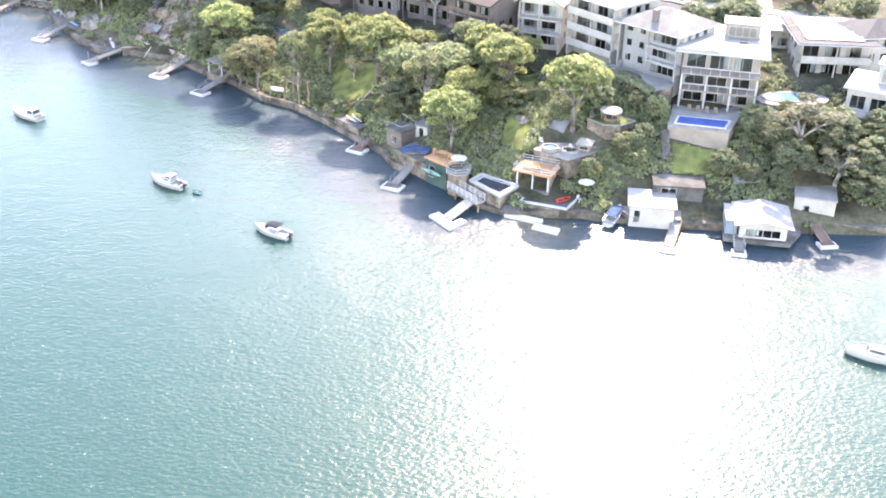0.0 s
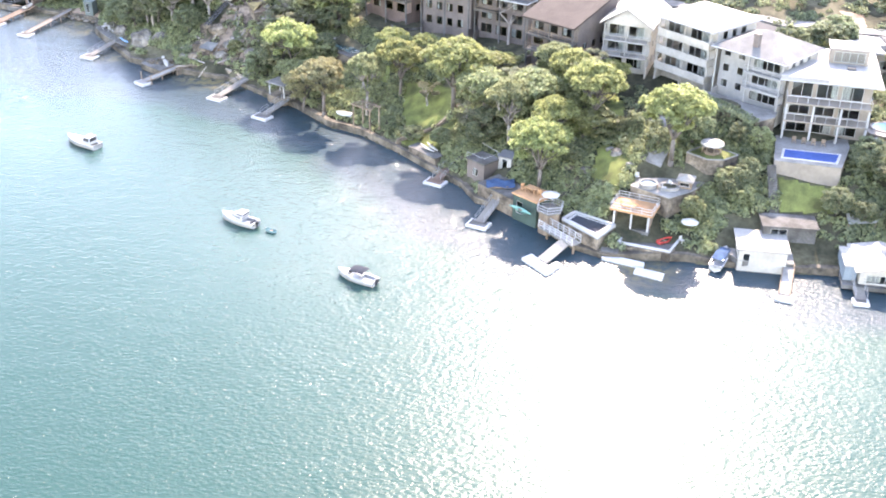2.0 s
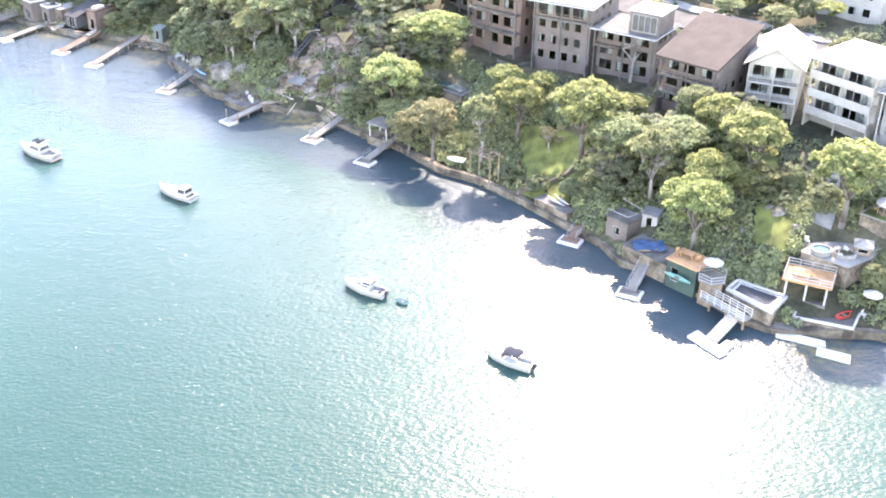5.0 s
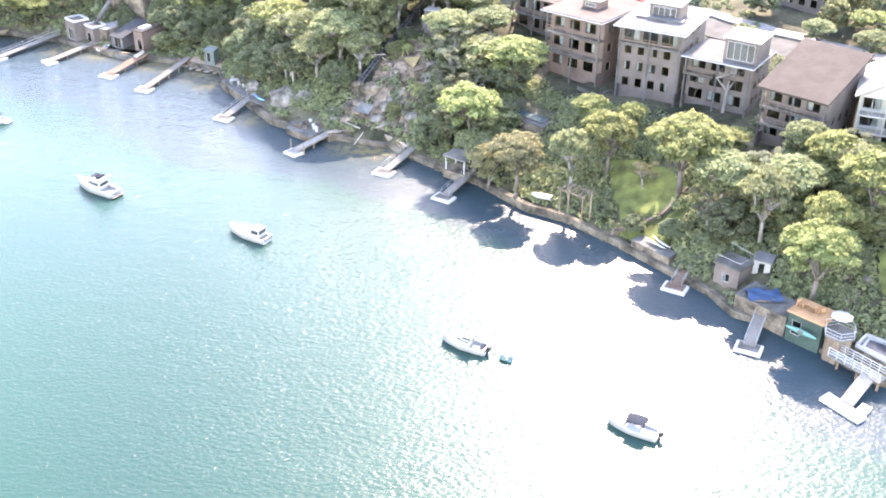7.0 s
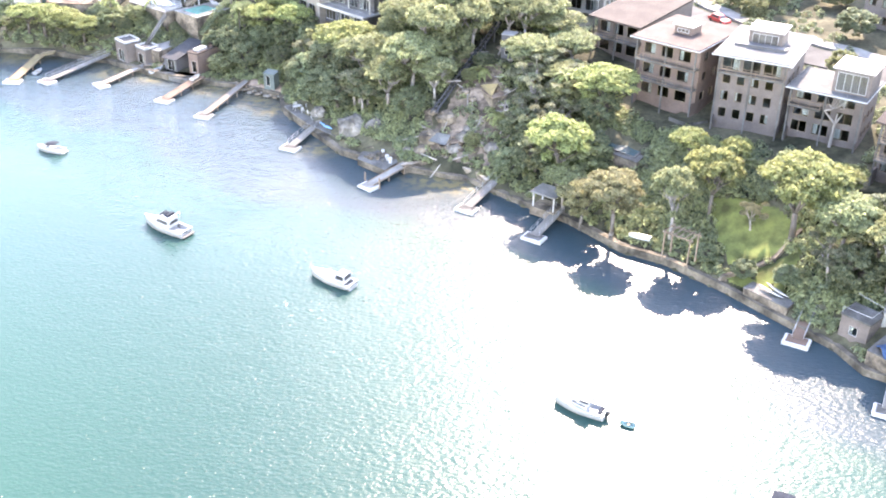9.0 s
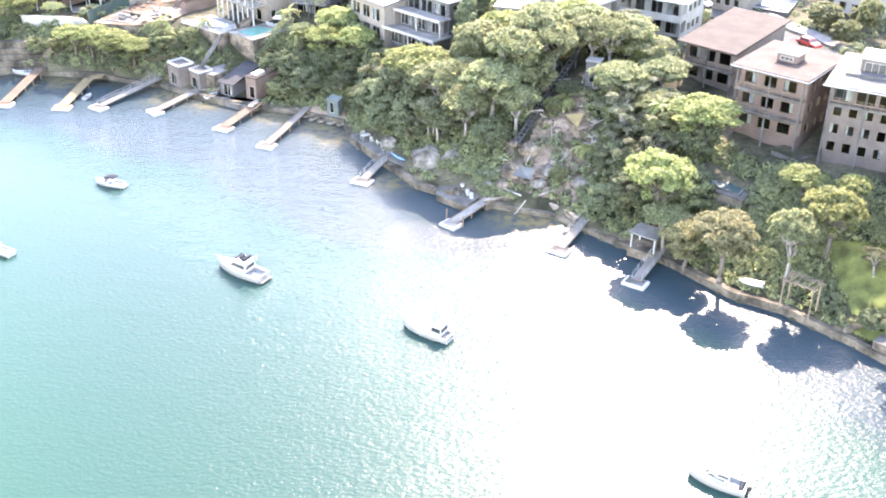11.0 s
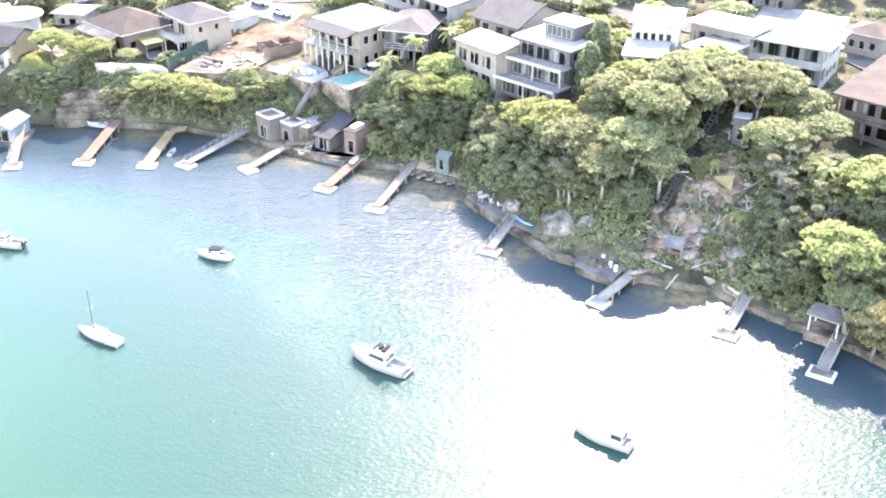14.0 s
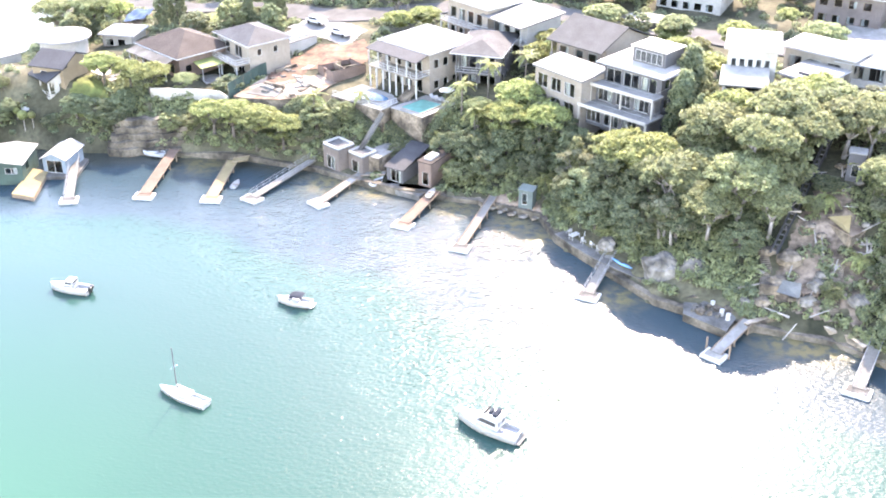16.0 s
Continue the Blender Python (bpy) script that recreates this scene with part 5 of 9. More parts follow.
# Flybridge cruiser.
cru = boat("white flybridge cruiser with dark windows and canvas", (-97.9, 185.8), HEAD, 9.0, 3.2, 1.1, 0.6, "flybridge_cruiser")
cabin(cru, -1.9, 2.0, 1.3, 0.95, 1.2, 2.35, 0.1, 1.1)
fly = cabin(cru, -1.9, 0.4, 1.05, 0.95, 2.35, 2.95, 0.1, 0.4, "flybridge", False, 0.95)
part("seat", Shape().box(-1.5, -0.9, -0.8, 0.8, 2.95, 3.3).box(-0.6, -0.2, -0.5, 0.5, 2.95, 3.25), CANVAS, cru)
part("fly_screen", Shape().loft(cabin_rings(0.1, 0.5, 0.9, 0.75, 2.95, 3.25, 0.15, 0.2)), BLACK, cru, "dark flybridge windscreen")
part("arch", Shape().rail([(-2.2, -1.15, 2.3), (-2.5, -1.0, 3.5), (-2.5, 1.0, 3.5), (-2.2, 1.15, 2.3)], 0.07, 6), GEL, cru)
bow_rail(cru, 9.0, 3.2, 1.1, 0.6)
part("swim_platform", Shape().box(-5.1, -4.45, -1.3, 1.3, 0.25, 0.36), PLANK, cru)
part("anchor", Shape().box(4.2, 4.7, -0.07, 0.07, 1.62, 1.74).tube((4.6, -0.22, 1.5), (4.6, 0.22, 1.5), 0.05, 0.05, 5), STEEL, cru)
# Half-cabin with a boxy wheelhouse aft.
b = boat("white half-cabin fishing boat with a square wheelhouse", (-72.4, 172.4), HEAD, 7.8, 2.7, 0.95, 0.5)
cabin(b, -2.9, -1.0, 1.05, 1.0, 0.9, 2.25, 0.05, 0.3, "wheelhouse", True, 0.9)
part("hatch", Shape().box(0.2, 0.9, -0.35, 0.35, 1.12, 1.22), BLACK, b)
bow_rail(b, 7.8, 2.7, 0.95, 0.5)
part("trunk_cabin", Shape().loft(cabin_rings(-0.8, 2.3, 0.85, 0.35, 1.0, 1.4, 0.1, 0.8)), GEL, b)
# Cabin cruiser and its dinghy.
b = boat("white cabin cruiser with a wrapped windscreen", (-41.9, 146.4), HEAD + 2, 6.9, 2.5, 0.95, 0.45)
cabin(b, -1.2, 1.9, 1.0, 0.5, 1.0, 1.75, 0.0, 1.0)
cabin(b, -1.5, 0.3, 0.95, 0.85, 1.6, 2.25, 0.0, 0.4, "hardtop", True, 0.9)
bow_rail(b, 6.9, 2.5, 0.95, 0.45)
part("rear_bench", Shape().box(-3.0, -2.5, -0.85, 0.85, 0.4, 0.85), CANVAS, b)
outboard(b, -3.45)


def dinghy(label, at, turn, length, hull=RUBBER, z=0.0, lean=0.0, name="dinghy"):
    ob = thing(name, label, "dinghy", (at[0], at[1], z), turn, "small craft")
    ob.matrix_world = pose(at[0], at[1], z, lean, 0, turn)
    s = Shape()
    s.smooth = True
    rings = hull_rings(length, length * 0.42, 0.38, 0.16, 0.08, 9)
    s.loft(rings, closed=False, caps=False)
    inner = [[(x * 0.97, y * 0.9, max(z, 0.1) - 0.02) for x, y, z in r] for r in rings]
    s.loft([r[::-1] for r in inner], closed=False, caps=False)
    s.add([rings[0][0], rings[0][2], rings[0][3], rings[0][4], rings[0][6]], [(0, 1, 2, 3, 4)])
    part("hull", s, hull, ob)
    part("thwart", Shape().box(-0.25, 0.05, -length * 0.19, length * 0.19, 0.25, 0.3), TIMBER, ob)
    return ob


dinghy("small pale teal tender tied astern of a cruiser", (-37.0, 143.7), HEAD + 10, 1.6, TENDER)
# Bowrider with a dark cover.
b = boat("white bowrider with a navy canvas cover over the cockpit", (-23.8, 131.3), HEAD + 1, 6.6, 2.4, 0.85, 0.4)
canopy(b, -1.7, 0.9, 1.05, 1.5, 1.95)
cabin(b, 0.6, 1.5, 0.95, 0.75, 0.95, 1.45, 0.4, 0.4, "windscreen", True)
outboard(b, -3.35)
# Small runabout with a dark hood.
b = boat("small white runabout with a dark canvas hood", (-123.6, 211.7), 166, 5.6, 2.1, 0.75, 0.35)
canopy(b, -1.6, 0.6, 0.95, 1.35, 1.8)
cabin(b, 0.3, 1.2, 0.85, 0.65, 0.85, 1.25, 0.3, 0.4, "windscreen", True)
part("swim_platform", Shape().box(-3.3, -2.75, -0.8, 0.8, 0.2, 0.3), GEL, b)
# Centre-cabin boat with a black outboard.
b = boat("white hardtop fishing boat with a large black outboard", (-154.6, 214.2), 170, 6.6, 2.4, 0.9, 0.45)
cabin(b, -0.8, 1.2, 0.95, 0.7, 0.95, 1.5, 0.0, 0.7)
cabin(b, -1.0, 0.6, 0.95, 0.85, 1.45, 2.2, 0.05, 0.3, "hardtop", True, 0.92)
bow_rail(b, 6.6, 2.4, 0.9, 0.45)
outboard(b, -3.35, 0.85, -0.3)
outboard(b, -3.35, 0.85, 0.3)
# Sloop.
y = boat("white sailing sloop with a bare dark mast", (-133.3, 190.4), 153, 8.0, 2.15, 0.7, 0.25, "sailing_boat")
part("coachroof", Shape().loft(cabin_rings(-0.9, 2.1, 0.75, 0.4, 0.85, 1.2, 0.1, 0.6)), GEL, y)
part("mast", Shape().tube((0.9, 0, 0.9), (0.9, 0, 7.9), 0.09, 0.06, 8), DARK, y)
part("boom", Shape().tube((0.85, 0, 1.9), (-2.2, 0, 1.8), 0.07, 0.06, 6), DARK, y)
part("furled_sail", Shape().tube((0.8, 0, 2.05), (-2.1, 0, 1.95), 0.13, 0.1, 8), SHADECLOTH, y)
part("spreader", Shape().tube((0.9, -0.7, 4.9), (0.9, 0.7, 4.9), 0.03, 0.03, 4), STEEL, y)
part("stay", Shape().rail([(3.9, 0, 1.1), (0.9, 0, 7.8), (-3.9, 0, 0.8)], 0.005, 3).rail([(0.9, -1.0, 0.9), (0.9, 0, 7.7), (0.9, 1.0, 0.9)], 0.005, 3), DARK, y)
part("hatch", Shape().box(-0.3, 0.3, -0.3, 0.3, 1.18, 1.26), BLACK, y)
# A boat off the eastern boathouses.
b = boat("white launch moored off the eastern boathouses", (50.2, 103.6), 160, 7.4, 2.6, 0.9, 0.45)
cabin(b, -1.6, 1.4, 1.0, 0.7, 1.0, 1.9, 0.1, 0.8)
bow_rail(b, 7.4, 2.6, 0.9, 0.45)


# ---- the bank: boathouses, terraces, pools and gardens ----
def hut(name, label, corner, turn, w, d, z0, z1, wall, roof, top="flat", rise=1.0, over=0.3, openings=(), category="boathouse", side=()):
    """A small building; openings are left open as doorways: start, width, sill, height on the front."""
    ob = thing(name, label, category, (corner[0], corner[1], 0), turn, "sheds and boathouses")
    keep_clear(turned(corner, turn, [(-0.6, -0.8), (w + 0.6, -0.8), (w + 0.6, d + 0.6), (-0.6, d + 0.6)]))
    s = Shape()
    gaps = [(a, a + b, z0 + c, z0 + c + h) for a, b, c, h in openings]
    gaps2 = [(a, a + b, z0 + c, z0 + c + h) for a, b, c, h in side]
    low = z0 - 2.5
    s.wall((0, 0), (w, 0), low, z1, gaps, 0.2)
    s.wall((w, 0), (w, d), low, z1, gaps2, 0.2)
    s.wall((w, d), (0, d), low, z1, [], 0.2)
    s.wall((0, d), (0, 0), low, z1, [], 0.2)
    part("wall", s, wall, ob)
    r = Shape()
    if top == "flat":
        r.slab([(-over, -over), (w + over, -over), (w + over, d + over), (-over, d + over)], z1, z1 + 0.2, 0.04)
    elif top == "hip":
        hip_roof(r, -over, w + over, -over, d + over, z1, rise)
    elif top == "gable_y":
        prof = [(-over, 0), (w / 2, rise), (w + over, 0), (w + over, 0.12), (w / 2, rise + 0.12), (-over, 0.12)]
        r.loft([[(x, y, z1 + z) for x, z in prof] for y in (-over, d + over)])
        for y in (0.0, d - 0.15):
            part("gable_wall", Shape().add([(0, y, z1), (w, y, z1), (w / 2, y, z1 + rise), (0, y + 0.15, z1), (w, y + 0.15, z1), (w / 2, y + 0.15, z1 + rise)], [(0, 1, 2), (5, 4, 3), (0, 3, 4, 1), (1, 4, 5, 2), (2, 5, 3, 0)]), wall, ob)
    else:
        v = [(-over, -over, z1), (w + over, -over, z1), (w + over, d + over, z1 + rise), (-over, d + over, z1 + rise)]
        r.add(v + [(x, y, z + 0.15) for x, y, z in v], [(3, 2, 1, 0), (4, 5, 6, 7), (0, 1, 5, 4), (1, 2, 6, 5), (2, 3, 7, 6), (3, 0, 4, 7)])
    part("roof", r, roof, ob)
    for a, b, c, h in openings:
        window(ob, (0, 0), (w, 0), a, a + b, z0 + c, z0 + c + h, max(0, int(b / 1.0) - 1), name="door" if c < 0.3 else "window")
    return ob


def terrace(label, outline, z, surface=PAVING, wall=SANDSTONE, low=None, name="terrace", rim=0.0):
    """A levelled platform with retaining walls down into the slope."""
    keep_clear(outline)
    area = sum(a[0] * b[1] - b[0] * a[1] for a, b in zip(outline, outline[1:] + outline[:1]))
    outline = outline if area > 0 else outline[::-1]
    ob = thing(name, label, "terrace", (0, 0, 0), 0, "levelled terraces", "structure")
    if low is None:
        low = min(gz(x, y) for x, y in outline) - 1.2
    part("retaining_wall", Shape().slab(outline, low, z - 0.12), wall, ob)
    n = len(outline)
    cx, cy = sum(p[0] for p in outline) / n, sum(p[1] for p in outline) / n
    part("paving", Shape().slab([(x + (cx - x) * -0.01, y + (cy - y) * -0.01) for x, y in outline], z - 0.12, z), surface, ob)
    if rim:
        r = Shape()
        for a, b in zip(outline, outline[1:] + outline[:1]):
            d = math.dist(a, b)
            ox, oy = -(b[1] - a[1]) / d * 0.25, (b[0] - a[0]) / d * 0.25
            r.slab([a, b, (b[0] + ox, b[1] + oy), (a[0] + ox, a[1] + oy)], z, z + rim)
        part("parapet", r, PAINT, ob)
    return ob


def swimming_pool(label, outline, z, lining=CYAN_PAINT, coping=PAVING, lip=0.35):
    """A pool let into a terrace: coping, lining and water."""
    area = sum(a[0] * b[1] - b[0] * a[1] for a, b in zip(outline, outline[1:] + outline[:1]))
    outline = outline if area > 0 else outline[::-1]
    ob = thing("swimming_pool", label, "swimming pool", (0, 0, 0), 0, "private swimming pools")
    n = len(outline)
    cx, cy = sum(p[0] for p in outline) / n, sum(p[1] for p in outline) / n
    out = []
    for x, y in outline:
        d = math.hypot(x - cx, y - cy)
        out.append((cx + (x - cx) * (d + lip) / d, cy + (y - cy) * (d + lip) / d))
    rim = Shape().loft([[(x, y, z - 0.05) for x, y in out], [(x, y, z + 0.14) for x, y in out], [(x, y, z + 0.14) for x, y in outline], [(x, y, z - 0.02) for x, y in outline]], caps=False)
    part("coping", rim, coping, ob)
    part("lining", Shape().slab(outline, z - 0.02, z + 0.03), lining, ob)
    part("water_surface", Shape().slab(outline, z + 0.04, z + 0.09), pool_surface(lining), ob)
    return ob


@functools.cache
def pool_surface(lining):
    """Still water that takes its colour from the lining below it."""
    deep = {CYAN_PAINT: (0.024, 0.10, 0.18), POOL_DEEP: (0.03, 0.065, 0.19), POOL_GREEN: (0.07, 0.19, 0.165), POOL_SHADE: (0.035, 0.065, 0.068)}.get(lining, (0.03, 0.035, 0.045))
    m = material(lining.name + "_under_water", deep, 0.22, 0.14, 1.2, 0.3, 0.06)
    m.node_tree.nodes["Principled BSDF"].inputs["Specular IOR Level"].default_value = 0.22
    return m


def oval(cx, cy, a, b, turn=0.0, n=20, dent=0.0):
    t = radians(turn)
    pts = []
    for k in range(n):
        u = 2 * math.pi * k / n
        r = 1 - dent * max(0, math.cos(u - math.pi / 2)) ** 3
        x, y = a * math.cos(u) * r, b * math.sin(u) * r
        pts.append((cx + x * math.cos(t) - y * math.sin(t), cy + x * math.sin(t) + y * math.cos(t)))
    return pts


def umbrella(label, at, r=1.4, cloth=SHADECLOTH):
    ob = thing("parasol", label, "parasol", at, 0, "garden parasols")
    part("pole", Shape().tube((0, 0, 0), (0, 0, 2.5), 0.035, 0.03, 6), TIMBER, ob)
    c = Shape()
    rim = [(r * math.cos(2 * math.pi * k / 8), r * math.sin(2 * math.pi * k / 8), 2.1) for k in range(8)]
    c.add([(0, 0, 2.6)] + rim + [(0, 0, 2.55)] + [(x, y, z - 0.05) for x, y, z in rim], [(0, 1 + k, 1 + (k + 1) % 8) for k in range(8)] + [(9, 10 + (k + 1) % 8, 10 + k) for k in range(8)])
    part("canopy", c, cloth, ob)
    return ob


def garden_chair(at, turn, mat=PAINT):
    ob = thing("garden_chair", "white garden chair on a paved terrace" if mat is PAINT else "timber garden chair on a deck", "chair", at, turn, "garden chairs")
    part("seat", Shape().box(-0.28, 0.28, -0.28, 0.28, 0.4, 0.46), mat, ob)
    part("backrest", Shape().box(-0.28, 0.28, 0.24, 0.3, 0.46, 0.95), mat, ob)
    for x in (-0.25, 0.25):
        for y in (-0.25, 0.25):
            part("leg", Shape().box(x - 0.03, x + 0.03, y - 0.03, y + 0.03, 0, 0.4), mat, ob)
    return ob


def garden_table(at, turn, label, mat=PAINT, w=1.6, d=0.9):
    ob = thing("garden_table", label, "table", at, turn, "garden tables")
    part("tabletop", Shape().box(-w / 2, w / 2, -d / 2, d / 2, 0.68, 0.75), mat, ob)
    for x in (-w / 2 + 0.1, w / 2 - 0.1):
        for y in (-d / 2 + 0.1, d / 2 - 0.1):
            part("leg", Shape().box(x - 0.04, x + 0.04, y - 0.04, y + 0.04, 0, 0.68), mat, ob)


def sun_lounger(at, turn):
    ob = thing("sun_lounger", "white sun lounger beside the pool", "sun lounger", at, turn, "sun loungers")
    part("bed", Shape().box(-0.33, 0.33, -0.9, 0.4, 0.28, 0.38), PAINT, ob)
    part("backrest", Shape().add([(-0.33, 0.4, 0.3), (0.33, 0.4, 0.3), (0.33, 0.95, 0.75), (-0.33, 0.95, 0.75), (-0.33, 0.4, 0.38), (0.33, 0.4, 0.38), (0.33, 0.92, 0.82), (-0.33, 0.92, 0.82)], [(3, 2, 1, 0), (4, 5, 6, 7), (0, 1, 5, 4), (1, 2, 6, 5), (2, 3, 7, 6), (3, 0, 4, 7)]), PAINT, ob)
    for x in (-0.28, 0.28):
        for y in (-0.75, 0.3):
            part("leg", Shape().box(x - 0.03, x + 0.03, y - 0.03, y + 0.03, 0, 0.28), PAINT, ob)


def kayak(label, at, turn, lean, mat):
    ob = thing("kayak", label, "kayak", at, turn, "kayaks on the bank")
    ob.matrix_world = pose(*at, lean, 0, turn)
    s = Shape()
    s.smooth = True
    rings = []
    for k in range(11):
        u = k / 10
        r = 0.34 * math.sin(math.pi * min(0.97, max(0.03, u))) ** 0.7
        rings.append([(-2.0 + 4.0 * u, r * math.cos(2 * math.pi * i / 8), 0.2 + 0.55 * r * math.sin(2 * math.pi * i / 8) + 0.12 * (2 * u - 1) ** 2) for i in range(8)])
    s.loft(rings)
    part("hull", s, mat, ob)
    part("seat_well", Shape().slab(oval(0, 0, 0.42, 0.2), 0.34, 0.4), BLACK, ob)


def stairs(label, a, b, z0, z1, width, mat, name="stairs"):
    """A straight flight from a (low) to b (high); each tread is a piece."""
    n = max(3, int(round((z1 - z0) / 0.18)))
    ob = thing(name, label, "stairs", (0, 0, 0), 0, "", "structure")
    dx, dy = (b[0] - a[0]) / n, (b[1] - a[1]) / n
    d = math.hypot(dx, dy)
    ox, oy = -dy / d * width / 2, dx / d * width / 2
    step = (z1 - z0) / n
    for k in range(n):
        x, y, z = a[0] + dx * k, a[1] + dy * k, z0 + step * (k + 1)
        s = Shape().slab([(x + ox, y + oy), (x - ox, y - oy), (x + dx * 1.1 - ox, y + dy * 1.1 - oy), (x + dx * 1.1 + ox, y + dy * 1.1 + oy)], z - 0.16 - 0.3, z)
        part("step", s, mat, ob)
    return ob


def boulder(label, at, size, seed, mat=ROCK, squash=0.7, turn=0.0):
    bm = bmesh.new()
    bmesh.ops.create_icosphere(bm, subdivisions=3, radius=1.0)
    for v in bm.verts:
        p = v.co.normalized()
        f = 1 + 0.35 * noise.noise(p * 1.3 + Vector((seed, 0, 0))) + 0.12 * noise.noise(p * 3.5 + Vector((0, seed, 0)))
        q = Vector((round(p.x * 2.2) / 2.2, round(p.y * 2.2) / 2.2, round(p.z * 2.2) / 2.2)) * 0.35 + p * 0.65
        v.co = Vector((q.x * size[0], q.y * size[1], q.z * size[2] * squash)) * f
    me = bpy.data.meshes.new("boulder")
    bm.to_mesh(me)
    bm.free()
    me.materials.append(mat)
    ob = new("boulder", me)
    ob.matrix_world = pose(*at, 0, 0, turn)
    return tagged(ob, label, "boulder", "boulders on the bank")


def car(label, at, turn, paint):
    ob = thing("car", label, "car", at, turn, "parked cars")
    body = [[(x, y, z) for y, z in ((-0.85, 0.3), (-0.9, 0.6), (-0.86, h), (0.86, h), (0.9, 0.6), (0.85, 0.3))] for x, h in ((-2.15, 0.75), (-1.9, 0.92), (0.9, 0.95), (1.9, 0.8), (2.2, 0.6))]
    part("body", Shape().loft(body), paint, ob)
    cab = cabin_rings(-1.7, 1.1, 0.82, 0.8, 0.9, 1.45, 0.4, 0.7, 0.82)
    c = part("cabin", Shape().loft(cab), paint, ob)
    for i in range(4):
        j = (i + 1) % 4
        p = []
        for u, v in ((0.08, 0.15), (0.92, 0.15), (0.92, 0.9), (0.08, 0.9)):
            lo = Vector(cab[0][i]).lerp(Vector(cab[0][j]), u)
            hi = Vector(cab[1][i]).lerp(Vector(cab[1][j]), u)
            p.append(lo.lerp(hi, v))
        n = (p[1] - p[0]).cross(p[3] - p[0]).normalized() * 0.015
        part("window", Shape().add([q + n for q in p] + [q - n for q in p], [(0, 1, 2, 3), (7, 6, 5, 4), (0, 4, 5, 1), (1, 5, 6, 2), (2, 6, 7, 3), (3, 7, 4, 0)]), BLACK, c)
    for x in (-1.35, 1.35):
        for y in (-0.86, 0.86):
            part("wheel", Shape().tube((x, y - 0.1, 0.32), (x, y + 0.1, 0.32), 0.32, 0.32, 12), BLACK, ob)


def shade_sail(label, pts, mat, name="shade_sail"):
    ob = thing(name, label, "shade sail", (0, 0, 0), 0, "shade sails")
    n = len(pts)
    c = Vector([sum(p[i] for p in pts) / n for i in range(3)]) - Vector((0, 0, 0.25))
    s = Shape()
    s.add([c] + list(pts), [(0, 1 + k, 1 + (k + 1) % n) for k in range(n)])
    s.add([c - Vector((0, 0, 0.03))] + [(p[0], p[1], p[2] - 0.03) for p in pts], [(0, 1 + (k + 1) % n, 1 + k) for k in range(n)])
    part("cloth", s, mat, ob)
    for x, y, z in pts:
        part("post", Shape().tube((x, y, gz(x, y) - 0.3), (x, y, z), 0.06, 0.05, 6), TIMBER, ob)


def pergola(label, corner, turn, w, d, z0, h, mat=TIMBER, rafters=6):
    ob = thing("pergola", label, "pergola", (corner[0], corner[1], z0), turn, "pergolas")
    for x in (0.1, w - 0.1):
        for y in (0.1, d - 0.1):
            part("post", Shape().box(x - 0.09, x + 0.09, y - 0.09, y + 0.09, -1.5, h), mat, ob)
    for y in (0.1, d - 0.1):
        part("beam", Shape().box(-0.3, w + 0.3, y - 0.07, y + 0.07, h, h + 0.2), mat, ob)
    for k in range(rafters):
        x = 0.1 + (w - 0.2) * k / (rafters - 1)
        part("rafter", Shape().box(x - 0.05, x + 0.05, -0.4, d + 0.4, h + 0.2, h + 0.34), mat, ob)
    return ob


# Lawns.
draped("lawn", keep_clear([(8.3, 152.5), (11.5, 148.2), (14.0, 152.6), (12.6, 157.5), (9.8, 158.6)]), GRASS, "sunlit garden lawn between rocks", 0.12)
draped("lawn", keep_clear([(9.8, 165), (14, 165), (15, 170), (10, 170.5)]), GRASS, "upper garden lawn under the gums", 0.12)
draped("lawn", keep_clear([(-20.5, 187.6), (-16.2, 185.4), (-12.5, 182.4), (-10, 177.5), (-13.2, 175.2), (-19.5, 175.4), (-20.6, 181.0)]), GRASS, "park lawn in dappled light", 0.12)
draped("lawn", keep_clear([(-21, 173.8), (-14, 174.2), (-10.6, 175.2), (-13.8, 169.0), (-17.5, 169.4)]), GRASS, "lower park lawn above the seawall", 0.12)
draped("lawn", keep_clear([(-28.2, 190.2), (-23.6, 188.4), (-22.8, 191.8), (-26.6, 194.0)]), GRASS, "small upper lawn among the park trees", 0.12)
draped("lawn", keep_clear([(-153.5, 298.5), (-147.5, 310.8), (-151.1, 314.5), (-157.5, 301.5)]), GRASS, "sloping lawn strip behind the houses", 0.15)
draped("lawn", keep_clear([(-171.6, 265.2), (-171.8, 268.2), (-169.6, 274.2), (-165.8, 270.4), (-163.9, 266.4), (-167.4, 264.4)]), GRASS, "small sloping lawn beside the yellow house", 0.12)
draped("lawn", keep_clear([(33.5, 144.5), (41, 143.5), (42, 147.2), (33.8, 149)]), GRASS, "terraced grass below the villa pool", 0.12)
single("garden_wall", strip(fine_line([(-26, 172.6), (-21, 173.6), (-14.3, 174.6), (-10.6, 177.3)], 1.0), 0.25, gz, 0.55, 1.2), SANDSTONE, "low curved sandstone wall across the park lawn", "wall", "structure")
draped("beach", [(-97.5, 240.5), (-95.5, 237.5), (-89.8, 234.5), (-88.5, 237), (-90.5, 241), (-96, 243.5)], EARTH, "scrap of sandy beach beside the jetties", 0.1)

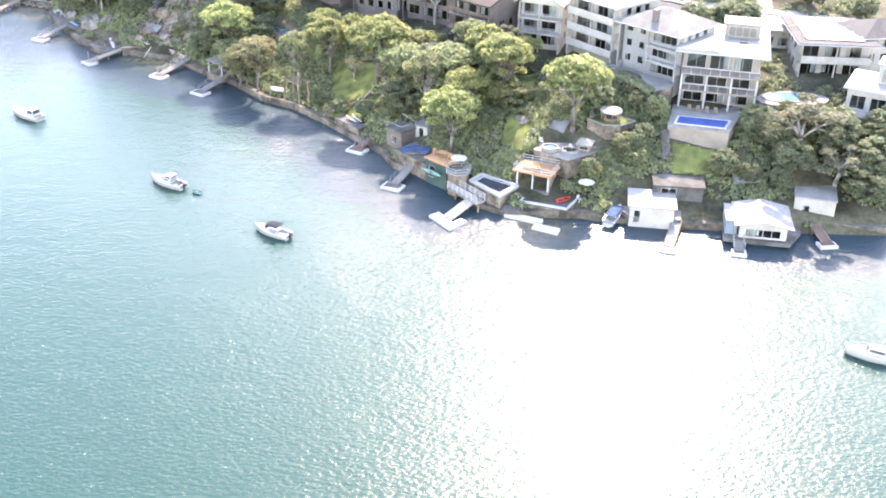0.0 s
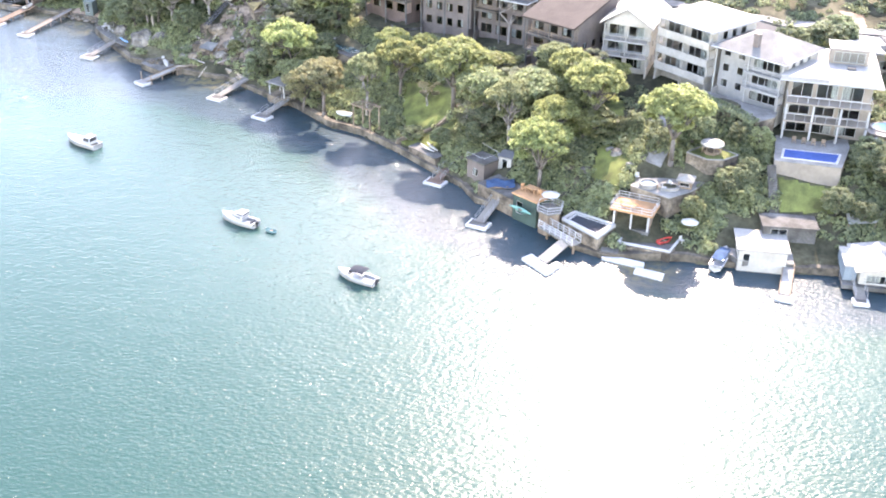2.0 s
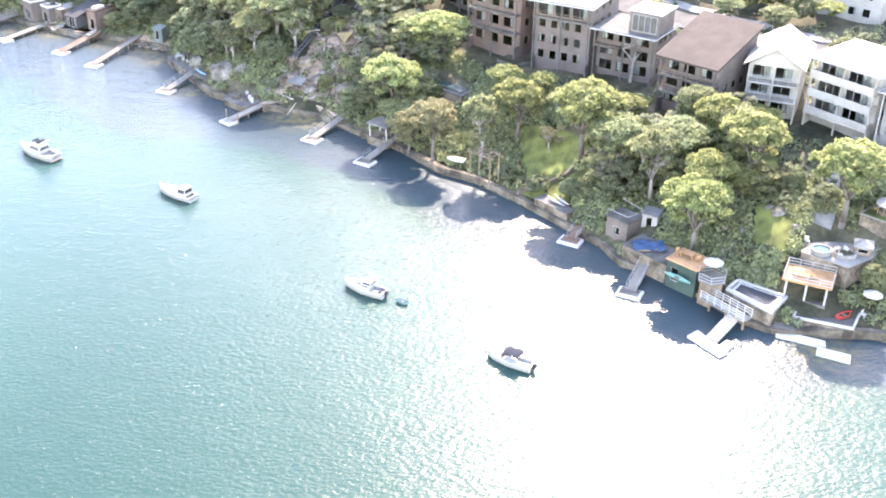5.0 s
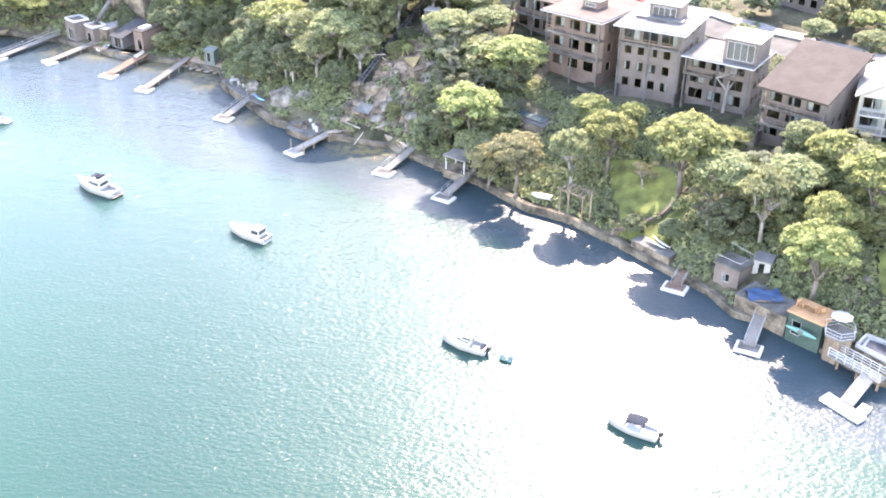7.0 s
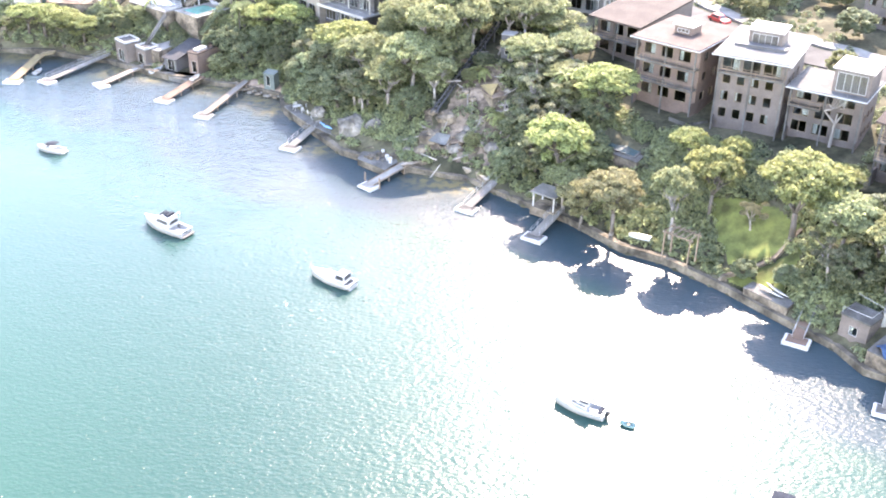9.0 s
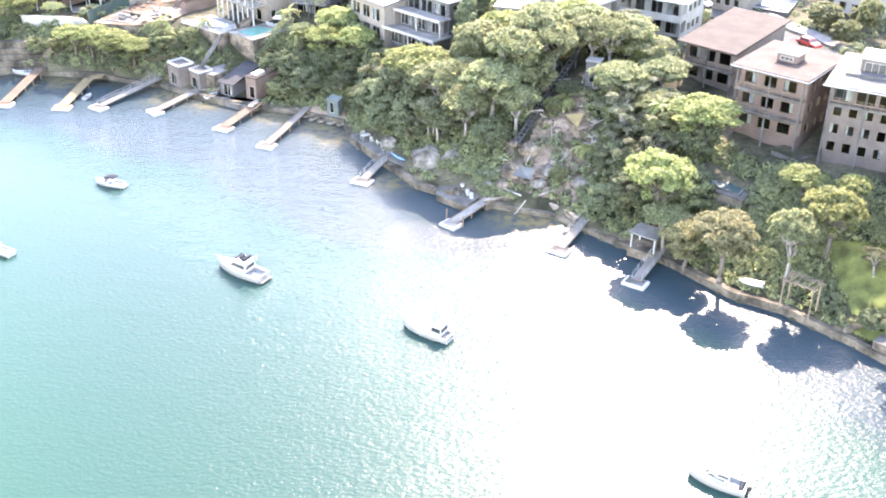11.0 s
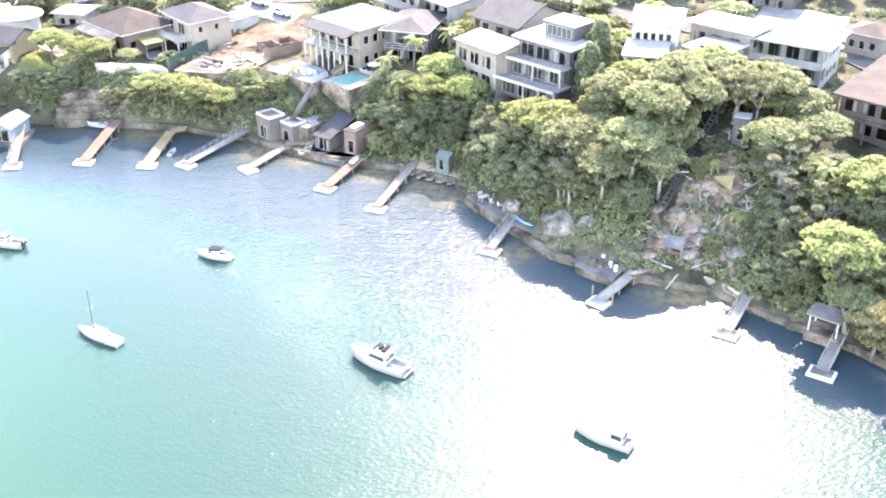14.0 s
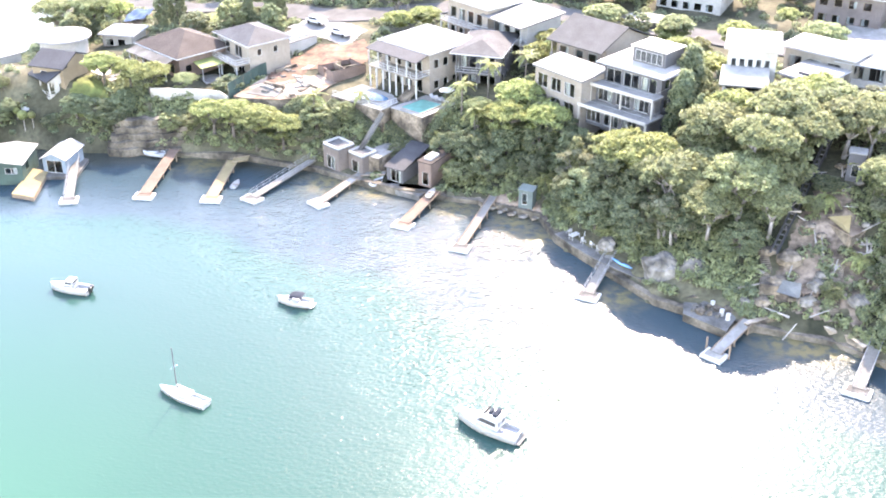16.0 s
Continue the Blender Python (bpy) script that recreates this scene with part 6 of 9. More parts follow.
# Eastern boathouses.
hut("boathouse", "white rendered boathouse with a flat white roof", (26.3, 136.0), -8, 6.2, 5.4, 0.6, 3.2, WHITE, ROOF_WHITE, over=0.35, openings=[(0.6, 0.9, 0.1, 1.9)])
terrace("pale paved boat ramp and terrace", [(24, 140.5), (26.5, 136), (33.5, 135.2), (34.5, 141), (27, 144)], 1.6, PAVING, CONCRETE)
hut("boathouse", "boathouse with a bright white low-pitched roof over the water", (40.9, 131.6), -9, 6.4, 6.2, 0.9, 2.9, WHITE, ROOF_WHITE, "gable_y", 0.8, 0.8, openings=[(0.8, 4.8, 0.2, 1.2)])
hut("boathouse", "pale blue side shed of the boathouse", (39.2, 132.6), -9, 1.6, 5.2, 0.9, 2.9, BLUE_PAINT, ROOF_WHITE, over=0.1)
terrace("white-edged boathouse deck standing over the water", [(38.8, 131.4), (47.6, 129.8), (50.2, 133.6), (49.8, 137.6), (40.2, 138.6)], 0.9, CONCRETE, CONCRETE, 0.3, "deck")
terrace("concrete walkway along the seawall", [(33.4, 137.2), (39.6, 136.2), (39.8, 139.2), (33.6, 140.4)], 1.15, CONCRETE, CONCRETE)
hut("boathouse", "white blockwork boathouse with a roof terrace", (50.2, 138.3), -15, 5.6, 6.2, 0.8, 4.0, WHITE, ROOF_WHITE, over=0.15, openings=[(1.2, 1.0, 0.1, 2.0)])
terrace("seawall terrace beside the blockwork boathouse", [(49.5, 136.6), (63, 134.8), (64, 138), (50.5, 140)], 1.2, CONCRETE, SANDSTONE)
hut("shed", "grey concrete garage with a flat roof terrace", (30.3, 140.2), -6, 7.0, 3.6, 2.2, 4.5, CONCRETE, CONCRETE, over=0.25, openings=[(1.0, 2.2, 0.1, 1.9)], category="shed")
shade_sail("pale shade sail over a garden court", [(42.4, 145.2, 5.2), (41.8, 140.8, 4.8), (45.6, 141.2, 4.9), (48, 144.6, 5.3)], SHADECLOTH)
small = boat("small motor boat under a blue cover on a slip", (24.2, 138.0), 60, 5.0, 1.9, 0.8, 0.3)
small.matrix_world = pose(24.4, 137.4, 0.55, 0, -4, 62)
canopy(small, -1.8, 1.6, 0.85, 0.95, 1.2, TARP)
stairs("long garden stairs beside the villa", (32.6, 142.8), (32.8, 149.4), 3.2, 9.4, 1.2, CONCRETE)
stairs("pale garden steps in the eastern garden", (46.6, 146.5), (46.4, 154.0), 6.0, 9.5, 1.0, PAVING)
for k in range(4):
    sun_lounger((49.0 + 0.9 * k, 155.8 + 0.3 * k, gz(49, 156) + 0.05), 20)
# Villa pool.
terrace("sand-coloured pool terrace on a high retaining wall", [(33.2, 149.8), (41.9, 147.6), (45.1, 154.4), (46.0, 158.6), (36.2, 160.6)], 10.0, PAVING, BEIGE)
swimming_pool("long blue swimming pool at the terrace edge", [(34.6, 150.6), (41.4, 148.9), (42.8, 151.8), (35.6, 153.4)], 10.02, POOL_DEEP, PAINT)
for k in range(4):
    garden_chair((37.5 + 1.3 * k, 156.0 - 0.35 * k, 10.0), -14, TIMBER)
terrace("pale pool terrace of the solar-roofed house", oval(54.4, 159.6, 5.8, 3.4, 8), 11.0, PAVING, SANDSTONE)
swimming_pool("kidney-shaped turquoise pool beside a terrace", oval(53.3, 160.2, 3.4, 2.3, 4, 24, 0.3), 11.02)
terrace("white paved forecourt below the grey house", [(26.1, 163.6), (31.8, 156.6), (35.0, 158.6), (35.7, 160.6), (27.6, 168.3), (25.4, 170.4), (23.8, 167.6)], 12.9, PAVING, SANDSTONE)
single("garden_bed", Shape().slab(oval(29.2, 163.6, 2.2, 0.9, -46), 12.9, 13.2, 0.1), SOIL, "dark planting bed in the pale forecourt", "garden bed", "structure")
# The paved garden with a round spa.
terrace("curving white-paved garden terrace", [(13.2, 147.7), (17.9, 143.9), (21.4, 146.2), (23.8, 149.0), (20.2, 151.4), (19.6, 154.6), (15.6, 153.6)], 6.6, PAVING, SANDSTONE)
single("garden_path", strip(fine_line([(16.4, 152.6), (17.4, 154.6), (18.6, 157), (19.4, 160.5), (20.4, 164)], 0.8), 1.7, gz, 0.15, 0.4), PAVING, "pale path climbing through the garden", "path", "structure")
spa = thing("spa_bath", "round white garden spa on the paved terrace", "spa", (15.6, 147.6, 6.6))
part("tub", Shape().loft([[(r * math.cos(2 * math.pi * k / 20), r * math.sin(2 * math.pi * k / 20), z) for k in range(20)] for r, z in ((1.25, 0), (1.35, 0.55), (1.05, 0.55), (1.0, 0.3))], caps=False), PAVING, spa)
part("water_surface", Shape().slab(oval(0, 0, 1.02, 1.02), 0.3, 0.36), pool_surface(CYAN_PAINT), spa)
hut("garden_hut", "small grey garden pavilion with a pyramid roof", (19.6, 147.2), -20, 1.9, 1.9, 6.6, 7.7, TIMBER, PAVING, "hip", 0.8, 0.25, category="garden hut", openings=[(0.3, 1.3, 0.3, 0.6)])
for x, y, t in ((14.4, 149.8, 10), (17.6, 146.4, 70), (18.8, 147.8, 130)):
    garden_chair((x, y, 6.6), t)
bed = thing("planter", "round white-rimmed planting bed on the paved terrace", "planter", (18.4, 147.0, 6.6))
part("rim", Shape().loft([[(r * math.cos(2 * math.pi * k / 20), 0.8 * r * math.sin(2 * math.pi * k / 20), z) for k in range(20)] for r, z in ((1.5, 0), (1.5, 0.4), (1.15, 0.4), (1.15, 0.1))], caps=False), PAVING, bed)
part("soil", Shape().slab(oval(0, 0, 1.16, 0.93), 0.1, 0.25), SOIL, bed)
for x, y, w, t in ((12.0, 156.0, 1.5, 20), (11.2, 157.0, 1.2, 25), (13.6, 152.0, 1.2, -30), (1.2, 159.0, 1.8, 30), (2.8, 160.0, 1.6, 25), (12.6, 149.6, 1.4, -50)):
    single("edging_stone", Shape().slab([(-w / 2, -0.25), (w / 2, -0.25), (w / 2 - 0.1, 0.25), (-w / 2 + 0.08, 0.25)], -0.5, 0.4, 0.06), PAVING, "pale edging stone beside the garden lawn", "stone", group="garden edging stones", at=(x, y, gz(x, y)), turn=t)
stairs("rocky sandstone steps climbing through the garden", (5.6, 150.6), (7.0, 157.8), 3.4, 6.4, 1.7, SANDSTONE)
for k in range(9):
    u = k / 8
    boulder("rough rock beside the garden steps", (4.4 + 1.2 * u + 2.4 * (k % 2), 151.0 + 6.6 * u, gz(5.5, 151 + 6.6 * u)), (0.6, 0.5, 0.5), 60.0 + k, SANDSTONE)
# The lookout.
gaz = thing("lookout", "eight-sided lawn platform with a round white-roofed gazebo", "gazebo", (25.0, 152.2, 0))
keep_clear(oval(25, 152.2, 3.8, 3.2))
part("platform_wall", Shape().slab([(3.7, -0.2), (1.2, 2.3), (-1.4, 2.3), (-3.5, 0.4), (-1.0, -2.0), (1.2, -2.1)], 5.5, 9.55), SANDSTONE, gaz)
part("lawn", Shape().slab([(3.5, -0.2), (1.1, 2.1), (-1.3, 2.1), (-3.3, 0.4), (-0.9, -1.8), (1.1, -1.9)], 9.55, 9.68), GRASS, gaz)
part("rim", Shape().rail([(x, y, 9.66) for x, y in [(3.7, -0.2), (1.2, 2.3), (-1.4, 2.3), (-3.5, 0.4), (-1.0, -2.0), (1.2, -2.1), (3.7, -0.2)]], 0.12, 4), PAVING, gaz)
part("roof", Shape().loft([[(r * math.cos(2 * math.pi * k / 20), 0.4 + r * math.sin(2 * math.pi * k / 20), z) for k in range(20)] for r, z in ((1.5, 11.0), (1.7, 11.05), (1.62, 11.25), (0.5, 11.42))]), ROOF_WHITE, gaz)
for k in range(8):
    x, y = 1.35 * math.cos(k * math.pi / 4), 0.4 + 1.35 * math.sin(k * math.pi / 4)
    part("post", Shape().tube((x, y, 9.6), (x, y, 11.05), 0.07, 0.07, 6), TIMBER, gaz)
part("bench", Shape().slab(oval(0, 0.4, 1.1, 1.1), 9.6, 10.1), TIMBER, gaz)

# Plunge pool, pavilion and decks at the bend.
terrace("white-edged seawall terrace with a plunge pool", [(3.6, 144.6), (8.0, 139.2), (10.9, 143.0), (5.6, 147.0)], 2.5, PAVING, SANDSTONE, -1, rim=0.4)
swimming_pool("dark plunge pool with a white rim", [(4.7, 144.5), (8.0, 140.7), (9.9, 143.0), (5.8, 146.0)], 2.5, BLACK, PAINT, 0.3)
ru = thing("pavilion", "two-storey boathouse pavilion with an orange timber roof deck", "pavilion", (10.4, 143.6, 0), -24, "sheds and boathouses")
keep_clear(turned((10.4, 143.6), -24, [(-1, -1), (6, -1), (6, 5), (-1, 5)]))
part("floor", Shape().box(0, 5.2, 0, 3.4, -1, 2.4), CONCRETE, ru)
for x in (0.2, 2.6, 5.0):
    for y in (0.2, 3.2):
        part("post", Shape().box(x - 0.12, x + 0.12, y - 0.12, y + 0.12, 2.4, 4.9), PAINT, ru)
part("glass_wall", Shape().wall((0.3, 3.2), (5, 3.2), 2.4, 4.9, [(0.6, 2.0, 3.0, 4.6), (2.6, 4.2, 3.0, 4.6)], 0.12), GREY, ru)
for x in (0.12, 4.96):
    part("side_wall", Shape().box(x, x + 0.12, 0.34, 3.06, 2.4, 4.88), TIMBER, ru)
part("counter", Shape().box(0.6, 3.4, 2.3, 2.9, 2.4, 3.3), BLUE_PAINT, ru)
part("roof_deck", Shape().box(-0.4, 5.6, -0.4, 3.8, 4.9, 5.15), ORANGE, ru, "orange timber deck")
railing(ru, [(-0.3, -0.3), (5.5, -0.3), (5.5, 3.7), (-0.3, 3.7), (-0.3, -0.3)], 5.15, "bars", 0.9)
garden_table((12.6, 144.2, 5.15), -24, "long orange timber table on the roof deck", ORANGE, 2.4, 1.0)
terrace("weathered timber sea deck with steps", [(10.8, 140.0), (17.6, 137.6), (19.6, 141.2), (13.0, 144.0)], 1.5, DARK_DECK, SANDSTONE, -1, rim=0.3)
dinghy("red plastic dinghy on the sea deck", (17.4, 140.6), 30, 2.3, CAR_RED, 1.52)
dinghy("pale blue dinghy on the sea deck", (15.4, 142.2), 200, 2.4, BLUE_PAINT, 1.52)
umbrella("white beach parasol by the boat ramp", (20.6, 141.4, 2.2), 1.2)
garden_chair((19.6, 140.4, 1.6), 40)
hut("boathouse", "green boathouse with an orange timber roof deck", (-3.0, 149.6), -44, 4.4, 3.6, 0.9, 4.0, GREEN_PAINT, ORANGE, over=0.2, openings=[(0.6, 1.2, 0.3, 1.9)])
garden_table((-0.4, 149.8, 4.2), -44, "orange timber table on the boathouse roof", ORANGE, 1.8, 1.1)
garden_chair((-1.6, 150.4, 4.2), 20, ORANGE)
garden_chair((0.6, 148.8, 4.2), 190, ORANGE)
kayak("green kayak hung on the boathouse wall", (-1.9, 147.3, 2.6), -44, 70, GREEN_GEL)
cub = thing("sun_deck", "six-sided timber sun deck on posts with a white rail", "sun deck", (2.0, 145.9, 0), 15, "sheds and boathouses")
hexa = [(1.9 * math.cos(math.pi / 3 * k), 1.9 * math.sin(math.pi / 3 * k)) for k in range(6)]
part("base", Shape().slab([(x * 0.85, y * 0.85) for x, y in hexa], -1, 3.3), TIMBER, cub)
part("deck", Shape().slab(hexa, 3.3, 3.5), PLANK, cub)
railing(cub, hexa + hexa[:1], 3.5, "bars", 0.95)
keep_clear(oval(2, 145.9, 2.4, 2.4))
umbrella("white parasol on the six-sided deck", (2.0, 146.2, 3.5), 1.3)
terrace("stone boat terrace under a blue tarpaulin", [(-8.0, 155.4), (-3.0, 150.0), (0.4, 153.2), (-4.8, 158.6)], 2.8, CONCRETE, SANDSTONE, -1)
tarp = sheet(np.linspace(-6.8, -2.6, 12), np.linspace(153.2, 156.2, 10), lambda X, Y: 3.35 + 0.22 * np.sin(X * 2.1) * np.cos(Y * 2.7) - 0.1 * (Y - 154.6) ** 2)
single("tarpaulin", tarp, TARP, "crumpled blue tarpaulin stretched over stored gear", "tarpaulin")
single("stored_gear", Shape().slab([(-6.4, 153.6), (-3.0, 153.6), (-3.0, 155.8), (-6.4, 155.8)], 2.8, 3.1), TIMBER, "low stack of timber under the tarpaulin", "gear")
hut("lookout_tower", "square brown brick tower with a railed flat roof", (-9.6, 160.8), -46, 3.6, 3.2, 0.8, 4.3, BRICK, CONCRETE, over=0.2, category="tower", openings=[(1.2, 1.1, 1.2, 1.2)])
tw = thing("roof_rail", "thin white pole rail on the brick tower", "railing", (-9.6, 160.8, 4.5), -46)
part("bar", Shape().rail([(0, 0, 0.0), (0, 0, 0.9), (3.6, 0, 0.9), (3.6, 3.2, 0.9), (0, 3.2, 1.4)], 0.04), PAINT, tw)
hut("shed", "small white-doored garden shed", (-4.9, 160.2), -30, 2.2, 1.8, 3.0, 5.0, GREY, ROOF_SILVER, "skillion", 0.3, 0.15, category="shed", openings=[(0.6, 0.9, 0.05, 1.7)])
terrace("sandstone ledge with a kayak rack", [(-19.0, 170.2), (-14.6, 165.4), (-13.2, 167.0), (-17.4, 171.8)], 2.0, CONCRETE, SANDSTONE, -1)
kayak("white kayak leaning on the bank", (-16.0, 168.6, 2.2), 125, 25, GEL)
kayak("cream kayak leaning on the bank", (-15.2, 168.8, 2.3), 118, 25, SHADECLOTH)
d = dinghy("upturned white dinghy on the seawall", (-30.6, 183.2), 155, 3.2, GEL, 2.2)
d.matrix_world = pose(-30.6, 183.2, 2.35, 180, 0, 155)
pergola("weathered timber pergola above the seawall", (-28.6, 177.2), -40, 4.0, 2.4, 3.6, 2.4)
sh = thing("boat_shelter", "open timber shelter with a pale roof on the bank", "shelter", (-45.2, 193.0, 0), -35, "sheds and boathouses")
keep_clear(turned((-45.2, 193.0), -35, [(-1, -1), (5, -1), (5, 4), (-1, 4)]))
for x in (0.15, 3.6):
    for y in (0.15, 2.8):
        part("post", Shape().box(x - 0.09, x + 0.09, y - 0.09, y + 0.09, 0.5, 3.8), PAINT, sh)
part("roof", Shape().slab([(-0.3, -0.3), (4.0, -0.3), (4.0, 3.2), (-0.3, 3.2)], 3.8, 3.98, 0.05), PAVING, sh)
part("floor", Shape().slab([(-0.2, -0.2), (3.9, -0.2), (3.9, 3.1), (-0.2, 3.1)], 0.2, 1.5), SANDSTONE, sh)
swimming_pool("shaded garden pool below the brick flats", [(-34.6, 201.4), (-30.2, 197.4), (-28.6, 200.0), (-33.2, 204.6)], gz(-31.6, 200.6) + 0.3, POOL_SHADE, CONCRETE)
terrace("paved surround of the shaded pool", [(-36.2, 201.6), (-30.0, 195.6), (-27.0, 200.2), (-33.4, 206.4)], gz(-31.6, 200.6) + 0.25, CONCRETE, SANDSTONE)
for k in range(3):
    garden_chair((-35.0 + 0.9 * k, 203.4 + 0.7 * k, gz(-31.6, 200.6) + 0.25), 30)
terrace("small court of the tiled house", [(1.4, 181.5), (5.6, 177.8), (8.2, 180.4), (4.0, 184.2)], gz(4, 181) + 0.5, CONCRETE, BRICK)
swimming_pool("small blue pool below the tiled house", [(3.0, 181.6), (5.4, 179.6), (6.6, 180.8), (4.2, 182.8)], gz(4, 181) + 0.52)
terrace("walled bed below the brick flats", [(-24.0, 206.0), (-21.6, 203.4), (-18.2, 204.8), (-20.6, 208.6)], gz(-21, 205.6) + 0.5, SOIL, CONCRETE)

cove = [(-65.2, 206.3), (-63.2, 207.6), (-60.5, 208.0), (-56.4, 206.9), (-53.4, 204.4), (-51.6, 201.6)]
single("cove_wall", strip(fine_line(cove, 0.7), 0.4, lambda x, y: 1.35 + 0.12 * math.sin(x * 2.7), 0, 1.9), SANDSTONE, "curved rough stone wall round the little cove", "wall", "structure")
# Pale cap on the cove wall; sunlight on its top is in the colour.
single("wall_cap", strip(fine_line(cove, 0.7), 0.32, lambda x, y: 1.52 + 0.12 * math.sin(x * 2.7), 0, 0.14), SAND, "worn capping in a sunlit pale tone along the curved cove wall", "wall cap", "structure")
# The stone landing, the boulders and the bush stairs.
# Landing and walk walls use the stone with shade coloured in.
terrace("broad stone landing at the foot of the jetty", [(-72.6, 209.0), (-67.9, 204.9), (-66.0, 208.2), (-67.6, 212.6), (-71.8, 213.4)], 1.2, CONCRETE, SHADED_STONE, -1)
single("sunken_wall", strip(fine_line([(-71.6, 212.6), (-67.8, 212.0), (-66.6, 209.0)], 0.8), 0.3, lambda x, y: 1.75 + 0.15 * math.sin(x * 3.1), 0.0, 0.7), SANDSTONE, "broken sandstone wall on the landing", "wall", "structure")
terrace("seawall walk with garden furniture", [(-87.8, 230.2), (-85.8, 226.9), (-82.9, 223.0), (-78.8, 218.8), (-75.3, 216.0), (-71.8, 213.2), (-70.8, 214.6), (-74.8, 217.8), (-78.0, 221.0), (-81.2, 226.2), (-84.6, 232.6)], 1.4, CONCRETE, SHADED_STONE, -1)
boulder("great split sandstone boulder above the seawall", (-74.2, 218.0, 2.6), (2.6, 2.2, 3.2), 3.1)
boulder("great leaning sandstone boulder above the seawall", (-70.0, 217.0, 2.7), (2.8, 2.0, 3.0), 8.4, turn=20)
boulder("rounded boulder beside the landing", (-64.6, 210.4, 2.2), (0.9, 0.8, 1.0), 1.7)
boulder("mossy boulder by the terrace", (-80.8, 225.4, 2.4), (1.4, 1.2, 1.4), 5.2)
for k, (x, y, s) in enumerate([(-57.0, 209.4, 1.3), (-60.4, 212.0, 1.6), (-55.2, 211.0, 1.5), (-62.4, 210.0, 1.2), (-50.8, 208.0, 1.4), (-58.2, 214.6, 1.8), (7.6, 154.4, 0.9), (9.4, 150.6, 0.8), (12.2, 155.6, 1.0), (-3.0, 162.4, 0.9)]):
    boulder("weathered sandstone rock on the slope", (x, y, gz(x, y) + 0.1), (s, s * 0.8, s * 0.9), 11.0 + k, SANDSTONE if k % 2 else ROCK)
shade_sail("faded shade sail over the stone terrace", [(-61.2, 209.0, 4.6), (-58.4, 208.2, 4.2), (-57.6, 210.6, 5.0), (-59.8, 211.4, 5.0)], GREYCLOTH)
kayak("blue kayak on the seawall walk", (-79.2, 221.2, 1.4), 130, 0, GEL_BLUE)
kayak("pale blue kayak on the seawall walk", (-72.9, 215.0, 1.4), 135, 0, BLUE_PAINT)
garden_table((-85.2, 228.8, 1.4), 40, "white garden table on the seawall walk")
for x, y, t in ((-84.0, 227.4, 30), (-85.8, 230.4, 210), (-82.8, 226.4, 120), (-82.0, 225.0, 20), (-83.4, 229.2, 70)):
    garden_chair((x, y, 1.4), t)
stairs("rough sandstone steps through the bush", (-54.6, 206.4), (-52.4, 213.6), 2.0, 7.2, 1.6, SANDSTONE)
track = thing("inclined_lift", "dark inclined lift track climbing the bush slope", "inclined lift", (0, 0, 0))
a, b = Vector((-60.6, 214.6, 7.2)), Vector((-49.9, 231.5, 17.2))
keep_clear([(-61.9, 215.0), (-59.6, 213.4), (-48.7, 230.8), (-51.0, 232.2)])
flat = Vector((b.x - a.x, b.y - a.y, 0)).normalized()
side = Vector((-flat.y, flat.x, 0)) * 0.42
for sgn in (-1, 1):
    part("rail", Shape().tube(a + side * sgn, b + side * sgn, 0.16, 0.16, 4), BLACK, track)
for k in range(24):
    p = a.lerp(b, (k + 0.5) / 24)
    part("sleeper", Shape().tube(p - side * 1.25, p + side * 1.25, 0.1, 0.1, 4), DARK, track)
for k in range(7):
    p = a.lerp(b, (k + 0.5) / 7)
    part("support", Shape().tube((p.x, p.y, gz(p.x, p.y) - 0.5), p, 0.13, 0.13, 6), DARK, track)
hut("lift_cabin", "white lift cabin at the head of the track", (-49.6, 224.4), -20, 2.2, 2.0, gz(-48.5, 225.4), 17.3, DARK, ROOF_WHITE, over=0.1, category="cabin", openings=[(0.6, 1.0, 0.2, 1.8)])
shade_sail("ochre shade sail in the bush", [(-53.0, 218.6, 10.6), (-51.2, 214.8, 10.0), (-50.0, 218.4, 11.0)], OCHRE)
draped("bare_earth", [(-61.4, 209.6), (-56.6, 206.8), (-51.0, 204.6), (-48.4, 208.8), (-48.6, 215.0), (-49.4, 222.0), (-52.6, 225.0), (-57.4, 217.8), (-60.0, 213.6)], LITTER, "open slope of dry litter and sandy soil beside the lift", 0.1, category="earth")
terrace("levelled court in the bush", [(-54, 220), (-51, 214.4), (-48.6, 216.2), (-51, 221.6)], gz(-51.5, 217.5) + 0.2, EARTH, SANDSTONE)

rubble = random.Random(23)
for k in range(18):
    u, v = rubble.uniform(0.1, 0.9), rubble.uniform(0.15, 0.85)
    x, y = -71.9 + 3.6 * u + 1.2 * v, 209.4 - 2.6 * u + 3.2 * v
    w, d, h = rubble.uniform(0.4, 1.3), rubble.uniform(0.3, 0.8), rubble.uniform(0.2, 0.6)
    single("stone_block", Shape().slab([(-w / 2, -d / 2), (w / 2, -d / 2), (w / 2 * 0.9, d / 2), (-w / 2, d / 2 * 0.9)], 0, h, 0.05), (SANDSTONE, CONCRETE, ROCK)[k % 3], "loose cut stone block lying on the landing", "stone block", group="loose stones", at=(x, y, 1.2), turn=rubble.uniform(0, 90))
for x, y in ((-67.2, 207.6), (-67.8, 208.6), (-68.6, 210.6)):
    single("drum", Shape().tube((0, 0, 0), (0, 0, 0.9), 0.3, 0.3, 12), PAINT, "white plastic drum on the landing", "drum", group="drums", at=(x, y, 1.2))
stairs("second flight of rough steps in the bush", (-60.6, 210.4), (-61.6, 216.4), 2.6, 6.8, 1.2, SANDSTONE)
